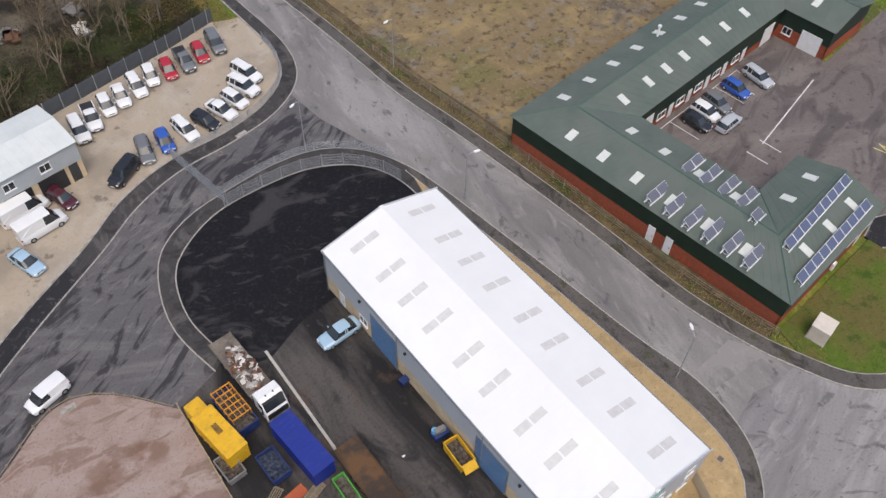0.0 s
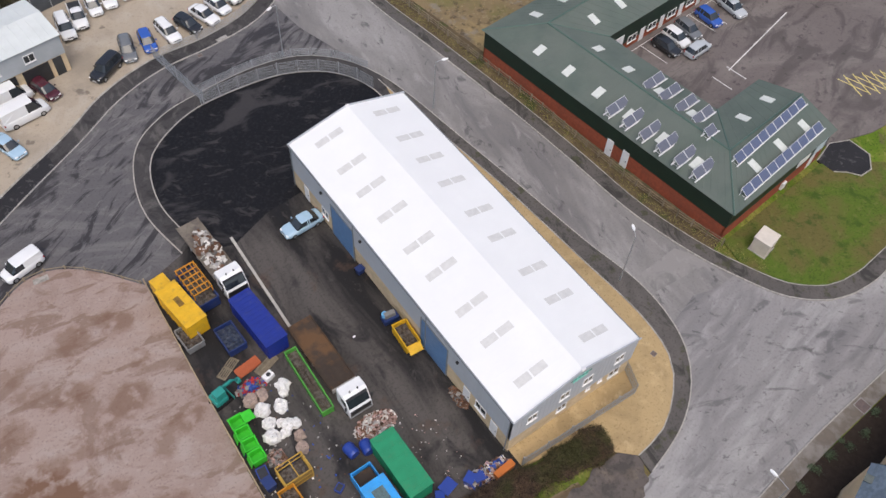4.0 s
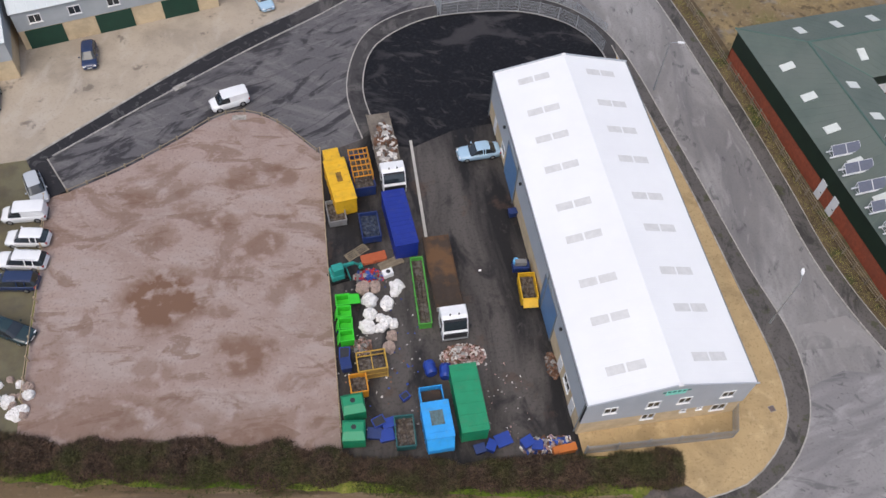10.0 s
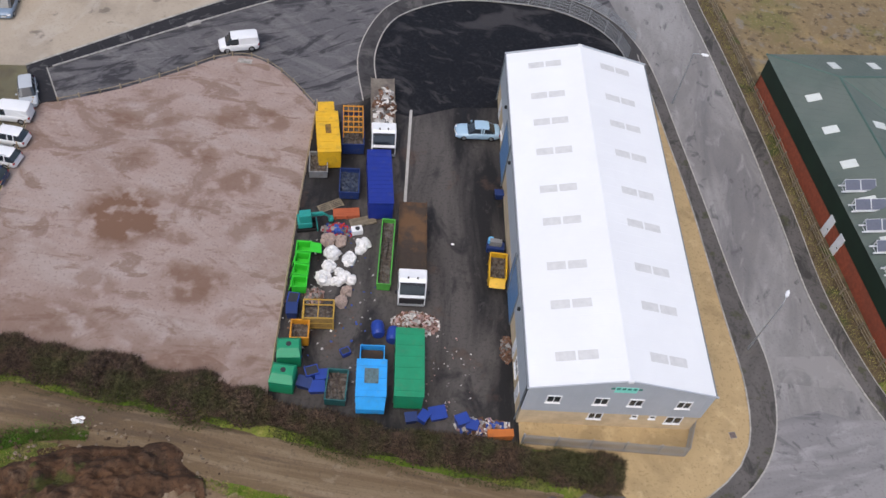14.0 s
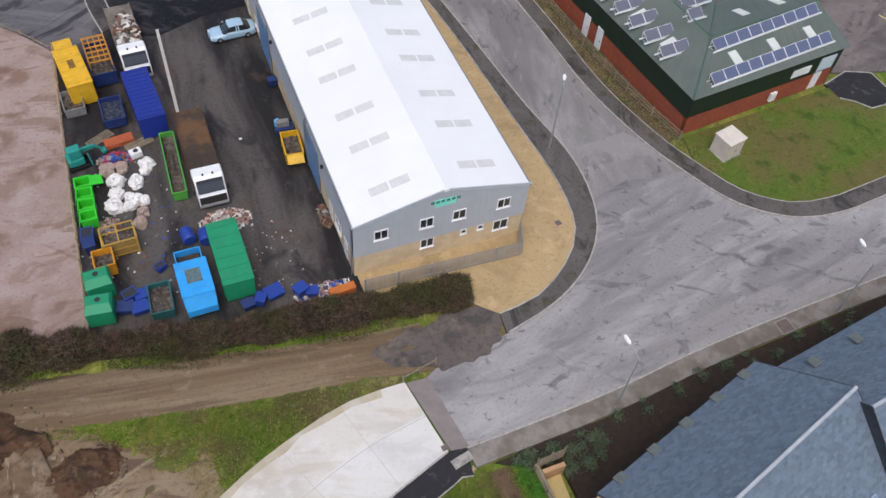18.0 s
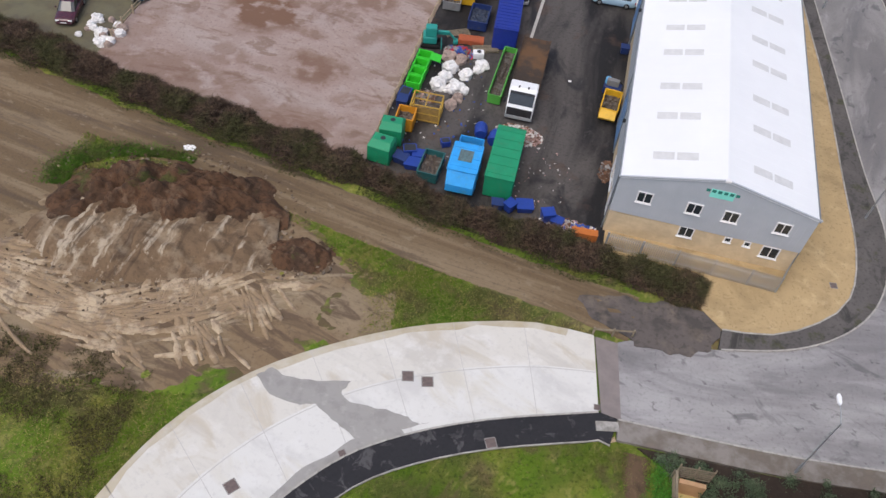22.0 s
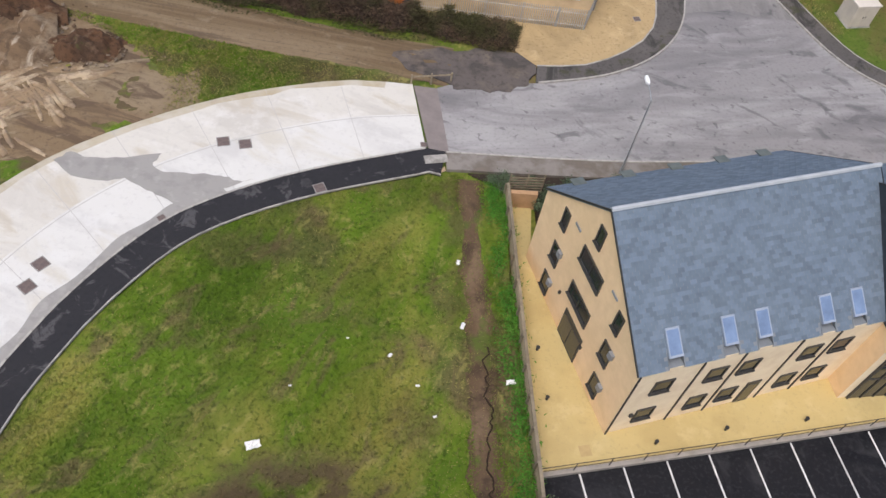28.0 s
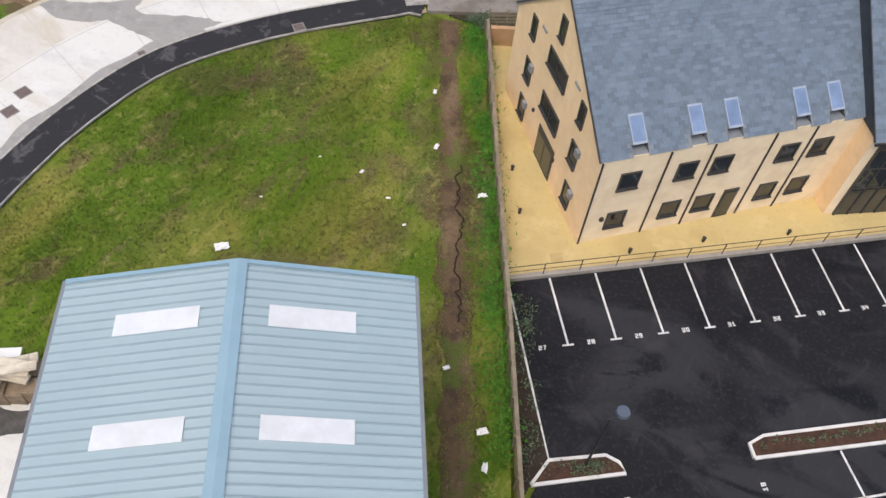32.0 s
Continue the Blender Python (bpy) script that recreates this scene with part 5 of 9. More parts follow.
def office_block(parent, x0, x1, dep, ze, zr, ov, notches, seed, yr=None, e=0.28):
    """One gabled range: walls, gables, two slated slopes; local x along the ridge."""
    yr = yr or dep / 2
    t = 0.35
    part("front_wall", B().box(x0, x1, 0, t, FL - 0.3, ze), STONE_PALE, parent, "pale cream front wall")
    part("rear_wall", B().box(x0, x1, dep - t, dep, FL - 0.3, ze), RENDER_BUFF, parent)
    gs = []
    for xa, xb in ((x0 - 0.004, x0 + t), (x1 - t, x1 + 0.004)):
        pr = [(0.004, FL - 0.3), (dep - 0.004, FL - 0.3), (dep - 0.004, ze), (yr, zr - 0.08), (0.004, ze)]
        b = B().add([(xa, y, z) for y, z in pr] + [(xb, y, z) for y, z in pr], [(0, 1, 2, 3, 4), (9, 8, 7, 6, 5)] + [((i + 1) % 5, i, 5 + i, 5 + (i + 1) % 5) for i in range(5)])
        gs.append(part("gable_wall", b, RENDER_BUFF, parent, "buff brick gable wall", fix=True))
    k = (zr - ze) / yr
    fo = lambda y: ze + k * y
    kb = (zr - ze) / (dep - yr)
    fs = ((x0 - ov, -e, fo(-e)), (x1 + ov, -e, fo(-e)), (x1 + ov, yr, zr), (x0 - ov, yr, zr))
    bs = ((x1 + ov, dep + e, ze - kb * e), (x0 - ov, dep + e, ze - kb * e), (x0 - ov, yr, zr), (x1 + ov, yr, zr))
    hyp = math.hypot(yr + e, zr - fo(-e))
    for q, sk, dm in ((fs, notches, True), (bs, (), False)):
        cuts = sorted(sk)
        base = B()
        u = 0.0
        L_ = x1 - x0 + 2 * ov
        v1 = 0.66 / hyp
        for c in cuts:
            a0, a1 = (c - 0.40 - x0 + ov) / L_, (c + 0.40 - x0 + ov) / L_
            base.slab(on_slope(*q, u, a0, 0, v1, 0), 0.12)
            u = a1
        base.slab(on_slope(*q, u, 1, 0, v1, 0), 0.12)
        base.slab(on_slope(*q, 0, 1, v1, 1, 0), 0.12)
        o = part("roof", base, TRIM_GREY, parent, "slate roof slope")
        slates(o, *q, [((c - 0.42 - x0 + ov), (c + 0.42 - x0 + ov), 0.62) for c in cuts], seed=seed + (0 if dm else 5))
    part("ridge_tiles", B().tube((x0 - ov, yr, zr + 0.02), (x1 + ov, yr, zr + 0.02), 0.13, n=6), mat("pale_ridge_tile", (0.42, 0.45, 0.48), (0.36, 0.39, 0.42), 2, 0.7), parent, "pale ridge tiles")
    for x in (x0 - ov - 0.03, x1 + ov - 0.03):
        for ya, za, yb, zb in ((-e, fo(-e), yr, zr), (yr, zr, dep + e, ze - kb * e)):
            part("barge_board", B().slab([(x, ya, za + 0.045), (x + 0.06, ya, za + 0.045), (x + 0.06, yb, zb + 0.045), (x, yb, zb + 0.045)], 0.1), DARK, parent)
    part("gutter", B().box(x0 - ov, x1 + ov, -e - 0.12, -e - 0.01, fo(-e) - 0.14, fo(-e) - 0.02), DARK, parent) if not notches else None
    for c in notches:
        # box filling the eaves notch; its grey stands in for the shade there
        d = part("dormer", B().box(c - 0.40, c + 0.40, 0.02, 0.75, ze - 0.5, fo(0.0) + 0.02), TRIM_GREY, parent, "grey box for the shaded eaves notch")
        y0, y1 = 0.30, 1.48
        z0, z1 = fo(y0) + 0.2, fo(y1) + 0.13
        part("roof_window", B().slab([(c - 0.37, y0, z0), (c + 0.37, y0, z0), (c + 0.37, y1, z1), (c - 0.37, y1, z1)], 0.12), mat("grey_roof_window_frame", (0.30, 0.35, 0.43), (0.25, 0.30, 0.38), 3, 0.4), d, "roof window in a grey frame")
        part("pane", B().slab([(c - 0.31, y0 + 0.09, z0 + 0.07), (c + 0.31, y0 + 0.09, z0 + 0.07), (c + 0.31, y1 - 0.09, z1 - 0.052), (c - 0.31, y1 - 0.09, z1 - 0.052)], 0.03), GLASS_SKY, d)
        for xa in (c - 0.44, c + 0.40):
            part("cheek", B().slab([(xa, -0.05, fo(-0.05) + 0.05), (xa + 0.04, -0.05, fo(-0.05) + 0.05), (xa + 0.04, 0.72, fo(0.72) + 0.05), (xa, 0.72, fo(0.72) + 0.05)], 0.22), TRIM_GREY, d)
    return gs


FX = (1.8, 4.82, 6.72, 10.4, 12.3)
office_block(of, 0, 15.0, 11.7, 5.75, 10.33, 0.12, [x + 0.12 for x in FX], 3, yr=6.25, e=0.06)
for x in FX:
    for z in (3.5, 0.55):
        window_unit(of, pose(x - 0.03, -0.03, z), 0.93, 1.03, 0, DARKFRAME)
dr = part("door", B().box(7.75, 8.6, -0.06, 0.02, FL + 0.05, 1.75), DARKFRAME, of, "dark glazed door")
part("pane", B().box(7.85, 8.5, -0.075, -0.06, FL + 0.25, 1.5), GLASS, dr)
for x in (0.06, 3.55, 5.85, 9.15, 11.4):
    part("downpipe", B().box(x - 0.035, x + 0.035, -0.075, -0.004, FL, 5.6), DARK, of, "dark downpipe")
part("wall_lamp", B().box(0.85, 1.05, -0.16, -0.01, 1.2, 1.45, 0.03), DARK, of)
gm = lambda y, z: pose(-0.03, y, z, 0, 0, -90)
for y, z, w, h in ((9.3, 5.35, 0.5, 1.2), (9.1, 2.6, 0.75, 1.25), (9.05, 0.0, 0.75, 1.25), (5.95, 5.55, 2.2, 1.0), (5.75, 2.75, 2.2, 1.0), (6.25, 7.7, 0.5, 1.15), (2.7, 5.5, 0.5, 1.2), (2.5, 2.95, 0.75, 1.25), (2.15, 0.3, 0.75, 1.25)):
    window_unit(of, gm(y, z), w, h, 1 if w > 2 else 0, DARKFRAME)
    if w == 0.75:
        part("shade_box", B().box(-0.2, -0.01, y - w / 2 - 0.25, y - w / 2 + 0.1, z + h - 0.3, z + h + 0.12), SHUT, of)
for y, z in ((8.1, 6.7), (3.7, 6.9)):
    part("vent", B().box(-0.06, 0.01, y - 0.3, y + 0.3, z, z + 0.14), SHUT, of)
dg = part("double_door", B().box(-0.06, 0.02, 4.3, 6.5, FL + 0.03, 1.75), DARKFRAME, of, "dark double door in the gable")
for y in (4.4, 5.45):
    part("pane", B().box(-0.08, -0.06, y, y + 0.98, FL + 0.2, 1.4), GLASS, dg)
for y, z in ((7.5, 1.7), (4.2, 1.2)):
    part("wall_lamp", B().box(-0.15, -0.01, y - 0.08, y + 0.08, z, z + 0.22, 0.03), DARK, of)
# roof windows of the north slope, standing a little open
for x in (1.6, 4.6, 7.6, 10.6, 13.4):
    y, zz = 11.3, 5.6 + (11.7 - 11.3) / 5.85 * 4.6
    part("roof_window", B().slab([(x + 0.38, y + 0.55, zz + 0.12), (x - 0.38, y + 0.55, zz + 0.12), (x - 0.38, y - 0.2, zz + 0.3), (x + 0.38, y - 0.2, zz + 0.3)], 0.06), mat("olive_grey_flap", (0.13, 0.15, 0.14), (0.095, 0.11, 0.10), 3, 0.5), of, "open roof window")
# second range
OM2 = pose(24.75, -32.1, 0, 0, 0, 8)
of2 = thing("office_building", "second buff brick office range with a glazed entrance", "office building", OM2)
g2 = office_block(of2, 0, 34.0, 11.8, 5.6, 10.35, 0.12, [], 13, yr=6.15)
# added dark panel: its colour stands in for the gable step's shadow side
part("lead_flashing", B().add([(-0.14, 0.05, 5.5), (-0.14, 11.7, 5.5), (-0.14, 6.15, 10.28), (-0.03, 0.05, 5.5), (-0.03, 11.7, 5.5), (-0.03, 6.15, 10.28)], [(2, 1, 0), (3, 4, 5), (0, 3, 5, 2), (2, 5, 4, 1), (1, 4, 3, 0)]), mat("gable_step_shade", (0.05, 0.06, 0.072), (0.035, 0.042, 0.052), 2, 0.6), of2, "dark panel for the shaded side of the roof step", fix=True)
for i, x in enumerate((9.5, 13.0, 16.5, 20.0, 23.5, 27.0, 30.5)):
    for z in (3.45, 0.45):
        window_unit(of2, pose(x, -0.03, z), 1.35, 1.15, 0, DARKFRAME)
    part("downpipe", B().box(x + 1.7, x + 1.78, -0.13, -0.03, FL, 5.45), DARK, of2)
scr = part("entrance_glazing", B().box(0.5, 4.6, -0.10, -0.004, FL + 0.05, 4.9), GLASS, of2, "tall dark glazed entrance screen")
for i in range(6):
    part("mullion", B().box(0.5 + i * 0.8, 0.58 + i * 0.8, -0.15, -0.10, FL + 0.05, 4.9), DARKFRAME, scr)
for z in (1.7, 3.2, 4.8):
    part("transom", B().box(0.5, 4.6, -0.14, -0.10, z, z + 0.08), DARKFRAME, scr)
window_unit(of2, pose(6.5, -0.03, 3.3), 1.3, 1.3, 0, DARKFRAME)
for x in (1.3, 7.5, 9.3, 14, 20, 26):
    y0, y1 = 0.85, 2.05
    k2 = 4.75 / 6.15
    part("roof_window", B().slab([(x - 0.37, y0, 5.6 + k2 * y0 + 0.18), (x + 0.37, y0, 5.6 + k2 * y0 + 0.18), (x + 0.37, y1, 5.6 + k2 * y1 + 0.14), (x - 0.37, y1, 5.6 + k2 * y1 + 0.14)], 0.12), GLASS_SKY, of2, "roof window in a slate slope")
for x in (2, 6, 10, 14, 18, 22, 26):
    y, zz = 10.7, 5.6 + 1.1 * 4.75 / 5.65
    part("roof_window", B().slab([(x + 0.38, y + 0.55, zz + 0.12), (x - 0.38, y + 0.55, zz + 0.12), (x - 0.38, y - 0.2, zz + 0.3), (x + 0.38, y - 0.2, zz + 0.3)], 0.06), mat("olive_grey_flap", (0.13, 0.15, 0.14), (0.095, 0.11, 0.10), 3, 0.5), of2, "open roof window")

# office plot: paving, car park, fences
flat("office_paving", [(6.6, -19.5), (7.25, -37.5), (17.0, -35.6), (28.4, -33.3), (34, -32.6), (60, -29), (60, -24), (24, -30), (12, -34.5), (8, -23), (8.3, -19.3)], FL, PAVING, "buff resin-bound paving round the office", "pavement")
CP = ground_mat("black_car_park", (0.011, 0.011, 0.0135), [
    ((0.033, 0.033, 0.037), 0.75, 0.16, 0.5, 0.62, 20, 0.6, 1.1, 1.0),
    ((0.006, 0.006, 0.008), 0.8, 0.4, 0.54, 0.62, 10, 0.6, 1.2, 1.4),
    ((0.055, 0.055, 0.06), 0.35, 0.7, 0.56, 0.7, 10, 1.1, 0.8, 1.0),
    ((0.035, 0.035, 0.038), 0.5, 5, 0.52, 0.68)], 0.6, 0.2, 60, (1, 0.4))
flat("car_park", [(7.35, -37.6), (17.0, -35.72), (28.4, -33.42), (34, -32.72), (70, -28), (70, -80), (7.9, -80), (7.9, -48.9), (9.0, -46.8)], FL + 0.02, CP, "new black asphalt car park with white bays", "car park")
flat("planting_strip", [(7.4, -37.7), (9.0, -46.8), (8.1, -48.0), (7.6, -49)], FL + 0.03, BED, "dark planting strip beside the fence", "planting bed")
flat("shrub_bed", [(4.2, -17.9), (13.2, -17.5), (20.2, -16.6), (36, -15.8), (60, -14.5), (60, -19), (40, -20), (24, -20.0), (22.0, -19.3), (8.5, -23.4), (8.45, -19.4), (6.5, -19.2)], -0.02, BED, "dark soil bed with low shrubs", "planting bed", 0.7)
PZ = FL + 0.024
pm = thing("bay_markings", "white parking bay lines and numbers", "road marking", kind="structure")
ux, uy = Vector((0.981, 0.193)), Vector((0.18, -0.98))
DIG = {"0": ["111", "101", "101", "101", "111"], "1": ["010", "110", "010", "010", "111"], "2": ["111", "001", "111", "100", "111"], "3": ["111", "001", "111", "001", "111"], "4": ["101", "101", "111", "001", "001"],
       "7": ["111", "001", "010", "010", "010"], "8": ["111", "101", "111", "101", "111"], "9": ["111", "101", "111", "001", "111"], "6": ["111", "100", "111", "101", "111"]}


def digits(text, x, y, ang, h=0.235):
    b = B()
    c = h / 5
    for k, ch in enumerate(text):
        for r, row in enumerate(DIG[ch]):
            for q, v in enumerate(row):
                if v == "1":
                    u = (k * 4 + q - len(text) * 2 + 0.5) * c * 1.1
                    w = (2 - r) * c
                    b.box(u, u + c * 1.1, w, w + c, 0, 0.004)
    o = part("bay_number", b, WHITE_PAINT, pm, "white painted number " + text)
    o.matrix_basis = pose(x, y, PZ, 0, 0, ang)


def stripe(a, c, w=0.1, material=None, name="bay_line", parent=None):
    a, c = Vector(a), Vector(c)
    n = Vector((-(c - a).y, (c - a).x)).normalized() * w / 2
    part(name, B().prism([tuple(a - n), tuple(c - n), tuple(c + n), tuple(a + n)], PZ, PZ + 0.004), material or WHITE_PAINT, parent or pm)


for i in range(8):
    top = Vector((9.57, -37.28)) + ux * 2.385 * i
    bot = Vector((10.25, -41.03)) + ux * 2.385 * i
    stripe(top, bot)
    stripe(bot - ux * 0.28, bot + ux * 0.28, 0.09)
    digits(str(27 + i), *(bot - ux * 1.25), 11)
stripe((7.5, -37.7), (9.0, -46.7))
stripe((22.1, -45.7), (22.75, -48.3))
stripe((20.6, -48.2), (26.5, -47.0))
digits("18", 18.3, -47.5, 100)
digits("26", 12.3, -48.4, 100)
for i in range(3):
    p0 = Vector((27.9, -33.75)) + ux * 3.6 * i
    q = [p0, p0 + ux * 1.15, p0 + ux * 1.15 + uy * 3.9, p0 + uy * 3.9]
    for k in range(4):
        stripe(q[k], q[(k + 1) % 4], 0.09, YELLOW_PAINT)
    for k in range(4):
        stripe(q[0].lerp(q[3], k / 4), q[1].lerp(q[2], (k + 1) / 4), 0.09, YELLOW_PAINT)
        stripe(q[1].lerp(q[2], k / 4), q[0].lerp(q[3], (k + 1) / 4), 0.09, YELLOW_PAINT)
    c = p0 - ux * 0.9 + uy * 3.0
    ring = [(c.x + 0.4 * math.cos(a), c.y + 0.4 * math.sin(a)) for a in [j * 0.42 for j in range(12)]]
    rb = B()
    ribbon(rb, ring, -0.05, 0.05, PZ, PZ + 0.005)
    part("wheelchair_mark", rb, YELLOW_PAINT, pm, "yellow painted wheelchair mark")
    stripe(c + Vector((0, 0.3)), c + Vector((0.1, 0.9)), 0.1, YELLOW_PAINT)
    stripe(c + Vector((0.05, 0.4)), c + Vector((0.45, 0.4)), 0.1, YELLOW_PAINT)


def planter(name, line, label):
    t = thing(name, label, "planter", kind="structure")
    part("soil", B().prism(line, FL, FL + 0.10), mat("bark_mulch", (0.085, 0.045, 0.03), (0.05, 0.03, 0.022), 2.5, 0.95, bump=1, bscale=14), t)
    b = B()
    ribbon(b, line + [line[0]], -0.08, 0.06, FL, FL + 0.15)
    part("kerb", b, mat("white_kerb", (0.66, 0.65, 0.63), (0.56, 0.55, 0.53), 2, 0.8), t, "white kerb edging")


planter("planter_west", [(8.2, -47.9), (12.3, -47.2), (12.05, -46.75), (11.5, -46.45), (9.0, -46.8)], "mulched planter with a white kerb")
planter("planter_middle", [(18.1, -46.25), (25.5, -45.0), (36, -43.0), (36, -42.0), (25.0, -44.1), (18.7, -45.2), (18.0, -45.6)], "long mulched planter with a white kerb")

# low wall and rail between paving and car park
rw = thing("guard_rail", "low wall with a thin dark guard rail", "railing")
line = resample([(7.35, -37.55), (17.0, -35.66), (28.2, -33.4)], 1.9)
b = B()
wall_line = [(7.35, -37.55), (17.0, -35.66), (28.2, -33.4)]
b.prism(offset(wall_line, -0.12) + offset(wall_line, 0.12)[::-1], FL - 0.1, FL + 0.28)
part("low_wall", b, mat("grey_stone_wall", (0.33, 0.30, 0.27), (0.26, 0.24, 0.21), 2, 0.9), rw)
for p, q in zip(line, line[1:]):
    part("rail_post", B().tube((*p, FL + 0.25), (*p, FL + 1.1), 0.025), DARK, rw)
    part("top_rail", B().tube((*p, FL + 1.1), (*q, FL + 1.1), 0.022), DARK, rw)
    part("mid_rail", B().tube((*p, FL + 0.7), (*q, FL + 0.7), 0.015), DARK, rw)
for x, y in ((8.2, -33.2), (7.9, -30.2), (13.8, -35.4), (17.8, -34.4), (22.5, -33.6), (29.5, -32.6)):
    t = thing("bollard_light", "short black bollard light on the paving", "bollard", pose(x, y, FL), "bollards on the paving")
    part("post", B().cyl(0, 0, 0, 0.26, 0.08), DARK, t)
    part("cap", B().cyl(0, 0, 0.26, 0.31, 0.11), DARK, t)
cover = solo("access_cover", B().box(-0.3, 0.3, -0.3, 0.3, 0, 0.008), mat("buff_cover", (0.48, 0.36, 0.17), (0.42, 0.31, 0.15), 3, 0.7), "buff access cover in the paving", "manhole", m=pose(10.0, -36.0, FL, 0, 0, 10))
rp = thing("round_planter", "round dark planter with a small green shrub", "planter", pose(29.9, -30.9, FL))
part("bowl", B().cyl(0, 0, 0, 0.5, 1.1, 1.2, 20), DARK, rp)
part("shrub", B().add([(RND.uniform(-0.7, 0.7), RND.uniform(-0.4, 0.4), RND.uniform(0.5, 0.9)) for _ in range(240)], [(3 * i, 3 * i + 1, 3 * i + 2) for i in range(80)]), mat("bright_shrub", (0.05, 0.2, 0.04), (0.03, 0.12, 0.03), 3, 0.8), rp)

# timber boundary fence: posts, boards, capping
ofn = thing("boundary_fence", "pale timber close-boarded fence round the office plot", "fence")
FLINE = [(6.55, -19.3), (6.8, -26.5), (7.05, -33), (7.35, -40), (7.6, -49), (7.9, -60)]
pts = resample(FLINE, 1.8)
BOARD = B().box(-0.9, 0.9, -0.02, 0.02, 0, 0.17).mesh("fence_board", TIMBER_NEW)
for p, q in zip(pts, pts[1:]):
    ang = math.degrees(math.atan2(q[1] - p[1], q[0] - p[0]))
    for k in range(8):
        o = new("fence_board", BOARD)
        o.parent = ofn
        o.matrix_basis = pose((p[0] + q[0]) / 2, (p[1] + q[1]) / 2, -0.6 + k * 0.18, 0, 0, ang)
    part("capping", B().box(-0.92, 0.92, -0.09, 0.09, 0.86, 0.92), TIMBER, ofn).matrix_basis = pose((p[0] + q[0]) / 2, (p[1] + q[1]) / 2, 0, 0, 0, ang)
    part("post", B().box(-0.06, 0.06, -0.06, 0.06, -0.7, 0.86), TIMBER, ofn).matrix_basis = pose(p[0] - 0.09, p[1], 0, 0, 0, ang)
ofs = thing("slatted_fence", "open slatted timber fence panel", "fence")
for k in range(6):
    part("slat", B().box(0, 2.2, -0.02, 0.02, 0.1 + k * 0.24, 0.22 + k * 0.24), TIMBER, ofs)
for x in (0.0, 1.1, 2.15):
    part("post", B().box(x, x + 0.08, 0.021, 0.1, -0.6, 1.6), TIMBER, ofs)
ofs.matrix_world = pose(6.6, -19.25, 0, 0, 0, 4)
solo("garden_wall", B().box(6.75, 8.4, -20.0, -19.7, -0.7, 0.8), mat("tan_brick", (0.48, 0.30, 0.17), (0.40, 0.25, 0.14), 2, 0.9), "short buff brick garden wall", "wall")

# ---- the pale blue shed ----
SM = pose(-3.48, -43.56, 0, 0, 0, 4.3)
sh = thing("steel_shed", "pale blue sheet-roofed steel shed", "shed", SM)
SE_, SR_, SWD, SLN = 7.45, 8.7, 6.32, 40
SHW = mat("pale_shed_wall", (0.42, 0.47, 0.50), (0.38, 0.42, 0.45), 0.5, 0.5)
for x0, x1 in ((-SWD + 0.1, -SWD + 0.3), (SWD - 0.3, SWD - 0.1)):
    part("wall", B().box(x0, x1, -SLN, -0.15, -0.2, SE_ - 0.1), SHW, sh)
for y0, y1 in ((-0.35, -0.15), (-SLN, -SLN + 0.2)):
    pr = [(-SWD + 0.3, -0.2), (SWD - 0.3, -0.2), (SWD - 0.3, SE_ - 0.1), (0, SR_ - 0.15), (-SWD + 0.3, SE_ - 0.1)]
    part("gable_wall", B().add([(x, y0, z) for x, z in pr] + [(x, y1, z) for x, z in pr], [(0, 1, 2, 3, 4), (9, 8, 7, 6, 5)] + [((i + 1) % 5, i, 5 + i, 5 + (i + 1) % 5) for i in range(5)]), SHW, sh, fix=True)
q1 = ((-SWD, 0, SE_), (-SWD, -SLN, SE_), (0, -SLN, SR_), (0, 0, SR_))
q2 = ((SWD, -SLN, SE_), (SWD, 0, SE_), (0, 0, SR_), (0, -SLN, SR_))
for q in (q1, q2):
    # ribs are a darker blue than the sheets: their shading is in the colour
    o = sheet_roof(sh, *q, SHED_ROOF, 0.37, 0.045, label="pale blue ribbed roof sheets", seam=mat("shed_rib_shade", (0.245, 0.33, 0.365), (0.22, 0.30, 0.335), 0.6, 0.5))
    for i in range(8):
        y = 1.75 + i * 4.12
        u0, u1 = (y / SLN, (y + 0.85) / SLN) if q is q1 else (1 - (y + 0.85) / SLN, 1 - y / SLN)
        part("rooflight", B().slab(on_slope(*q, u0, u1, 0.345, 0.815, 0.06), 0.03), mat("white_translucent_sheet", (0.66, 0.69, 0.72), (0.58, 0.61, 0.64), 1.5, 0.4, c3=(0.52, 0.54, 0.54), scale3=0.6, amount3=0.5), o, "white translucent rooflight")
part("ridge_flashing", B().slab([(-0.32, -SLN, SR_ + 0.01), (0, -SLN, SR_ + 0.075), (0, 0.05, SR_ + 0.075), (-0.32, 0.05, SR_ + 0.01)], 0.02).slab([(0, -SLN, SR_ + 0.075), (0.32, -SLN, SR_ + 0.01), (0.32, 0.05, SR_ + 0.01), (0, 0.05, SR_ + 0.075)], 0.02), SHED_CAP, sh, "blue ridge flashing")
for s in (-1, 1):
    part("gutter", B().box(min(s * (SWD - 0.02), s * (SWD + 0.14)), max(s * (SWD - 0.02), s * (SWD + 0.14)), -SLN, 0.05, SE_ - 0.14, SE_ - 0.01), TRIM_GREY, sh, "dark grey gutter")
    part("verge_flashing", B().slab([(0, -0.12, SR_ + 0.06), (s * SWD, -0.12, SE_ + 0.06), (s * SWD, 0.06, SE_ + 0.06), (0, 0.06, SR_ + 0.06)], 0.02 * s * -1), SHED_CAP, sh)
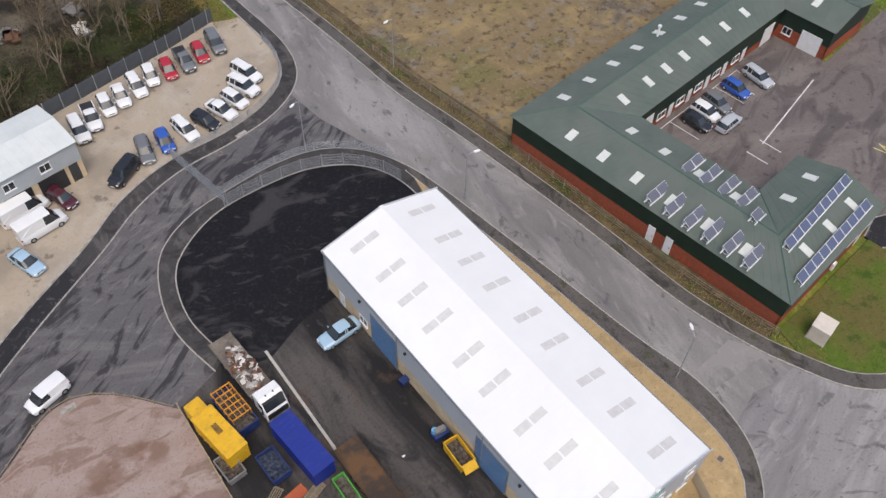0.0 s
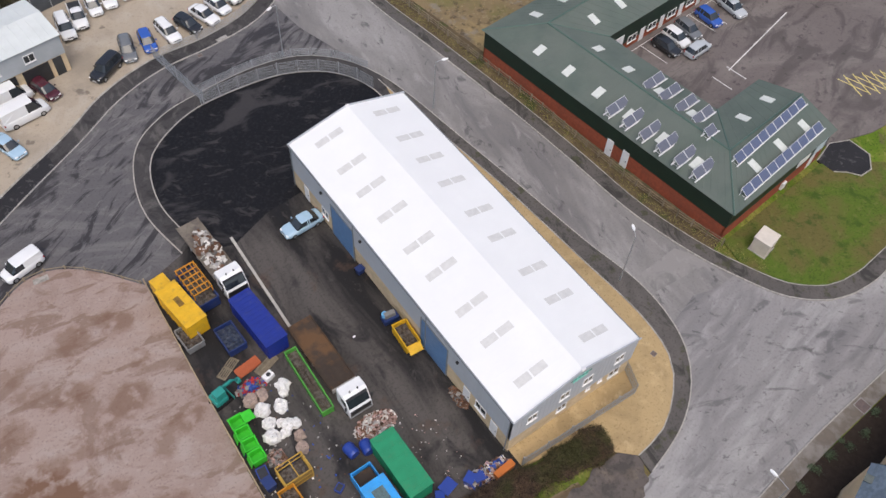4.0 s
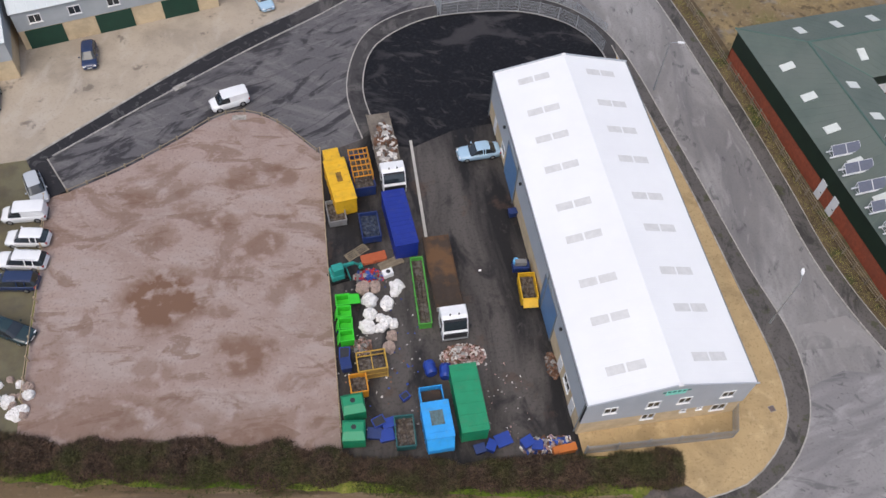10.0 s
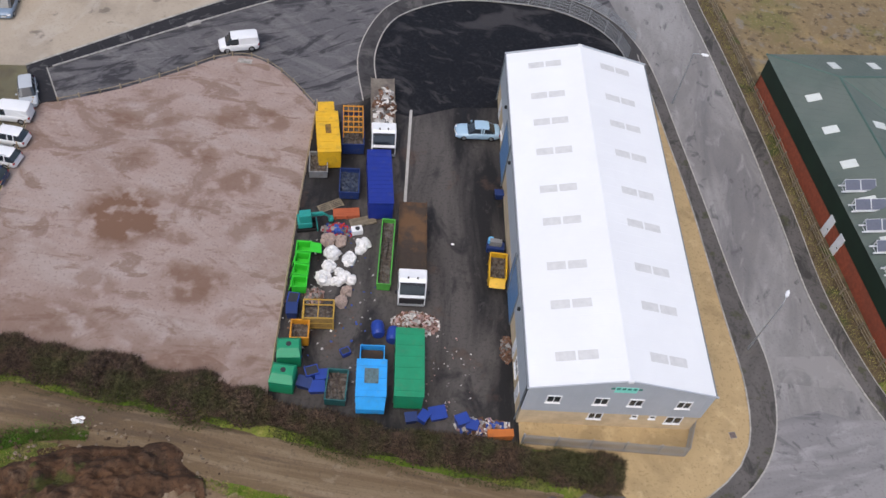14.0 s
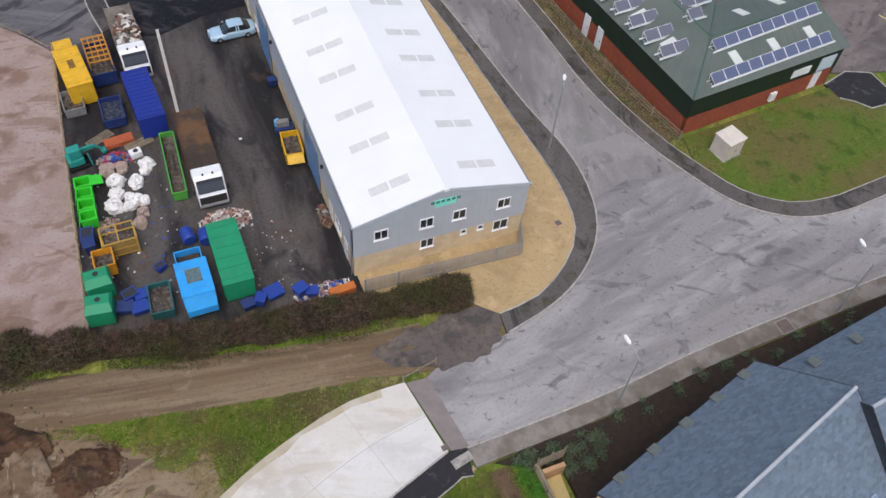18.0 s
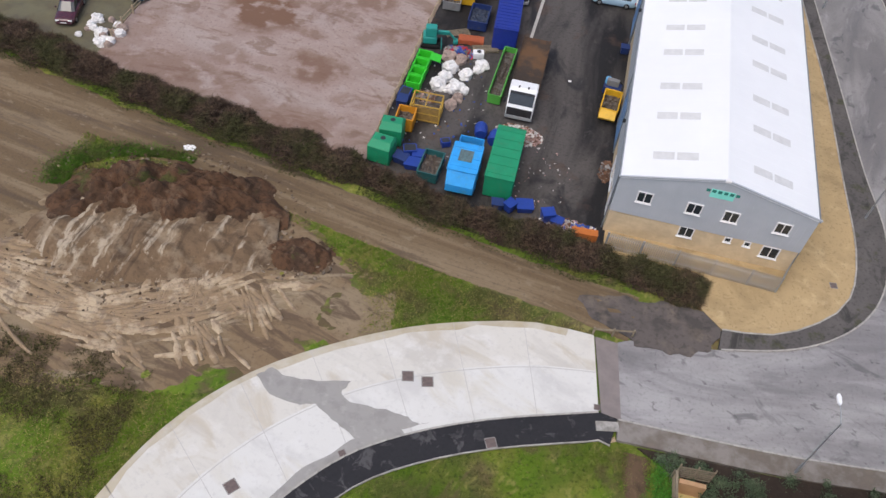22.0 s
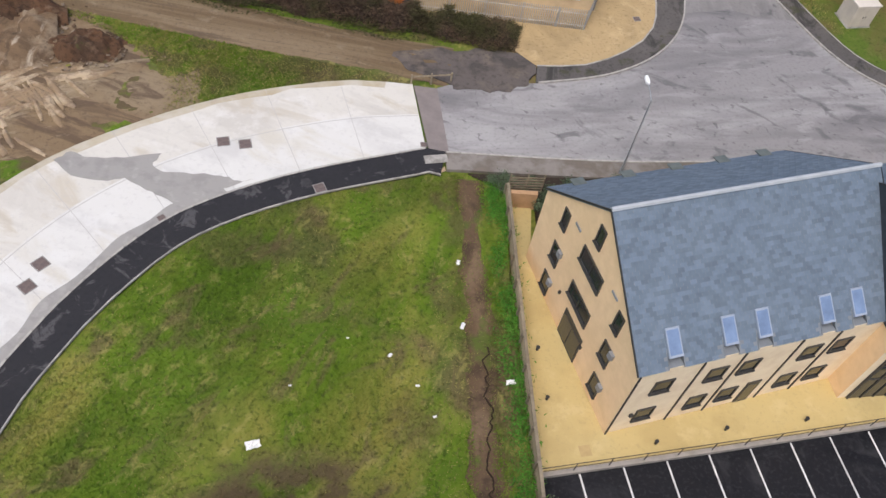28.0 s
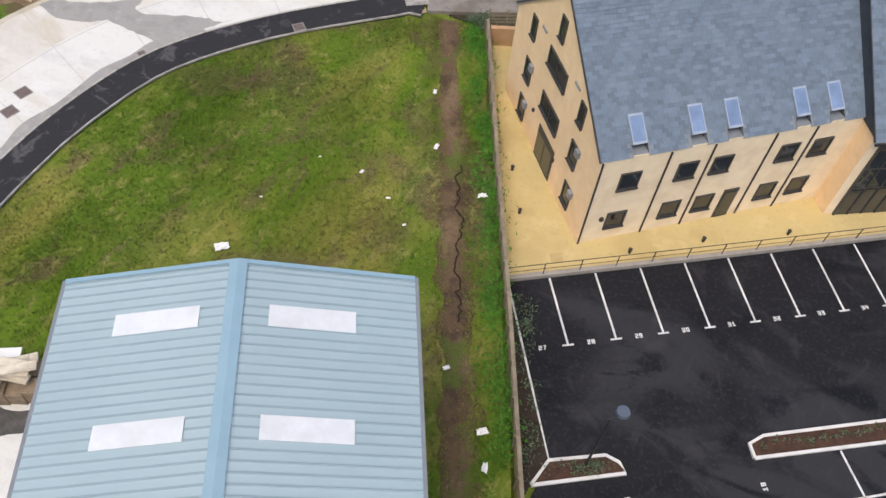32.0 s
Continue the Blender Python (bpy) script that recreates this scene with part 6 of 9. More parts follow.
flat("shed_yard", [(-24, -45.6), (-10.2, -45.2), (-10.2, -80), (-24, -80)], 0.03, CONCRETE, "pale stained concrete yard beside the shed", "yard")
flat("dirty_patch", [(p[0] + 0.3 * noise.noise(Vector((p[0], p[1], 0))), p[1] + 0.3 * noise.noise(Vector((p[1], p[0], 4)))) for p in smooth_line([(-17.5, -45.9), (-13.8, -45.7), (-11.2, -46.2), (-13.5, -47.0), (-16.0, -47.3)], 0.3, True)], 0.034, mat("black_grime", (0.10, 0.095, 0.09), (0.05, 0.048, 0.046), 1.5, 0.8), "black grime on the concrete", "stain", 0.003)

# ---- the sales lot's buildings ----
def shop(name, label, m, w, d, h, hr, doors):
    t = thing(name, label, "commercial building", m)
    part("brick_base", B().box(0, w, 0, 0.25, -0.1, 2.6).box(0, 0.25, 0.25, d, -0.1, 2.6).box(w - 0.25, w, 0.25, d, -0.1, 2.6).box(0.25, w - 0.25, d - 0.25, d, -0.1, 2.6), BRICK_BUFF, t, "buff block base")
    part("cladding", B().box(-0.05, w + 0.05, -0.06, 0.2, 2.6, h).box(-0.05, 0.2, 0.2, d, 2.6, h).box(w - 0.2, w + 0.05, 0.2, d, 2.6, h).box(0.2, w - 0.2, d - 0.2, d, 2.6, h), mat("shop_cladding", (0.42, 0.45, 0.47), (0.37, 0.4, 0.42), 0.6, 0.5), t, "grey metal cladding")
    rm = mat("shop_roof", (0.62, 0.66, 0.66), (0.56, 0.6, 0.6), 0.5, 0.5)
    sheet_roof(t, (-0.2, -0.3, h), (w + 0.2, -0.3, h), (w + 0.2, d / 2, hr), (-0.2, d / 2, hr), rm, 1.0, 0.03)
    sheet_roof(t, (w + 0.2, d + 0.3, h), (-0.2, d + 0.3, h), (-0.2, d / 2, hr), (w + 0.2, d / 2, hr), rm, 1.0, 0.03)
    for x in (0.0, w - 0.06):
        part("gable_panel", B().add([(x, 0, h - 0.02), (x, d, h - 0.02), (x, d / 2, hr - 0.05), (x + 0.06, 0, h - 0.02), (x + 0.06, d, h - 0.02), (x + 0.06, d / 2, hr - 0.05)], [(2, 1, 0), (3, 4, 5)]), MATS["shop_cladding"], t)
    for x, dw, dm in doors:
        o = part("roller_door", B().box(x, x + dw, -0.09, -0.005, 0.03, 2.5), dm, t, "wide panel of a door or shaded opening")
    n = int(w / 4.2)
    for i in range(n):
        window_unit(t, pose(2.2 + i * 4.2, -0.09, 3.5), 1.2, 0.95)
    return t


DGREEN = mat("dark_green_door", (0.01, 0.055, 0.035), (0.008, 0.045, 0.03), 1, 0.5)
# the showroom's DARK panels stand in for the shade inside its openings
shop("showroom", "grey-clad car showroom with dark openings", pose(-27.8, 66.0, 0.05, 0, 0, 8), 14.6, 8.0, 5.3, 6.1, [(1.2, 3.0, DARK), (5.2, 3.2, DARK), (9.2, 3.2, DARK), (12.9, 1.1, GLASS)])
shop("trade_units", "row of trade units with dark green roller doors", pose(-50.2, 53.5, 0.05, 0, 0, 13.5), 22.0, 10, 5.2, 6.4, [(0.6, 4.0, DGREEN), (8.2, 4.0, DGREEN), (15.6, 4.0, DGREEN)])
shop("trade_unit", "grey-clad trade unit end bay", pose(-61, 47.4, 0.05, 0, 0, 9), 10.8, 10, 5.2, 6.4, [(1.5, 3.0, DGREEN)])
lw = thing("lot_wall", "dark grey panel fence behind the parked cars", "fence")
wl = [(-13.4, 80.3), (-4.1, 82.2), (4.6, 84.0), (12.4, 86.2)]
for a, c in zip(wl, wl[1:]):
    pp = resample([a, c], 2.4) + [c]
    for p, q in zip(pp, pp[1:]):
        ln = math.hypot(q[0] - p[0], q[1] - p[1])
        if ln > 0.3:
            part("panel", B().box(0, ln - 0.02, -0.03, 0.03, 0.05, 2.2), mat("slate_grey_panel", (0.10, 0.11, 0.125), (0.08, 0.09, 0.1), 0.8, 0.6), lw).matrix_basis = pose(p[0], p[1], 0, 0, 0, math.degrees(math.atan2(q[1] - p[1], q[0] - p[0])))
            part("post", B().box(-0.05, 0.05, -0.08, 0.08, 0, 2.3), GALV, lw).matrix_basis = pose(p[0], p[1], 0)

# ---- street furniture and fences ----
def street_lamp(x, y, h, ang, reach=1.0, z=0.1, label="tall grey street lamp with a white lantern"):
    t = thing("street_lamp", label, "street lamp", pose(x, y, z, 0, 0, ang), "street lamps along the roads")
    part("column", B().cyl(0, 0, 0, 1.2, 0.09, 0.09, 10).cyl(0, 0, 1.2, h, 0.06, 0.04, 10), GALV, t)
    part("arm", B().tube((0, 0, h - 0.05), (reach * 0.5, 0, h + 0.12), 0.035).tube((reach * 0.5, 0, h + 0.12), (reach, 0, h + 0.15), 0.03), GALV, t)
    ln = part("lantern", B().loft([[(reach + x0, s * w, h + 0.15 + zz) for s, zz in ((-1, 0), (-0.7, 0.09), (0.7, 0.09), (1, 0), (0.7, -0.05), (-0.7, -0.05))] for x0, w in ((-0.15, 0.05), (0.05, 0.15), (0.4, 0.16), (0.6, 0.08))]), LAMP_WHITE, t, "white lantern", smooth=False, fix=True)
    part("lens", B().box(reach, reach + 0.4, -0.1, 0.1, h + 0.05, h + 0.098), LAMP_WHITE, ln)
    return t


for x, y, h, ang, reach in ((9.0, 56.4, 7.6, -160, 0.9), (19.4, 38.8, 6.9, -15, 0.9), (20.9, 7.9, 7.2, 60, 0.8), (14.2, -16.9, 6.4, 92, 1.3), (26.7, 62.9, 7.5, 190, 0.9), (35.0, -15.6, 6.3, 80, 1.6), (16.4, 92, 7.5, 0, 1.0)):
    street_lamp(x, y, h, ang, reach)
cl = thing("car_park_lamp", "thin black car park lamp with a round head", "lamp post", pose(10.6, -46.9, FL + 0.1))
part("column", B().cyl(0, 0, 0, 4.6, 0.06, 0.05), DARK, cl)
part("head", B().cyl(0.55, 0.35, 4.5, 4.62, 0.3, 0.26, 18), mat("grey_lamp_head", (0.09, 0.11, 0.15), None, 2, 0.4), cl)
part("bracket", B().tube((0, 0, 4.55), (0.5, 0.32, 4.55), 0.03), DARK, cl)

kb = thing("utility_kiosk", "cream utility kiosk with a flat lid on the grass", "kiosk", pose(36.3, 2.5, 0, 0, 0, 12))
CREAM_GRP = mat("cream_grp", (0.60, 0.54, 0.46), (0.52, 0.465, 0.40), 1, 0.6)
part("plinth", B().box(-1.12, 1.12, -1.02, 1.02, -0.1, 0.12, 0.02), KERB, kb, "concrete plinth")
part("body", B().box(-1.03, 1.03, -0.93, 0.93, 0.12, 2.02, 0.04), CREAM_GRP, kb)
part("lid", B().box(-1.1, 1.1, -1.0, 1.0, 2.02, 2.14, 0.045), mat("cream_lid", (0.66, 0.61, 0.54), (0.58, 0.53, 0.47), 1, 0.6), kb)
for x0, x1 in ((-0.92, -0.01), (0.01, 0.92)):
    d = part("door", B().box(x0, x1, -0.965, -0.93, 0.2, 1.92, 0.01), CREAM_GRP, kb)
    part("handle", B().box(x1 - 0.12 if x0 < 0 else x0 + 0.08, x1 - 0.08 if x0 < 0 else x0 + 0.12, -0.99, -0.965, 0.95, 1.15), DARK, d, "black handle")

# green verge beside the workshop block, with its little path
VERGE = ground_mat("mown_grass", (0.085, 0.13, 0.02), [
    ((0.13, 0.105, 0.04), 0.85, 0.13, 0.46, 0.58, 0, 1, 1, 0.5),
    ((0.035, 0.075, 0.012), 0.7, 0.5, 0.54, 0.64),
    ((0.15, 0.15, 0.05), 0.5, 1.5, 0.56, 0.66),
    ((0.03, 0.05, 0.01), 0.5, 4, 0.54, 0.68)], 0.95, 0.7, 14)
GE_LINE = [p for p in offset(MAIN_E, 1.8) if p[1] < 3.5 and p[0] < 62]
flat("verge_green", GE_LINE + [(62, -2), (58, 3), (53.0, 6.0), (51.8, 6.9), (33.6, 5.3)], 0.06, VERGE, "bright green grass verge by the workshop", "grass", 0.2)
flat("verge_path", [(51.6, 7.4), (55.0, 8.4), (57.5, 7.4), (57.6, 4.6), (55.8, 3.0), (54.0, 3.0), (53.0, 4.3), (51.8, 5.2)], 0.085, FOOTWAY, "small asphalt path at the workshop entrance", "pavement", 0.2)
vp = B()
ribbon(vp, [(51.8, 5.2), (53.0, 4.3), (54.0, 3.0), (55.8, 3.0), (57.6, 4.6), (57.5, 7.4), (55.0, 8.4), (51.6, 7.4)], -0.07, 0.07, 0.0, 0.13)
solo("verge_path_edging", vp, KERB, "pale concrete edging round the small path", "kerb", "structure")
b = B()
for i in range(6):
    b.add([(65.0 + i * 1.2, 15.2 - i * 0.5, 0.06), (65.15 + i * 1.2, 15.2 - i * 0.5, 0.06), (66.4 + i * 1.2, 11.4 - i * 0.5, 0.06), (66.25 + i * 1.2, 11.4 - i * 0.5, 0.06)], [(3, 2, 1, 0)])
    b.add([(66.25 + i * 1.2, 15.2 - i * 0.5, 0.062), (66.4 + i * 1.2, 15.2 - i * 0.5, 0.062), (65.15 + i * 1.2, 11.4 - i * 0.5, 0.062), (65.0 + i * 1.2, 11.4 - i * 0.5, 0.062)], [(3, 2, 1, 0)])
solo("hatched_marking", b, YELLOW_PAINT, "yellow cross-hatched marking on asphalt", "road marking", "structure")


def rail_fence(name, label, line, h, rails, step, material, z=0.0, post=0.06, rr=0.04, flatrail=True):
    t = thing(name, label, "fence")
    pts = resample(line, step)
    pm_ = B().box(-post, post, -post, post, -0.15, h + 0.08).mesh("post", material)
    for i, p in enumerate(pts):
        o = new("post", pm_)
        o.parent = t
        o.matrix_basis = pose(p[0], p[1], z, RND.uniform(-1.5, 1.5), RND.uniform(-1.5, 1.5), 0)
        if i:
            a = pts[i - 1]
            for k in rails:
                part("rail", B().tube((*a, z + k), (*p, z + k), rr, n=4), material, t)
    return t


rail_fence("post_and_rail_fence", "weathered three-rail timber fence along the road", smooth_line([(24.6, 92), (26.1, 78.2), (26.7, 64.9), (28.5, 48.5), (29.1, 41.9), (29.9, 33.5), (30.6, 21.3), (31.6, 12), (33.1, 4.7)], 2.0), 1.1, (0.35, 0.7, 1.05), 1.9, TIMBER)
rail_fence("pad_fence", "low weathered timber rail round the hardcore pad", PAD_LINE, 0.55, (0.45,), 2.0, TIMBER, post=0.07, rr=0.06)
rail_fence("pad_fence", "timber post and rail fence between pad and yard", [(-18.8, 33.9), (-19.2, 21.5), (-19.6, 2.6)], 1.1, (0.4, 0.75, 1.05), 2.2, TIMBER_NEW)
rail_fence("pad_fence", "pale post and rail fence on the far side of the pad", [(-46.0, 31.5), (-45.6, 22.5), (-45.8, 9)], 0.9, (0.4, 0.8), 2.0, TIMBER_NEW)
rail_fence("track_barrier", "short timber barrier where the track ends", [(0.4, -10.0), (3.2, -9.4)], 0.7, (0.6,), 1.4, TIMBER, rr=0.08)

# weldmesh fences and the gate
MESHF = mat("galvanised_mesh", (0.40, 0.43, 0.46), (0.34, 0.37, 0.4), 3, 0.5, metal=0.3)


def mesh_panel(a, c, h, parent, z=0.1, pitch=0.11):
    b = B()
    ln = math.hypot(c[0] - a[0], c[1] - a[1])
    n = max(2, int(ln / pitch))
    for i in range(n + 1):
        t = i / n
        x, y = a[0] + (c[0] - a[0]) * t, a[1] + (c[1] - a[1]) * t
        b.add([(x - 0.012, y, z + 0.05), (x + 0.012, y, z + 0.05), (x + 0.012, y, z + h), (x - 0.012, y, z + h)], [(0, 1, 2, 3)])
    for k in range(5):
        zz = z + 0.1 + (h - 0.15) * k / 4
        b.tube((*a, zz), (*c, zz), 0.018, n=4)
    return part("mesh_panel", b, MESHF, parent)


def mesh_fence(name, label, line, h, step=2.5, z=0.1):
    t = thing(name, label, "fence")
    pts = resample(line, step)
    for p, q in zip(pts, pts[1:]):
        mesh_panel(p, q, h, t, z)
        part("post", B().box(-0.035, 0.035, -0.035, 0.035, 0, h + 0.1), GALV, t).matrix_basis = pose(p[0], p[1], z)
    return t


mesh_fence("mesh_fence", "grey weldmesh fence round the black apron", [p for p in LOOP_IN if p[0] > -3.2 and p[1] > 43], 1.8)
mesh_fence("mesh_fence", "grey weldmesh fence on the footway edge", [p for p in LOOP_OUT if p[0] > -2.7 and p[1] > 46 and p[0] < 18], 1.2)
mesh_fence("mesh_fence", "grey weldmesh fence along the sales lot", [p for p in LOT_EDGE if p[0] > -5 and p[1] < 80], 1.1)
gt = thing("mesh_gate", "long grey weldmesh gate across the estate road", "gate")
for k in range(4):
    a, c = Vector((-4.3, 64.6)).lerp(Vector((-2.8, 54.4)), k / 4), Vector((-4.3, 64.6)).lerp(Vector((-2.8, 54.4)), (k + 1) / 4)
    mesh_panel(a, c, 1.9, gt, 0.05)
    part("gate_post", B().box(-0.05, 0.05, -0.05, 0.05, 0, 2.05), GALV, gt).matrix_basis = pose(a.x, a.y, 0.02)
part("gate_post", B().box(-0.08, 0.08, -0.08, 0.08, 0, 2.2), GALV, gt).matrix_basis = pose(-2.75, 54.1, 0.02)

# covers and drains
COV = B().box(-0.34, 0.34, -0.34, 0.34, 0, 0.012).mesh("manhole_cover", IRON)
CFR = B().box(-0.40, 0.40, 0.345, 0.40, 0, 0.014).box(-0.40, 0.40, -0.40, -0.345, 0, 0.014).box(-0.40, -0.345, -0.345, 0.345, 0, 0.014).box(0.345, 0.40, -0.345, 0.345, 0, 0.014).mesh("cover_frame", mat("cover_surround", (0.28, 0.27, 0.26), (0.22, 0.21, 0.2), 4, 0.8))
for x, y, z, a, s in ((-11.15, -16.95, 0.02, 15, 1), (-9.8, -17.0, 0.02, 15, 1), (-19.2, -27.1, 0.02, 50, 1), (-19.45, -28.6, 0.02, 50, 1), (17.75, -0.3, 0.08, 10, 0.7), (30.1, -15.4, 0.10, 3, 1.6), (-4.9, -20.2, 0.10, 25, 0.9), (1.36, -15.75, 0.02, 5, 0.55), (-13.6, -23.35, 0.02, 40, 0.6),
                      (0.5, 62.0, 0.11, 0, 0.8)):
    t = thing("manhole", "square rusty iron manhole cover in a frame", "manhole cover", pose(x, y, z + 0.001, 0, 0, a) @ Matrix.Diagonal((s, s, 1, 1)), "iron covers in the roads")
    for nm, me in (("cover", COV), ("frame", CFR)):
        new(nm, me).parent = t
PL = B().box(-0.75, 0.75, -0.35, 0.35, 0, 0.014).mesh("plate", KERB)
for x, y, z, a in ((2.15, -17.0, 0.10, 12), (-33.3, 45.6, 0.11, 32), (-27.0, 40.2, 0.06, -5), (4.2, 63.4, 0.11, 8)):
    o = new("concrete_plate", PL)
    o.matrix_world = pose(x, y, z + 0.001, 0, 0, a)
    tagged(o, "pale concrete slab set in the footway", "slab")
CONC_LANE = ground_mat("weathered_concrete", (0.585, 0.568, 0.52), [
    ((0.48, 0.46, 0.42), 0.7, 0.25, 0.5, 0.62, 25, 0.5, 1.3, 0.6),
    ((0.645, 0.635, 0.605), 0.7, 0.5, 0.53, 0.64),
    ((0.43, 0.37, 0.27), 0.5, 0.35, 0.57, 0.68, 30, 0.6, 1.2, 0.8),
    ((0.45, 0.44, 0.42), 0.4, 4, 0.55, 0.7)], 0.8, 0.15, 25)
lane = [(a[0] * 0.52 + c[0] * 0.48, a[1] * 0.52 + c[1] * 0.48) for a, c in zip(resample(CONC_OUT, sum(math.dist(p, q) for p, q in zip(CONC_OUT, CONC_OUT[1:])) / 60), resample(CONC_IN, sum(math.dist(p, q) for p, q in zip(CONC_IN, CONC_IN[1:])) / 60))]
flat("lane_outer", [p for p in CONC_OUT if p[1] > -66] + lane[::-1], 0.0215, CONC_LANE, "browner outer lane of the concrete road", "road", 0.1)
grime = [p for p in CONC_OUT if -60 < p[1] and p[0] < 0.2]
flat("edge_grime", grime + [(p[0] + 0.5 * noise.noise(Vector((p[0] * 0.8, p[1] * 0.8, 5))), p[1] + 0.5 * noise.noise(Vector((p[0] * 0.8, p[1] * 0.8, 8)))) for p in offset(grime, 0.55)][::-1], 0.0235, mat("tan_edge_grime", (0.45, 0.40, 0.30), (0.50, 0.47, 0.40), 0.6, 0.85, c3=(0.36, 0.30, 0.2), scale3=0.5), "tan soil washed onto the concrete edge", "stain", 0.002)
# damp stains and joints of the concrete road
def stain(name, pts, z, material, label, cat="stain"):
    return flat(name, smooth_line(pts, 0.5, True), z, material, label, cat, 0.003)


rs = random.Random(3)
def ragged(pts, amp, n=5):
    out = []
    for i, p in enumerate(pts):
        q = pts[(i + 1) % len(pts)]
        for k in range(n):
            t = k / n
            out.append((p[0] + (q[0] - p[0]) * t + rs.uniform(-amp, amp), p[1] + (q[1] - p[1]) * t + rs.uniform(-amp, amp)))
    return out


stain("damp_stain", ragged([(-20.6, -19.6), (-19.8, -18.75), (-18.8, -19.2), (-16.7, -18.9), (-14.6, -18.4), (-15.0, -19.35), (-14.2, -19.9), (-11.9, -19.75), (-10.6, -19.8), (-9.8, -20.1), (-9.0, -19.9), (-10.8, -20.9), (-12.6, -22.6), (-13.6, -21.95), (-14.9, -21.3), (-16.3, -20.55), (-17.4, -20.95), (-19.3, -20.7)], 0.07, 4), 0.027, CONC_WET, "damp grey patch across the concrete")
edge = [p for p in CONC_IN if p[0] < -10]
outer = offset(edge, -0.75)
stain("damp_stain", edge[:-2] + [(p[0] + rs.uniform(-0.25, 0.25), p[1] + rs.uniform(-0.25, 0.25)) for p in outer[:-2]][::-1], 0.026, CONC_WET, "damp band along the kerb of the concrete road")
jt = thing("concrete_joints", "dark joints between the concrete slabs", "road joint", kind="structure")
mid = [((a[0] + c[0]) / 2, (a[1] + c[1]) / 2) for a, c in zip(resample(CONC_OUT, (sum(math.dist(p, q) for p, q in zip(CONC_OUT, CONC_OUT[1:])) / 60)), resample(CONC_IN, (sum(math.dist(p, q) for p, q in zip(CONC_IN, CONC_IN[1:])) / 60)))]
JM = mat("joint_line", (0.47, 0.46, 0.44), (0.43, 0.42, 0.40), 2, 0.8)
part("joint", ribbon(B(), mid, -0.03, 0.03, 0.015, 0.023), JM, jt)
co_, ci_ = resample(CONC_OUT, 5.0), resample(CONC_IN, 4.1)
for a, c in list(zip(co_, ci_))[1:]:
    part("joint", ribbon(B(), [a, c], -0.02, 0.02, 0.015, 0.0235), JM, jt)
# painted and laid lines
solo("yard_line", B().prism([(-9.33, 34.6), (-9.05, 34.6), (-9.35, 21.0), (-9.63, 21.0)], 0.03, 0.10), mat("pale_kerb_line", (0.5, 0.48, 0.45), (0.4, 0.39, 0.36), 2, 0.8), "pale flush kerb dividing the yard", "kerb", "structure")
pb = B()
ribbon(pb, [(-46.4, 36.8), (-44.1, 32.3)], -0.07, 0.07, 0.0, 0.13)
solo("road_end_kerb", pb, KERB, "pale kerb at the road end", "kerb", "structure")
flat("road_end_footway", [(-48.5, 36.9), (-46.4, 36.8), (-44.1, 32.3), (-46.0, 31.4)], 0.105, FOOTWAY, "dark asphalt footway at the road end", "pavement")

# ---- vehicles ----
CARS = {}
# per kind: length, width, height, bonnet height, belt height, and the x of bonnet end, roof start, roof end, tail (from the front, as shares)
KINDS = {
    "hatchback": (4.0, 1.72, 1.46, 0.82, 0.94, 0.23, 0.40, 0.88, 0.97),
    "saloon": (4.55, 1.78, 1.44, 0.80, 0.93, 0.26, 0.42, 0.72, 0.86),
    "estate": (4.6, 1.78, 1.48, 0.82, 0.95, 0.25, 0.40, 0.92, 0.985),
    "offroader": (4.6, 1.85, 1.80, 1.02, 1.12, 0.24, 0.36, 0.94, 0.99),
    "van": (4.2, 1.72, 1.72, 0.94, 1.04, 0.17, 0.33, 0.97, 0.995),
    "big_van": (5.4, 2.0, 2.45, 1.1, 1.3, 0.13, 0.29, 0.98, 0.995),
    "pickup": (5.1, 1.8, 1.72, 1.0, 1.08, 0.24, 0.36, 0.56, 0.62),
}


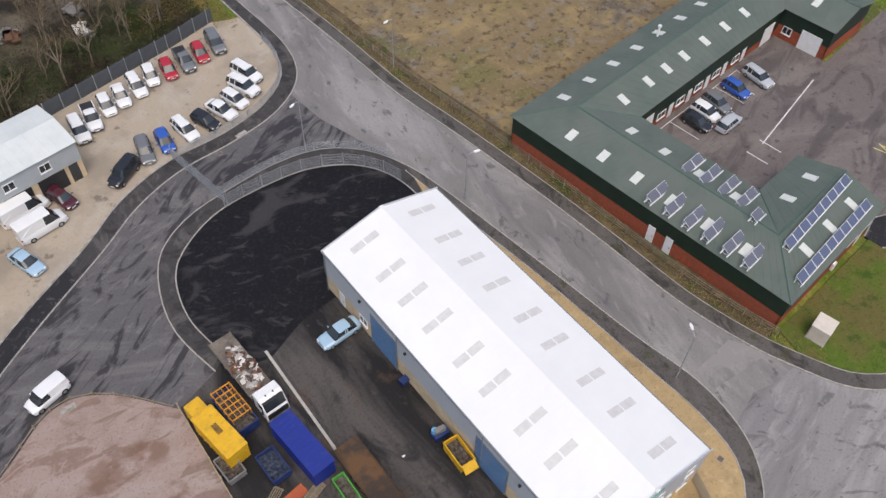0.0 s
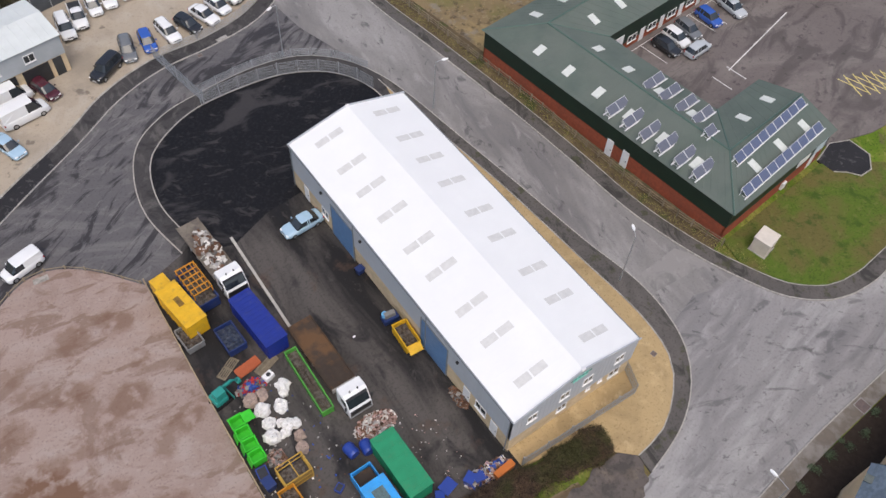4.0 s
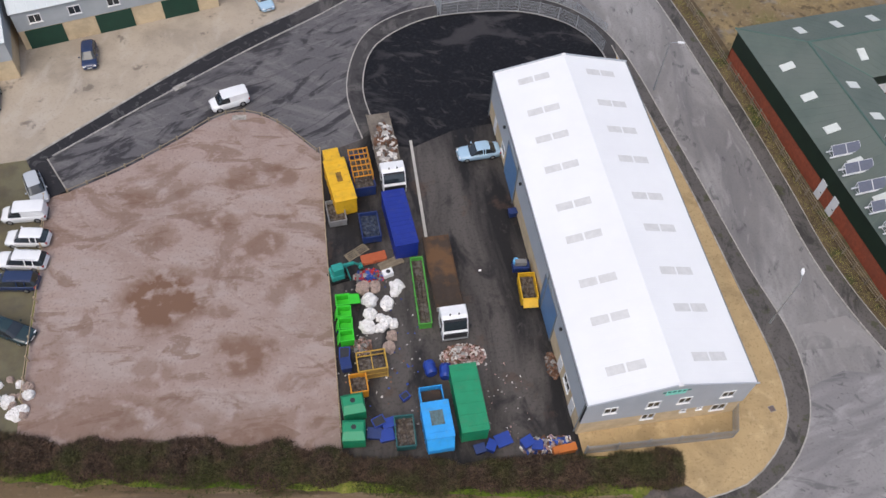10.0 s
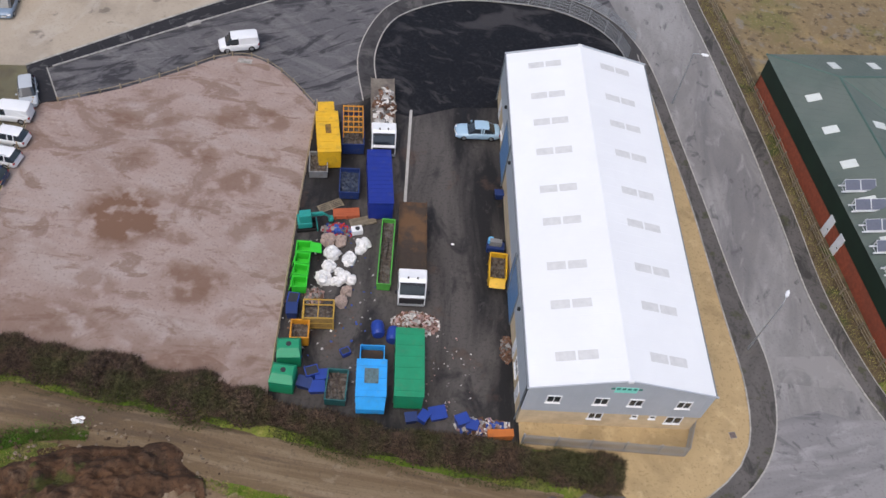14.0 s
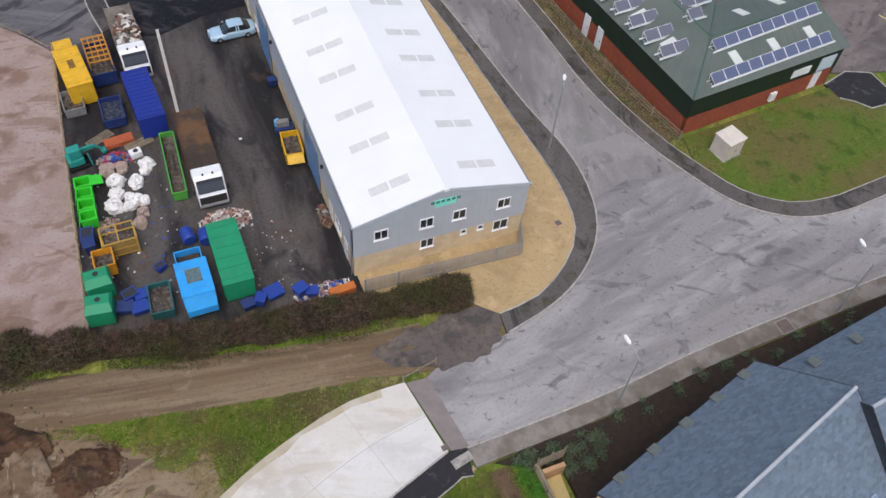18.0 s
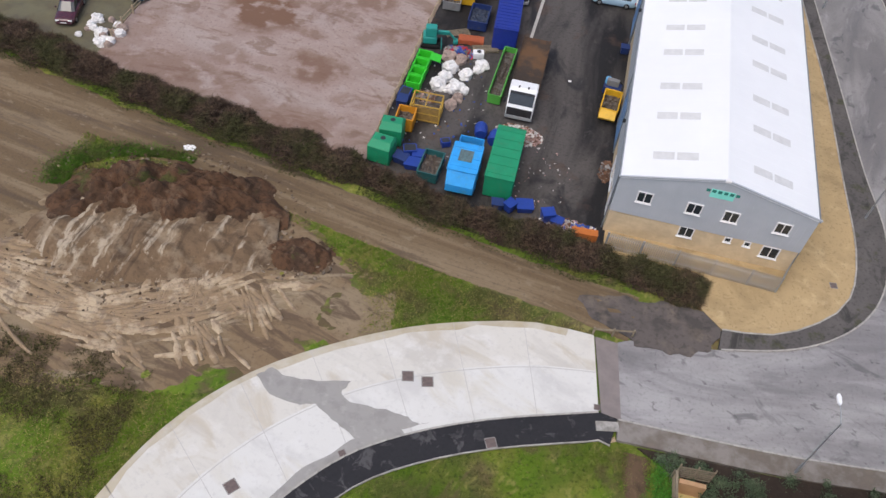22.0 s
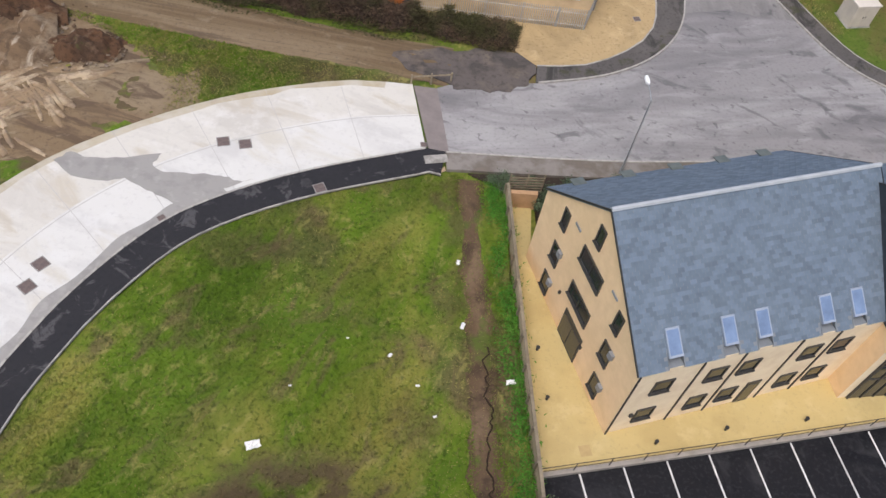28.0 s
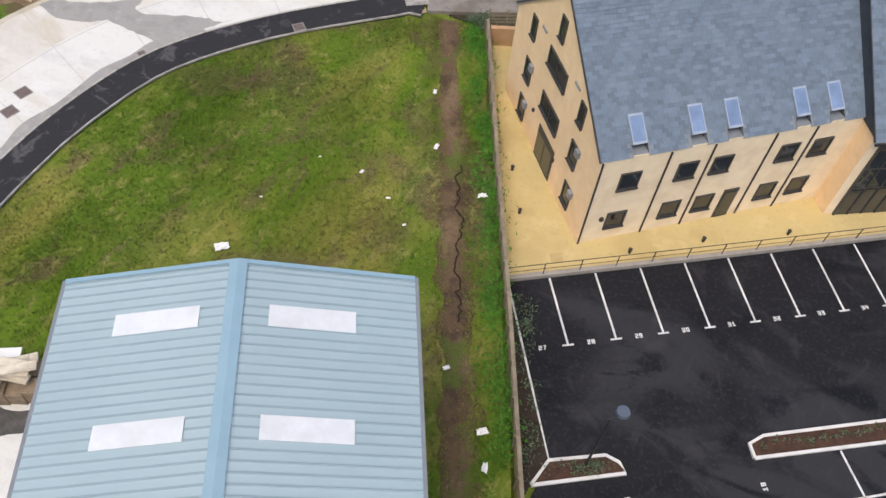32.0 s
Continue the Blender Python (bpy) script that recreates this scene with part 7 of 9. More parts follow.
def build_car(kind):
    L, Wd, H, zb, zw, xb, xr0, xr1, xt = KINDS[kind]
    w = Wd / 2
    t = thing("car", "car", "car")
    van = "van" in kind

    def ring(x, hw, z0, z1, tuck=0.08):
        # a rounded cross-section of the lower body
        return [(x, -hw + 0.05, z0), (x, -hw, z0 + 0.12), (x, -hw, z1 - 0.16), (x, -hw + tuck, z1 - 0.02), (x, -hw * 0.6, z1), (x, hw * 0.6, z1), (x, hw - tuck, z1 - 0.02), (x, hw, z1 - 0.16), (x, hw, z0 + 0.12), (x, hw - 0.05, z0)]

    X = lambda s: L / 2 - s * L
    bed = 0.72 if kind == "pickup" else zw
    secs = [(0.0, w * 0.60, 0.34, zb * 0.72), (0.015, w * 0.78, 0.28, zb * 0.84), (0.05, w * 0.92, 0.22, zb * 0.93), (0.12, w * 0.985, 0.2, zb * 0.985), (xb, w, 0.2, zb + 0.02), (xr0, w, 0.2, zw), (0.62, w, 0.2, zw), (0.88, w * 0.985, 0.2, zw), (0.95, w * 0.93, 0.23, zw * 0.98), (0.985, w * 0.82, 0.28, zw * 0.93), (1.0, w * 0.68, 0.36, zw * 0.82)]
    body = part("body", B().loft([ring(X(s), a, z0, z1) for s, a, z0, z1 in secs]), None, t, fix=True, smooth=True)
    hr = w - 0.26 if not van else w - 0.14
    k = 0.10 if not van else 0.05
    gl_ = lambda s, hw, z: [(X(s), -hw, z), (X(s), hw, z)]
    # roof panel and pillars as one painted shell, the glass set into it
    base = [(xb + 0.015, w - 0.12, zb), (xr0, hr, H - 0.03), (min(xr0 + 0.08, 0.6), hr, H), ((xr0 + xr1) / 2, hr, H + 0.02), (xr1 - 0.05, hr, H - 0.01), (xr1, hr - 0.02, H - 0.06), (xt, w - 0.12, zw - 0.02)]
    rows = []
    for s, hw, z in base:
        rows.append([(X(s), -hw, z), (X(s) + (0.06 if s < 0.5 else -0.06), -hw * 0.62, z + 0.045), (X(s) + (0.06 if s < 0.5 else -0.06), hw * 0.62, z + 0.045), (X(s), hw, z)])
    b = B()
    for r0, r1 in zip(rows[1:-1], rows[2:-1]):
        for i in range(3):
            b.quad(r0[i], r0[i + 1], r1[i + 1], r1[i])
    part("roof", b, None, t, smooth=True)
    for i, nm in ((0, "windscreen"), (len(rows) - 2, "rear_window")):
        r0, r1 = rows[i], rows[i + 1]
        b = B()
        for j in range(3):
            b.quad(r0[j], r0[j + 1], r1[j + 1], r1[j])
        part(nm, b, GLASS if not (van and i) else None, t)
    for s in (-1, 1):
        pts = [(X(q), s * hw, z) for q, hw, z in base]
        low = [(X(xb + 0.015), s * (w - 0.09), zw - 0.04), (X(xr0), s * (w - 0.06), zw - 0.02), (X(xr1), s * (w - 0.06), zw - 0.02), (X(xt), s * (w - 0.1), zw - 0.03)]
        poly = pts + low[::-1]
        b = B().add(poly, [tuple(range(len(poly)))] if s > 0 else [tuple(range(len(poly) - 1, -1, -1))])
        if van:
            cab = xr0 + 0.16
            poly1 = [pts[0], pts[1], (X(cab), s * hr, H), (X(cab), s * (w - 0.06), zw - 0.02), low[1], low[0]]
            part("side_window", B().add(poly1, [tuple(range(6)) if s > 0 else tuple(range(5, -1, -1))]), GLASS, t)
            poly2 = [(X(cab), s * hr, H), (X((xr0 + xr1) / 2), s * hr, H + 0.02), pts[-2], pts[-1], low[-1], low[-2], (X(cab), s * (w - 0.06), zw - 0.02)]
            part("side_panel", B().add(poly2, [tuple(range(7)) if s > 0 else tuple(range(6, -1, -1))]), None, t)
        else:
            part("side_window", b, GLASS, t)
            for q in ((xr0 + xr1) / 2 - 0.02, xr1 - 0.12) if kind != "pickup" else ((xr0 + xr1) / 2,):
                part("pillar", B().add([(X(q), s * (w - 0.055), zw - 0.03), (X(q + 0.022), s * (w - 0.055), zw - 0.03), (X(q + 0.022), s * (hr + 0.006), H - 0.01), (X(q), s * (hr + 0.006), H - 0.01)], [(0, 1, 2, 3) if s < 0 else (3, 2, 1, 0)]), None, t)
        part("headlight", B().box(X(0.05) - 0.08, X(0.005), s * w * 0.62 - 0.17, s * w * 0.62 + 0.17, zb * 0.68, zb * 0.68 + 0.13, 0.03), LAMP_WHITE, t)
        part("tail_light", B().box(X(0.995), X(0.96), s * w * 0.78 - 0.1, s * w * 0.78 + 0.1, zw * 0.65, zw * 0.65 + 0.22, 0.02), RED_LENS, t)
        part("mirror", B().box(X(xb + 0.10) - 0.07, X(xb + 0.10) + 0.07, min(s * (w + 0.02), s * (w + 0.2)), max(s * (w + 0.02), s * (w + 0.2)), zw - 0.02, zw + 0.13, 0.03), None, t)
        for sx in (0.18, 0.79):
            r = 0.31 if H < 1.6 else 0.36
            wh_ = part("wheel", B().wheel(X(sx), s * (w - 0.09), r, r, 0.21), RUBBER, t, fix=True)
            part("rim", B().wheel(X(sx), s * (w - 0.085), r, r * 0.64, 0.215, 14), ALLOY, wh_, fix=True)
    part("bumper", B().box(X(0.03), X(-0.012), -w * 0.8, w * 0.8, 0.28, 0.48, 0.06), DARK if kind in ("van", "offroader", "pickup") else None, t)
    part("bumper", B().box(X(1.01), X(0.97), -w * 0.82, w * 0.82, 0.3, 0.5, 0.06), DARK if kind in ("van", "offroader", "pickup") else None, t)
    part("plate", B().box(X(-0.014), X(-0.010), -0.26, 0.26, 0.42, 0.53), WHITE, t)
    part("grille", B().box(X(0.012), X(-0.004), -w * 0.42, w * 0.42, zb * 0.6, zb * 0.72), DARK, t)
    if kind == "pickup":
        part("load_bed", B().box(X(0.985), X(0.63), -w + 0.16, w - 0.16, zw + 0.0, zw + 0.012), DARK, t, "open dark load bed")
        part("bed_side", B().box(X(0.985), X(0.63), w - 0.16, w - 0.06, zw, zw + 0.1).box(X(0.985), X(0.63), -w + 0.06, -w + 0.16, zw, zw + 0.1), None, t)
    if kind in ("offroader", "estate"):
        for s in (-1, 1):
            part("roof_rail", B().tube((X(xr0 + 0.08), s * (hr - 0.08), H + 0.05), (X(xr1 - 0.06), s * (hr - 0.08), H + 0.05), 0.02, n=4), DARK, t)
    return t


CARPAINT = {
    "white": (0.78, 0.79, 0.80), "silver": (0.46, 0.49, 0.52), "grey": (0.16, 0.17, 0.18), "black": (0.018, 0.019, 0.022), "blue": (0.03, 0.10, 0.42), "red": (0.42, 0.02, 0.035),
    "pale blue": (0.36, 0.52, 0.66), "dark blue": (0.02, 0.035, 0.09), "maroon": (0.07, 0.012, 0.022), "dark green": (0.015, 0.035, 0.04), "steel blue": (0.20, 0.27, 0.36),
}
PAINTS = {k: mat("car_paint_" + k.replace(" ", "_"), c, tuple(v * 0.93 for v in c), 0.7, 0.22) for k, c in CARPAINT.items()}
for m_ in PAINTS.values():
    m_.node_tree.nodes["Principled BSDF"].inputs["Coat Weight"].default_value = 0.6


def car(kind, colour, x, y, ang, where, z=0.07, group=""):
    m = pose(x, y, z, 0, 0, ang)
    if kind not in CARS:
        CARS[kind] = build_car(kind)
        t = CARS[kind]
        for o in t.children_recursive:
            if not o.data.materials:
                o.data.materials.append(None)
        t.matrix_basis = m
    else:
        t = copy_thing(CARS[kind], m)
    for o in t.children_recursive:
        if o.data.materials[0] is None:
            o.material_slots[0].link = "OBJECT"
            o.material_slots[0].material = PAINTS[colour]
    plain = {"big_van": "large panel van", "van": "small panel van", "pickup": "pickup", "offroader": "off-road car"}.get(kind, kind + " car")
    t.name = "van" if "van" in kind else ("pickup" if kind == "pickup" else "car")
    tagged(t, colour + " " + plain + " parked " + where, "van" if "van" in kind else "car", group)
    return t


row1 = [("offroader", "grey"), ("hatchback", "red"), ("pickup", "grey"), ("hatchback", "red"), ("hatchback", "white"), ("estate", "white"), ("saloon", "white"), ("hatchback", "white"), ("pickup", "white"), ("offroader", "white")]
p1 = [(10.0, 80.7), (7.4, 80.1), (5.0, 79.9), (2.5, 79.4), (0.1, 79.6), (-2.2, 78.8), (-4.6, 78.2), (-6.8, 77.5), (-9.2, 76.4), (-11.3, 75.0)]
for (k, c), (x, y) in zip(row1, p1):
    car(k, c, x, y, -97 + RND.uniform(-3, 3), "in a row on the sales lot", group="cars on the sales lot")
row2 = [("offroader", "white", -76), ("offroader", "white", -72), ("hatchback", "white", -76), ("saloon", "white", -73), ("hatchback", "black", -73), ("estate", "white", -85), ("hatchback", "blue", -97), ("estate", "grey", -102), ("offroader", "black", -148)]
p2 = [(10.2, 72.6), (8.6, 70.5), (6.5, 69.1), (4.2, 68.3), (1.7, 67.7), (-1.0, 67.7), (-3.9, 67.3), (-6.5, 67.2), (-10.0, 65.2)]
for (k, c, a), (x, y) in zip(row2, p2):
    car(k, c, x, y, a, "by the edge of the sales lot", group="cars on the sales lot")
car("hatchback", "maroon", -17.2, 65.6, -74, "before the showroom")
car("big_van", "white", -21.3, 66.1, 9, "before the showroom")
car("big_van", "white", -20.6, 62.8, 9, "before the showroom")
car("saloon", "pale blue", -23.7, 59.0, -72, "by the trade units")
car("hatchback", "dark blue", -43.1, 51.2, -85, "before the trade units")
car("hatchback", "steel blue", -52.8, 45.6, -85, "before the trade units")
for k, c, x, y, a in (("hatchback", "silver", -46.9, 32.6, -70), ("van", "white", -47.6, 29.5, 178), ("hatchback", "white", -47.0, 26.5, 172), ("estate", "white", -47.3, 24.0, 170), ("estate", "dark blue", -47.8, 21.7, 172), ("saloon", "dark green", -47.5, 16.6, -28), ("saloon", "maroon", -51.0, 11.8, -75), ("big_van", "white", -51.8, 29.3, -85)):
    car(k, c, x, y, a, "on mossy gravel beside the pad", 0.02, "cars beside the pad")
for k, c, x, y, a in (("hatchback", "black", 50.5, 31.2, -84), ("hatchback", "white", 52.9, 31.8, -87), ("hatchback", "grey", 55.4, 32.1, -93), ("hatchback", "blue", 59.6, 32.4, -90), ("estate", "silver", 63.9, 32.2, -94), ("hatchback", "silver", 53.6, 28.6, 6)):
    car(k, c, x, y, a, "in the workshop court", 0.05, "cars in the court")
car("saloon", "pale blue", -2.35, 31.75, 183, "beside the warehouse door", 0.03)
car("van", "white", -27.9, 42.3, 196, "half on the road kerb", 0.03)


# lorries
def lorry(m, bed_len, bed_w, bed_mat, label, bed_label, load=None):
    t = thing("lorry", label, "lorry", m, "lorries in the yard")
    cw = 1.2
    # the cab faces +x
    part("cab", B().loft([[(x, -cw * k, z0), (x, cw * k, z0), (x, cw * k, z1 - 0.12), (x, cw * k * 0.93, z1), (x, -cw * k * 0.93, z1), (x, -cw * k, z1 - 0.12)] for x, k, z0, z1 in ((0, 1, 0.8, 2.85), (1.0, 1, 0.7, 2.95), (1.3, 0.99, 0.6, 2.78), (1.95, 0.97, 0.55, 1.72), (2.12, 0.96, 0.55, 1.45))]), mat("white_cab", (0.80, 0.81, 0.82), (0.72, 0.73, 0.74), 1, 0.3), t, "white cab", fix=True)
    part("windscreen", B().slab([(1.95, -1.06, 1.78), (1.95, 1.06, 1.78), (1.36, 1.06, 2.74), (1.36, -1.06, 2.74)], 0.03), GLASS, t)
    for s in (-1, 1):
        part("side_window", B().box(0.75, 1.6, s * cw * 1.0 - 0.012, s * cw * 1.0 + 0.012, 1.8, 2.5), GLASS, t)
        part("mirror", B().box(1.75, 1.85, min(s * 1.28, s * 1.45), max(s * 1.28, s * 1.45), 1.7, 2.3, 0.03), DARK, t)
        part("headlight", B().box(2.03, 2.09, s * 0.85 - 0.18, s * 0.85 + 0.18, 0.72, 0.92, 0.02), LAMP_WHITE, t)
    part("bumper", B().box(1.95, 2.15, -1.2, 1.2, 0.35, 0.7, 0.06), mat("grey_bumper", (0.3, 0.31, 0.32), None, 2, 0.5), t)
    part("grille", B().box(2.02, 2.15, -1.08, 1.08, 0.72, 1.52, 0.03), DARK, t)
    part("sun_visor", B().box(1.34, 1.58, -1.05, 1.05, 2.66, 2.74, 0.02), DARK, t)
    for y in (-0.4, 0.4):
        part("beacon", B().cyl(1.0, y, 2.93, 3.08, 0.08), DARK, t)
    part("chassis", B().box(-bed_len - 0.6, 0.0, -0.45, 0.45, 0.62, 0.92), DARK, t)
    bd = part("load_bed", B().box(-bed_len - 0.7, -0.7, -bed_w / 2, bed_w / 2, 0.95, 1.12), bed_mat, t, bed_label)
    for s in (-1, 1):
        part("bed_side", B().box(-bed_len - 0.7, -0.7, s * bed_w / 2 - 0.04, s * bed_w / 2 + 0.04, 1.12, 1.26), bed_mat, bd)
    part("headboard", B().box(-0.72, -0.62, -bed_w / 2, bed_w / 2, 0.95, 1.6), mat("pale_headboard", (0.38, 0.36, 0.33), (0.3, 0.28, 0.26), 2, 0.7), t)
    for x in (1.25, -bed_len * 0.55, -bed_len * 0.55 - 1.3):
        for s in (-1, 1):
            wq = part("wheel", B().wheel(x, s * 1.0, 0.5, 0.5, 0.32, 18), RUBBER, t, fix=True)
            part("rim", B().wheel(x, s * 1.01, 0.5, 0.27, 0.33, 12), ALLOY, wq, fix=True)
    return t


RUST = mat("rusty_bed", (0.062, 0.046, 0.036), (0.04, 0.032, 0.027), 0.8, 0.85, c3=(0.16, 0.085, 0.04), scale3=0.4, amount3=0.7)
lorry(pose(-8.66, 12.3, 0.03, 0, 0, -89.5), 8.2, 2.5, RUST, "white-cabbed lorry with a long rusty flat bed", "long rusty flat bed")
lorry(pose(-11.9, 29.6, 0.03, 0, 0, -87), 7.6, 2.4, mat("grimy_bed", (0.17, 0.145, 0.12), (0.11, 0.095, 0.085), 1.2, 0.85, c3=(0.26, 0.23, 0.19), scale3=0.7), "white-cabbed lorry with a bed of scrap timber", "grimy bed under scrap timber")

# ---- containers, bins and heaps in the yard ----
def ribbed_container(name, label, x, y, ang, l, w, h, material, lid=0.0, ribs=8, category="container", group="", ridge=False, open_top=False, inner=None, z=0.03):
    """A steel container: body with vertical ribs, rim, feet; local x is its length."""
    t = thing(name, label, category, pose(x, y, z, 0, 0, ang), group)
    if open_top:
        b = B()
        tk = 0.06
        b.box(-l / 2, l / 2, -w / 2, -w / 2 + tk, 0.15, h).box(-l / 2, l / 2, w / 2 - tk, w / 2, 0.15, h)
        b.box(-l / 2, -l / 2 + tk, -w / 2 + tk, w / 2 - tk, 0.15, h).box(l / 2 - tk, l / 2, -w / 2 + tk, w / 2 - tk, 0.15, h).box(-l / 2 + tk, l / 2 - tk, -w / 2 + tk, w / 2 - tk, 0.15, 0.2)
        part("body", b, material, t)
        if inner:
            bb = B()
            n = 8
            for j in range(n + 1):
                for i in range(n + 1):
                    bb.v.append((-l / 2 + tk + (l - 2 * tk) * i / n, -w / 2 + tk + (w - 2 * tk) * j / n, h * 0.55 + 0.25 * noise.noise(Vector((i * 0.9 + x, j * 0.9 + y, 0)))))
            bb.f = [(j * (n + 1) + i, j * (n + 1) + i + 1, (j + 1) * (n + 1) + i + 1, (j + 1) * (n + 1) + i) for j in range(n) for i in range(n)]
            part("scrap_fill", bb, inner, t)
    else:
        part("body", B().box(-l / 2, l / 2, -w / 2, w / 2, 0.15, h, 0.04), material, t)
        for i in range(ribs):
            xx = -l / 2 + l * (i + 0.5) / ribs
            part("roof_rib", B().box(xx - 0.05, xx + 0.05, -w / 2 + 0.05, w / 2 - 0.05, h, h + 0.035), material, t)
    for i in range(ribs):
        xx = -l / 2 + l * (i + 0.5) / ribs
        for s in (-1, 1):
            part("side_rib", B().box(xx - 0.05, xx + 0.05, min(s * w / 2, s * (w / 2 + 0.05)), max(s * w / 2, s * (w / 2 + 0.05)), 0.18, h - 0.08), material, t)
    rim = B()
    for s in (-1, 1):
        rim.box(-l / 2 - 0.03, l / 2 + 0.03, s * w / 2 - 0.05, s * w / 2 + 0.05, h - 0.06, h + 0.03)
        rim.box(s * l / 2 - 0.05, s * l / 2 + 0.05, -w / 2 + 0.05, w / 2 - 0.05, h - 0.06, h + 0.028)
    part("rim", rim, material, t)
    part("skid", B().box(-l / 2 + 0.1, l / 2 - 0.1, -w * 0.3 - 0.06, -w * 0.3 + 0.06, 0, 0.15).box(-l / 2 + 0.1, l / 2 - 0.1, w * 0.3 - 0.06, w * 0.3 + 0.06, 0, 0.15), DARK, t)
    return t


YEL = paint("yellow_steel", (0.72, 0.42, 0.02), 0.5, (0.3, 0.2, 0.05))
ORA = paint("orange_steel", (0.62, 0.27, 0.02), 0.5, (0.25, 0.12, 0.03))
BLU = paint("royal_blue_steel", (0.012, 0.03, 0.25), 0.45, (0.05, 0.06, 0.2))
GRN = paint("green_steel", (0.01, 0.26, 0.12), 0.5, (0.06, 0.2, 0.1))
CYA = paint("sky_blue_steel", (0.03, 0.34, 0.78), 0.45, (0.1, 0.3, 0.5))
LIM = paint("lime_green_plastic", (0.04, 0.55, 0.03), 0.45, (0.05, 0.35, 0.04))
TEA = paint("teal_paint", (0.02, 0.28, 0.24), 0.45)
DTE = paint("dark_teal_steel", (0.02, 0.11, 0.11), 0.5, (0.15, 0.18, 0.16))
NAV = paint("navy_steel", (0.015, 0.035, 0.14), 0.5, (0.1, 0.09, 0.09))
BIN = paint("blue_plastic", (0.016, 0.05, 0.29), 0.4)
GRY = paint("grey_steel", (0.22, 0.22, 0.22), 0.55, (0.15, 0.1, 0.07))
SCRAP = mat("mixed_scrap", (0.10, 0.078, 0.06), (0.045, 0.036, 0.033), 4, 0.9, c3=(0.2, 0.19, 0.175), scale3=2.5)

# yellow compactor with its packing head
t = ribbed_container("compactor", "yellow steel waste compactor with a lower packing head", -17.2, 28.3, -82, 5.4, 2.1, 2.45, YEL, ribs=6, category="compactor")
part("packing_head", B().box(-4.4, -2.7, -0.8, 0.8, 0.15, 2.2, 0.05), YEL, t, "yellow packing head")
part("hatch", B().box(-3.4, -2.6, -0.35, 0.35, 2.2, 2.3), YEL, t)
part("oil_stain_plate", B().box(-0.9, 0.3, -0.25, 0.3, 2.487, 2.492), mat("oily_stain", (0.25, 0.14, 0.03), (0.12, 0.08, 0.03), 3, 0.6), t)
# orange cage on a blue skip
t = ribbed_container("skip", "blue steel skip under an orange cage", -14.9, 30.0, -86, 4.6, 2.1, 1.5, NAV, ribs=5, category="skip", open_top=True, inner=SCRAP)
for i in range(6):
    x = -2.2 + i * 0.72
    part("cage_bar", B().box(x - 0.05, x + 0.05, -1.0, 1.0, 2.2, 2.3).box(x - 0.05, x + 0.05, -1.0, -0.9, 1.5, 2.2).box(x - 0.05, x + 0.05, 0.9, 1.0, 1.5, 2.2), ORA, t)
for y in (-1.0, -0.5, 0.0, 0.5, 0.94):
    part("cage_rail", B().box(-2.25, 1.45, y, y + 0.07, 2.3, 2.37), ORA, t)
ribbed_container("shipping_container", "royal blue ribbed steel container", -11.95, 23.0, -85.5, 6.6, 2.2, 2.45, BLU, ribs=13)
ribbed_container("shipping_container", "green ribbed steel container with a worn end", -8.7, 3.7, -89.5, 6.1, 2.25, 2.3, GRN, ribs=6)
t = ribbed_container("conveyor_skip", "long narrow green skip half full of scrap", -11.0, 15.4, -91.5, 7.2, 1.15, 1.1, paint("mid_green_steel", (0.08, 0.34, 0.05), 0.5), ribs=9, category="skip", open_top=True, inner=SCRAP)
# sky blue compactor body with an open hopper
t = ribbed_container("compactor", "sky blue steel compactor with an open hopper", -11.65, 2.1, -89, 3.2, 2.3, 2.3, CYA, ribs=3, category="compactor")
part("tail", B().loft([[(1.6, -1.15, 0.2), (1.6, 1.15, 0.2), (1.6, 1.15, 2.2), (1.6, -1.15, 2.2)], [(2.2, -1.1, 0.5), (2.2, 1.1, 0.5), (2.2, 1.1, 1.2), (2.2, -1.1, 1.2)]]), CYA, t, fix=True)
part("roof_patch", B().box(-0.8, 0.5, -0.55, 0.55, 2.337, 2.345), mat("grimy_patch", (0.12, 0.2, 0.22), (0.08, 0.1, 0.1), 3, 0.8), t)
hp = part("hopper", B().box(-3.4, -1.6, -1.0, -0.92, 0.15, 1.5).box(-3.4, -1.6, 0.92, 1.0, 0.15, 1.5).box(-3.4, -3.32, -0.92, 0.92, 0.15, 1.5).box(-3.32, -1.6, -0.92, 0.92, 0.15, 0.4), CYA, t, "open sky blue hopper")
part("scrap_fill", B().box(-3.3, -1.65, -0.9, 0.9, 0.4, 0.9, 0.1), RUST, hp)
for x, y, a in ((-11.35, 7.6, 8), (-10.05, 7.1, -6)):
    t = thing("drum", "blue plastic drum lying on asphalt", "drum", pose(x, y, 0.03, 0, 0, a), "drums in the yard")
    part("barrel", B().add([(v[0], v[1], v[2] + 0.55) for v in B().wheel(0, 0, 0, 0.55, 1.25, 16).v], B().wheel(0, 0, 0, 0.55, 1.25, 16).f), BIN, t, fix=True)
    for s in (-0.3, 0.3):
        part("hoop", B().add([(v[0], v[1] + s, v[2] + 0.55) for v in B().wheel(0, 0, 0, 0.57, 0.06, 16).v], B().wheel(0, 0, 0, 0.57, 0.06, 16).f), BIN, t, fix=True)
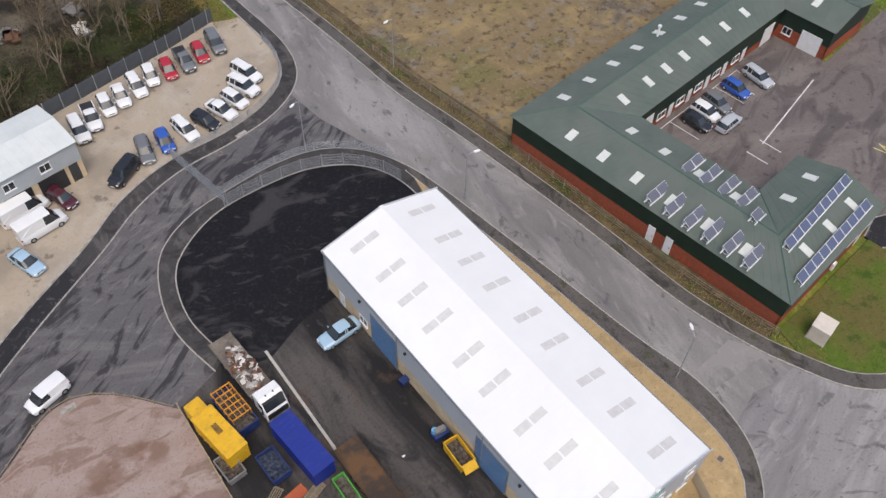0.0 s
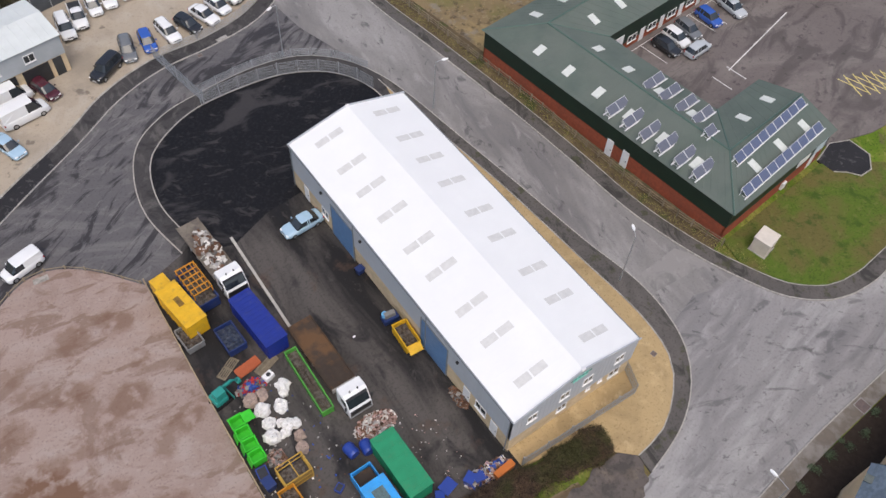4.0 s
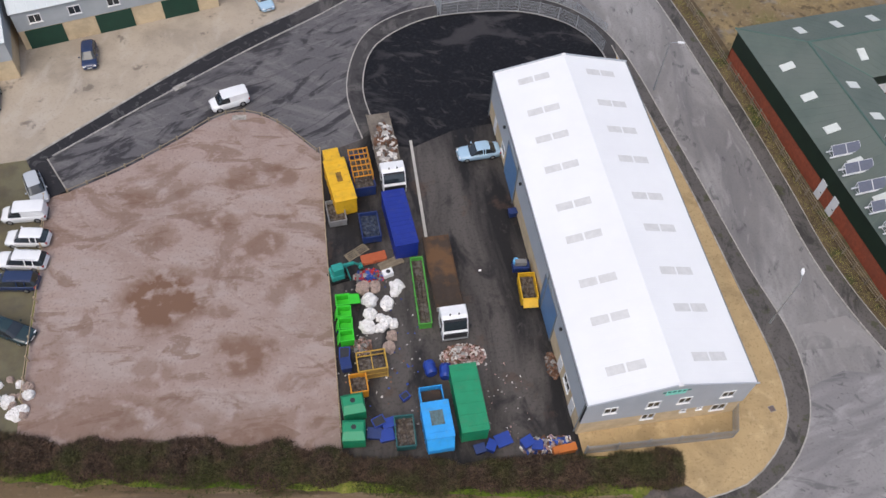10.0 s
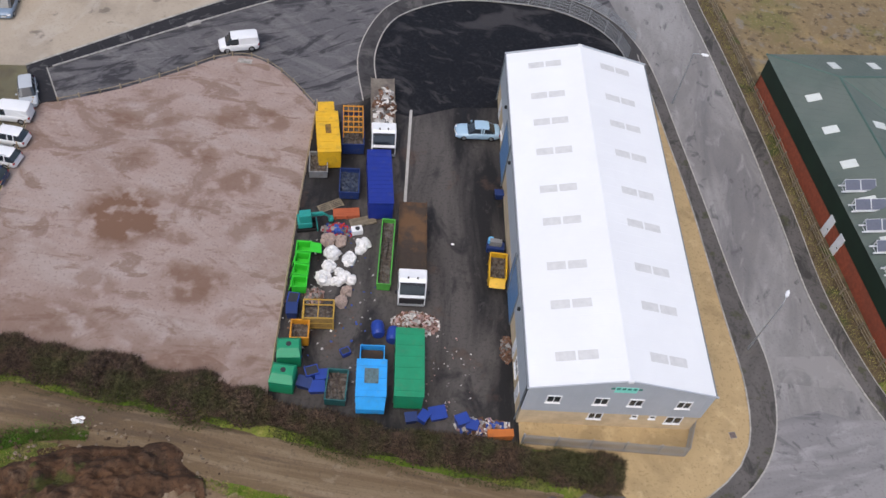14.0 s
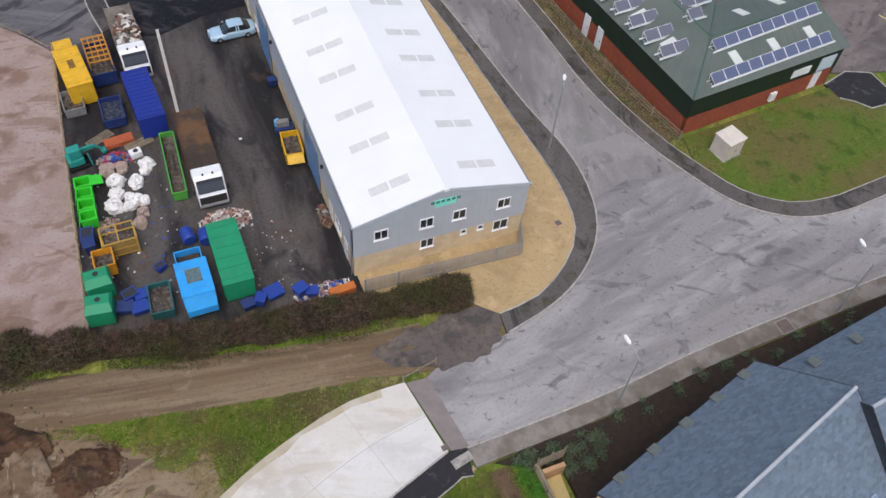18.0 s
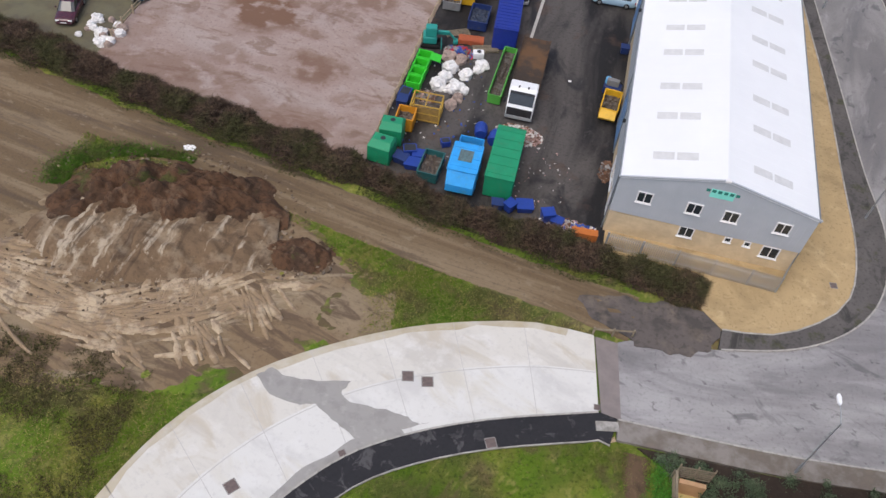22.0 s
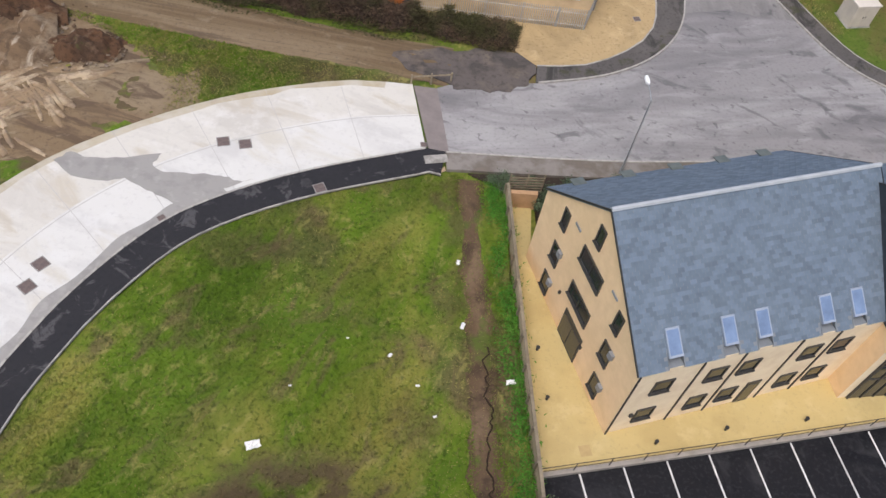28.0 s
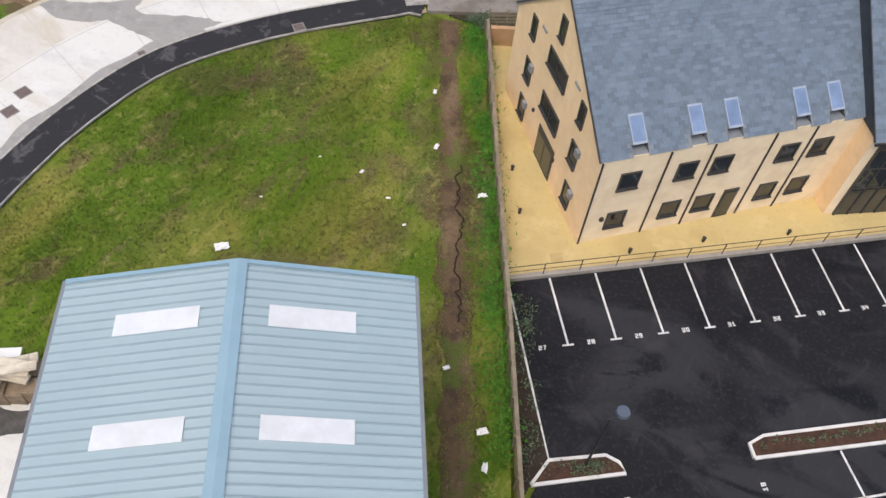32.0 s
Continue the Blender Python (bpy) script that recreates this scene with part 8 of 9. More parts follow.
# bottle banks with round holes
for x, y, a in ((-18.35, 4.75, 4), (-18.55, 2.4, -6)):
    t = thing("bottle_bank", "green steel recycling bank with a round hole", "recycling bank", pose(x, y, 0.03, 0, 0, a), "recycling banks")
    part("body", B().box(-0.95, 0.95, -0.9, 0.9, 0.1, 1.7, 0.06), GRN, t)
    part("lid", B().add([(-0.95, -0.9, 1.7), (0.95, -0.9, 1.7), (0.95, 0.9, 1.7), (-0.95, 0.9, 1.7), (-0.8, -0.2, 1.95), (0.8, -0.2, 1.95), (0.8, 0.6, 1.95), (-0.8, 0.6, 1.95)], [(0, 1, 5, 4), (1, 2, 6, 5), (2, 3, 7, 6), (3, 0, 4, 7), (4, 5, 6, 7)]), GRN, t)
    part("hole", B().cyl(0, 0.2, 1.951, 1.96, 0.22, n=16), DARK, t)
    part("foot", B().box(-0.8, 0.8, -0.7, -0.55, 0, 0.1).box(-0.8, 0.8, 0.55, 0.7, 0, 0.1), DARK, t)


def cage(x, y, ang, l, w, h, material, label):
    t = thing("stillage", label, "stillage", pose(x, y, 0.03, 0, 0, ang), "steel cages in the yard")
    for sx in (-1, 1):
        for sy in (-1, 1):
            part("post", B().box(sx * l / 2 - 0.05, sx * l / 2 + 0.05, sy * w / 2 - 0.05, sy * w / 2 + 0.05, 0, h), material, t)
    for z in (0.25, h * 0.55, h):
        part("frame", B().box(-l / 2, l / 2, -w / 2 - 0.04, -w / 2 + 0.04, z - 0.05, z + 0.05).box(-l / 2, l / 2, w / 2 - 0.04, w / 2 + 0.04, z - 0.05, z + 0.05).box(-l / 2 - 0.04, -l / 2 + 0.04, -w / 2, w / 2, z - 0.05, z + 0.05)
             .box(l / 2 - 0.04, l / 2 + 0.04, -w / 2, w / 2, z - 0.05, z + 0.05), material, t)
    part("divider", B().box(-0.04, 0.04, -w / 2, w / 2, h - 0.05, h + 0.05), material, t)
    part("scrap_fill", B().box(-l / 2 + 0.1, l / 2 - 0.1, -w / 2 + 0.1, w / 2 - 0.1, 0.2, h * 0.45, 0.1), SCRAP, t)
    part("side_panel", B().box(-l / 2, l / 2, -w / 2 - 0.02, -w / 2 + 0.02, 0.1, h * 0.9), mat("ochre_sheet", (0.32, 0.2, 0.06), (0.22, 0.14, 0.05), 2, 0.7), t)
    return t


cage(-16.35, 8.5, 2, 2.5, 1.8, 1.75, paint("ochre_steel", (0.52, 0.32, 0.05), 0.55), "ochre steel cage with scrap inside")
t = ribbed_container("skip", "orange steel tipping skip", -17.7, 6.7, -88, 1.7, 1.45, 1.45, ORA, ribs=2, category="skip", open_top=True, inner=SCRAP)
for i in range(4):
    t = thing("wheelie_bin", "bright green plastic bin with its lid open", "bin", pose(-18.25, 15.3 - i * 1.25, 0.03, 0, 0, RND.uniform(-5, 5)), "green bins in a row")
    part("body", B().box(-0.6, 0.6, -0.52, -0.46, 0.12, 1.15).box(-0.6, 0.6, 0.46, 0.52, 0.12, 1.15).box(-0.6, -0.54, -0.46, 0.46, 0.12, 1.15).box(0.54, 0.6, -0.46, 0.46, 0.12, 1.15).box(-0.54, 0.54, -0.46, 0.46, 0.12, 0.35), LIM, t)
    part("rim", B().box(-0.66, 0.66, -0.58, -0.5, 1.1, 1.2).box(-0.66, 0.66, 0.5, 0.58, 1.1, 1.2).box(-0.66, -0.58, -0.5, 0.5, 1.1, 1.2).box(0.58, 0.66, -0.5, 0.5, 1.1, 1.2), LIM, t)
    part("lid", B().slab([(-0.66, -0.5, 1.22), (-0.6, 0.5, 1.22), (-0.85, 0.5, 0.35), (-0.9, -0.5, 0.35)], 0.04) if i else B().slab([(0.62, -0.6, 1.2), (1.6, -0.5, 1.0), (1.5, 0.5, 1.05), (0.62, 0.5, 1.2)], 0.05), LIM, t)
    for sx in (-0.45, 0.45):
        for sy in (-0.4, 0.4):
            part("castor", B().cyl(sx, sy, 0, 0.13, 0.06, n=8), RUBBER, t)


def small_bin(x, y, a, material, label, l=1.1, w=0.9, h=1.0, lid=True):
    t = thing("bin", label, "bin", pose(x, y, 0.03, 0, 0, a), "loose bins in the yard")
    part("body", B().add([(-l * 0.42, -w * 0.42, 0.1), (l * 0.42, -w * 0.42, 0.1), (l * 0.42, w * 0.42, 0.1), (-l * 0.42, w * 0.42, 0.1), (-l / 2, -w / 2, h), (l / 2, -w / 2, h), (l / 2, w / 2, h), (-l / 2, w / 2, h)],
         [(3, 2, 1, 0), (0, 1, 5, 4), (1, 2, 6, 5), (2, 3, 7, 6), (3, 0, 4, 7), (4, 5, 6, 7)]), material, t)
    part("lid", B().slab([(-l / 2 - 0.04, -w / 2 - 0.04, h + 0.06), (l / 2 + 0.04, -w / 2 - 0.04, h + 0.02), (l / 2 + 0.04, w / 2 + 0.04, h + 0.08), (-l / 2 - 0.04, w / 2 + 0.04, h + 0.12)], 0.05) if lid else B().box(-l / 2 + 0.08, l / 2 - 0.08, -w / 2 + 0.08, w / 2 - 0.08, h + 0.002, h + 0.01), material if lid else DARK, t)
    for sx in (-1, 1):
        part("wheel", B().wheel(sx * l * 0.3, w * 0.36, 0.1, 0.1, 0.08, 10), RUBBER, t, fix=True)
    return t


for x, y, a, l in ((-16.4, 3.2, 20, 1.1), (-15.6, 3.0, 10, 1.0), (-16.9, 2.3, -12, 1.1), (-15.9, 2.0, 5, 1.2), (-18.6, 9.9, 85, 1.2), (-18.6, 8.9, 95, 1.1), (-6.3, 0.2, 15, 1.3), (-4.4, -0.4, 25, 1.0), (-3.6, -0.7, -10, 0.9), (-0.5, 23.4, 5, 0.8), (-13.9, 5.3, 30, 0.8), (-7.4, -0.2, 60, 0.9), (-8.4, -0.3, 10, 0.9)):
    small_bin(x, y, a, BIN if RND.random() > 0.35 else NAV, "blue plastic waste bin on the yard", l, l * 0.8, RND.uniform(0.6, 1.05), RND.random() > 0.3)
ribbed_container("skip", "worn teal skip with rubbish inside", -14.35, 2.0, 88, 2.7, 1.6, 1.1, DTE, ribs=3, category="skip", open_top=True, inner=SCRAP)
ribbed_container("skip", "grey steel skip on the yard edge", -17.9, 25.6, -86, 2.6, 1.7, 1.0, GRY, ribs=3, category="skip", open_top=True, inner=SCRAP)
ribbed_container("skip", "navy blue skip with a white sack", -14.8, 23.4, -88, 3.0, 1.8, 1.1, NAV, ribs=4, category="skip", open_top=True, inner=mat("blue_rubbish", (0.03, 0.045, 0.085), (0.018, 0.024, 0.04), 4, 0.8, c3=(0.12, 0.13, 0.15), scale3=3))
t = ribbed_container("skip", "yellow skip of scrap by the warehouse wall", -1.05, 14.3, -94, 2.8, 1.5, 1.35, YEL, ribs=3, category="skip", open_top=True, inner=SCRAP)
part("apron", B().slab([(1.4, -0.7, 1.35), (2.1, -0.7, 0.85), (2.1, 0.7, 0.85), (1.4, 0.7, 1.35)], 0.06), YEL, t)
t = thing("baler", "small blue and grey baling machine", "machine", pose(-1.1, 17.0, 0.03, 0, 0, -5))
part("bed", B().box(-0.8, 0.8, -0.5, 0.5, 0.2, 0.9, 0.05), NAV, t)
part("ram", B().box(-0.6, 0.5, -0.25, 0.25, 0.9, 1.5, 0.05), GRY, t)
part("tank", B().cyl(-0.5, 0.2, 0.9, 1.4, 0.28), paint("light_blue_tank", (0.15, 0.45, 0.75)), t)
part("hose", B().tube((0.3, 0.2, 1.5), (0.8, 0.4, 0.9), 0.05), RUBBER, t)
# a small digger
t = thing("mini_digger", "teal mini digger with its arm folded down", "digger", pose(-18.4, 18.4, 0.03, 0, 0, 12))
for s in (-1, 1):
    part("track", B().box(-0.9, 0.9, s * 0.55 - 0.15, s * 0.55 + 0.15, 0, 0.45, 0.12), RUBBER, t)
part("house", B().box(-0.75, 0.55, -0.65, 0.65, 0.5, 1.25, 0.1), TEA, t)
cb = part("cab", B().box(-0.55, 0.5, -0.6, 0.2, 1.25, 2.2, 0.06), TEA, t)
part("cab_glass", B().box(0.47, 0.53, -0.5, 0.1, 1.4, 2.05), GLASS, cb)
part("boom", B().box(0.5, 1.7, 0.25, 0.5, 1.0, 1.4, 0.06), TEA, t)
part("dipper", B().tube((1.65, 0.38, 1.2), (2.3, 0.42, 0.5), 0.12, 0.1, 6), TEA, t)
part("bucket", B().box(2.1, 2.55, 0.15, 0.7, 0.1, 0.5, 0.08), TEA, t)
part("blade", B().box(0.95, 1.05, -0.7, 0.7, 0.05, 0.4), TEA, t)


def pallet_pile(x, y, a, n, material, label):
    t = thing("pallet_stack", label, "pallets", pose(x, y, 0.03, 0, 0, a))
    for k in range(n):
        z = k * 0.13
        for i in range(5):
            part("board", B().box(-1.2, 1.2, -0.45 + i * 0.2, -0.33 + i * 0.2, z + 0.09, z + 0.12), material, t)
        for i in range(3):
            part("bearer", B().box(-1.15 + i * 1.1, -1.0 + i * 1.1, -0.45, 0.47, z, z + 0.09), material, t)


pallet_pile(-14.85, 20.0, 8, 4, paint("salmon_board", (0.48, 0.13, 0.06), 0.7), "low stack of salmon-red boards")
pallet_pile(-13.3, 19.3, 20, 2, TIMBER, "low stack of grey timber boards")
pallet_pile(-16.4, 21.0, 30, 1, TIMBER, "loose grey pallet on asphalt")


def sack(x, y, r, material, label, seed, sq=1.0):
    """A slumped bulk bag with creases."""
    b = B()
    n, m = 14, 8
    for j in range(m + 1):
        ph = j / m * math.pi * 0.5
        for i in range(n):
            th = 6.2832 * i / n
            k = 0.9 * r * (1 + 0.45 * noise.noise(Vector((math.cos(th) * 1.6 + seed, math.sin(th) * 1.6, ph * 2))) + 0.22 * noise.noise(Vector((math.cos(th) * 4, math.sin(th) * 4 + seed, ph * 5))))
            c = math.cos(ph) ** 0.55
            b.v.append((k * c * math.cos(th) * sq, k * c * math.sin(th), r * 0.95 * math.sin(ph) ** 0.7 * (1 + 0.3 * noise.noise(Vector((i * 0.7, j * 0.9, seed)))) if j else 0.0))
    b.f = [(j * n + i, j * n + (i + 1) % n, (j + 1) * n + (i + 1) % n, (j + 1) * n + i) for j in range(m) for i in range(n)]
    return solo("bulk_bag", b, material, label, "bag", group="bulk bags in the yard", m=pose(x, y, 0.03, 0, 0, seed * 37))


WSACK = mat("white_woven_bag", (0.80, 0.79, 0.78), (0.66, 0.65, 0.63), 3, 0.85, c3=(0.4, 0.36, 0.33), scale3=2, amount3=0.35)
BSACK = mat("stained_bag", (0.42, 0.33, 0.28), (0.3, 0.23, 0.2), 3, 0.85, c3=(0.2, 0.15, 0.13), scale3=2)
for i, (x, y, r) in enumerate(((-15.8, 15.4, 0.85), (-14.2, 14.9, 0.75), (-15.9, 13.9, 0.8), (-16.3, 12.7, 0.85), (-15.2, 12.4, 0.6), (-14.6, 12.9, 0.75), (-13.9, 12.7, 0.55), (-13.1, 16.6, 0.8), (-13.4, 15.9, 0.5), (-15.0, 13.5, 0.5))):
    sack(x, y, r * 0.88, WSACK, "slumped white woven bulk bag", i + 1, 1.1)
for i, (x, y, r) in enumerate(((-16.2, 16.8, 0.75), (-15.1, 16.8, 0.65), (-14.2, 11.5, 0.55), (-14.6, 10.4, 0.6))):
    sack(x, y, r, BSACK, "slumped brown-stained bulk bag", i + 21)
t = thing("washing_machine", "white scrapped washing machine on its back", "appliance", pose(-13.75, 18.1, 0.03, 0, 0, 15))
part("case", B().box(-0.5, 0.5, -0.35, 0.35, 0, 0.6, 0.04), WHITE, t)
part("door", B().cyl(0.05, 0.0, 0.6, 0.63, 0.22, n=16), DARK, t)


def litter_heap(name, label, cx, cy, rx, ry, n, cols, hmax, seed, category="rubbish", size=(0.08, 0.3)):
    """A heap of small flat and blocky scraps."""
    r = random.Random(seed)
    for ci_, (cn, cc) in enumerate(cols):
        b = B()
        for _ in range(n // len(cols)):
            d, a = math.sqrt(r.random()), r.uniform(0, 6.283)
            x, y = cx + rx * d * math.cos(a), cy + ry * d * math.sin(a)
            z = 0.03 + hmax * (1 - d) ** 0.8 * r.uniform(0.5, 1.0)
            s = [r.uniform(*size) for _ in range(3)]
            k = len(b.v)
            b.box(-s[0], s[0], -s[1], s[1], -s[2] * 0.4, s[2] * 0.4)
            q = Euler((r.uniform(-0.7, 0.7), r.uniform(-0.7, 0.7), r.uniform(0, 3.1))).to_matrix()
            for j in range(k, len(b.v)):
                p = q @ Vector(b.v[j])
                b.v[j] = (p.x + x, p.y + y, max(0.02, p.z + z))
        if ci_ == 0:
            t = solo(name, b, mat(cn, cc, tuple(v * 0.7 for v in cc), 3, 0.85, island=0.4), label, category, "stuff")
        else:
            part("scraps", b, mat(cn, cc, tuple(v * 0.7 for v in cc), 3, 0.85, island=0.4), t)["kind"] = "stuff"
    return t


PINK, GREYS, PALE, BRN, RED, BLS = ("pinkish_scrap", (0.42, 0.28, 0.25)), ("grey_scrap", (0.22, 0.21, 0.2)), ("pale_scrap", (0.6, 0.58, 0.55)), ("brown_scrap", (0.16, 0.09, 0.06)), ("red_scrap", (0.4, 0.04, 0.04)), ("blue_scrap", (0.04, 0.08, 0.3))
litter_heap("rubble_heap", "heap of pinkish broken rubble and plastic", -8.2, 8.6, 1.9, 1.1, 420, [PINK, PALE, BRN], 0.5, 2)
litter_heap("scrap_heap", "heap of red and blue plastic scrap", -15.5, 18.1, 1.3, 0.7, 160, [RED, GREYS, BLS], 0.5, 3)
litter_heap("scrap_heap", "scattered scrap along the warehouse wall", -0.45, 6.5, 0.4, 1.2, 90, [BRN, BRN, GREYS], 0.35, 4)
litter_heap("scrap_heap", "scattered scrap by the palisade corner", -2.6, -0.6, 2.2, 0.6, 200, [PINK, BLS, BRN, PALE], 0.35, 5)
litter_heap("loose_litter", "small pale litter scattered over the yard", -6.0, 4.0, 3.0, 4.0, 70, [PALE, PINK, GREYS], 0.0, 6, size=(0.02, 0.08))
litter_heap("loose_litter", "dark crumbs and litter among the bins", -15.5, 10, 4.0, 9.0, 160, [GREYS, BRN, BLS, PALE], 0.0, 7, size=(0.03, 0.11))
litter_heap("timber_scrap", "broken timber and pallets on the lorry bed", -11.95, 33.5, 1.0, 2.9, 130, [BRN, PALE, GREYS], 0.3, 8, size=(0.06, 0.4)).location.z = 1.15
litter_heap("scrap_heap", "brown scrap between the bins", -17.0, 10.8, 0.7, 0.8, 90, [BRN, PINK, GREYS], 0.4, 9)
solo("white_litter", B().box(-0.14, 0.14, -0.1, 0.1, 0, 0.06, 0.02), WHITE, "small white piece of litter on asphalt", "litter", m=pose(-4.95, 17.4, 0.03))
t = thing("tool_chest", "orange steel chest by the hedge", "chest", pose(-1.4, -1.35, 0.03, 0, 0, 4))
part("box", B().box(-1.0, 1.0, -0.3, 0.3, 0, 0.75, 0.04), paint("rust_orange_steel", (0.52, 0.16, 0.04), 0.6), t)
part("lid", B().box(-1.02, 1.02, -0.32, 0.32, 0.75, 0.82), MATS["rust_orange_steel"], t)
# white lumps along the far side of the pad and by the shed
for i in range(26):
    sack(-46.6 + RND.uniform(-2.2, 1.3), 9.2 + RND.uniform(-1.0, 3.0), RND.uniform(0.3, 0.55), WSACK if i % 3 else BSACK, "white sack in a tipped heap", 40 + i)
ts = thing("stone_crates", "untidy stack of pale stone slabs and crates", "crates", pose(-14.0, -44.7, 0.03, 0, 0, 6))
rc = random.Random(31)
CREAM = mat("cream_stone", (0.66, 0.60, 0.50), (0.52, 0.46, 0.37), 2, 0.85, c3=(0.3, 0.25, 0.2), scale3=1.5, amount3=0.4)
for i in range(8):
    x, y = -1.1 + (i % 4) * 0.75, -0.55 + (i // 4) * 0.8
    part("crate", B().box(-0.42, 0.42, -0.36, 0.36, 0, rc.uniform(0.8, 1.1), 0.03), mat("brown_crate", (0.26, 0.20, 0.14), (0.17, 0.13, 0.09), 3, 0.85), ts).matrix_basis = pose(x, y, 0, 0, 0, rc.uniform(-8, 8))
for i in range(13):
    part("slab", B().box(-rc.uniform(0.5, 0.95), rc.uniform(0.5, 0.95), -0.22, 0.22, 0, rc.uniform(0.06, 0.16), 0.015), CREAM, ts).matrix_basis = pose(rc.uniform(-0.9, 1.0), rc.uniform(-0.5, 0.5), 1.12 + 0.06 * i, rc.uniform(-3, 3), rc.uniform(-3, 3), rc.uniform(-18, 18))
part("cover_sheet", B().box(-1.9, 0.5, 0.55, 1.15, 1.2, 1.26, 0.01), WHITE, ts)
part("tarpaulin", B().box(-2.0, -1.5, -0.7, 0.2, 0, 0.7, 0.1), mat("teal_tarpaulin", (0.03, 0.22, 0.17), None, 2, 0.6), ts)

# ---- hedge, trees, grass ----
def scatter_cards(name, n, place, size, material, label, category, seed=1, flatness=0.5):
    """Many small leaf or twig blades in one mesh; place(r) gives a point."""
    r = np.random.RandomState(seed)
    rr = random.Random(seed)
    pts = np.array([place(rr) for _ in range(n)])
    d = r.normal(size=(n, 3))
    d[:, 2] = np.abs(d[:, 2]) * flatness + 0.1
    d /= np.linalg.norm(d, axis=1)[:, None]
    s = r.normal(size=(n, 3))
    s -= (s * d).sum(1)[:, None] * d
    s /= np.linalg.norm(s, axis=1)[:, None]
    ln = r.uniform(*size[0], n)[:, None]
    wd = r.uniform(*size[1], n)[:, None]
    v = np.stack([pts - s * wd, pts + s * wd, pts + d * ln], 1).reshape(-1, 3)
    me = bpy.data.meshes.new(name)
    me.vertices.add(3 * n)
    me.vertices.foreach_set("co", v.ravel())
    me.loops.add(3 * n)
    me.loops.foreach_set("vertex_index", np.arange(3 * n))
    me.polygons.add(n)
    me.polygons.foreach_set("loop_start", np.arange(0, 3 * n, 3))
    me.update(calc_edges=True)
    me.validate()
    me.materials.append(material)
    return tagged(new(name, me), label, category, "", "stuff")


TWIG = mat("brown_twigs", (0.125, 0.083, 0.058), (0.06, 0.042, 0.032), 1, 0.95, c3=(0.07, 0.075, 0.028), scale3=0.3, amount3=0.8, island=0.7)
TWIG_G = mat("hedge_green", (0.068, 0.08, 0.022), (0.045, 0.052, 0.018), 2, 0.95, island=0.5)
HEDGE = [(-60, 8.2), (-43, 4.3), (-31, 2.1), (-20.2, 0.0), (-12.4, -1.9), (-6, -2.7), (0.5, -3.4), (8.0, -4.2)]
hl = resample(smooth_line(HEDGE, 1.0), 0.5)


def hedge_point(r, half=1.6, top=1.9):
    i = r.randrange(len(hl))
    x, y = hl[i]
    d = r.uniform(-1, 1)
    w = half * (0.85 + 0.75 * noise.noise(Vector((x * 0.35, y * 0.35, 2))))
    w *= 1.25 if x < -24 else 1.0
    h = top * (0.7 + 0.7 * noise.noise(Vector((x * 0.5, y * 0.5, 5))) + 0.5 * noise.noise(Vector((x * 1.7, y * 1.7, 3)))) * (1 - abs(d) ** 1.6) ** 0.8
    if x > 5.5:
        h *= 0.6
    return (x + r.uniform(-0.3, 0.3) + d * w * 0.2, y + d * w, max(0.0, h * r.random() ** 0.45))


scatter_cards("hedge", 120000, hedge_point, ((0.18, 0.62), (0.012, 0.034)), TWIG, "dense brown leafless hedge beside the track", "hedge", 1)
def growth_point(r):
    while True:
        x, y, z = hedge_point(r, 1.2, 1.1)
        if noise.noise(Vector((x * 0.22, y * 0.22, 8))) + r.uniform(-0.4, 0.4) > -0.05 or x > 3:
            return (x, y - (1.3 if r.random() > 0.2 and x < 3 else 0.0), z * (0.4 if x < 3 else 1.1))


scatter_cards("hedge_growth", 20000, growth_point, ((0.08, 0.26), (0.015, 0.05)), TWIG_G, "green bramble growth along the hedge foot", "undergrowth", 2)
# dark sheet under the twigs, standing in for the shade between them
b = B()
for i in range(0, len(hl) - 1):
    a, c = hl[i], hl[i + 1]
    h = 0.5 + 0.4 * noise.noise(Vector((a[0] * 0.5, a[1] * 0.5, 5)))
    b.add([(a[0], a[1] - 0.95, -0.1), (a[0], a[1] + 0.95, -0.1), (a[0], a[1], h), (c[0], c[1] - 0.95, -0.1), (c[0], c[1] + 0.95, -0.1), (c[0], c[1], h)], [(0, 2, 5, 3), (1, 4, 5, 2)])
solo("hedge_bank", b, mat("hedge_inner_shade", (0.035, 0.026, 0.02), (0.025, 0.02, 0.016), 3, 0.95), "dark sheet for the shaded inside of the hedge", "hedge", "stuff")

BLADE = ground_mat("grass_blades", (0.118, 0.202, 0.016), GRASS_LAYERS, 0.95, 0.1, 6)
puddle_stains(BLADE, BARE, (0.12, 0.09, 0.05))
BLADE_DRY = mat("dry_grass_blades", (0.29, 0.26, 0.09), (0.19, 0.17, 0.06), 0.5, 0.9, island=0.45)


def inside(p, poly):
    c = False
    for i in range(len(poly)):
        (x0, y0), (x1, y1) = poly[i - 1], poly[i]
        if (y0 > p[1]) != (y1 > p[1]) and p[0] < (x1 - x0) * (p[1] - y0) / (y1 - y0) + x0:
            c = not c
    return c


FIELD = offset(ci, 2.1)[:-6] + [(-20.5, -70), (7.7, -70), (7.3, -48), (6.9, -33), (6.4, -19.2), (4.5, -17.9)]
BANK = [(0.3, -9.9)] + [p for p in CONC_OUT if p[0] < 0.4] + [(-62, -70), (-62, 2), (-44, -1.8), (-30.5, -4.2), (-14.4, -7.2), (-3, -9.0)]


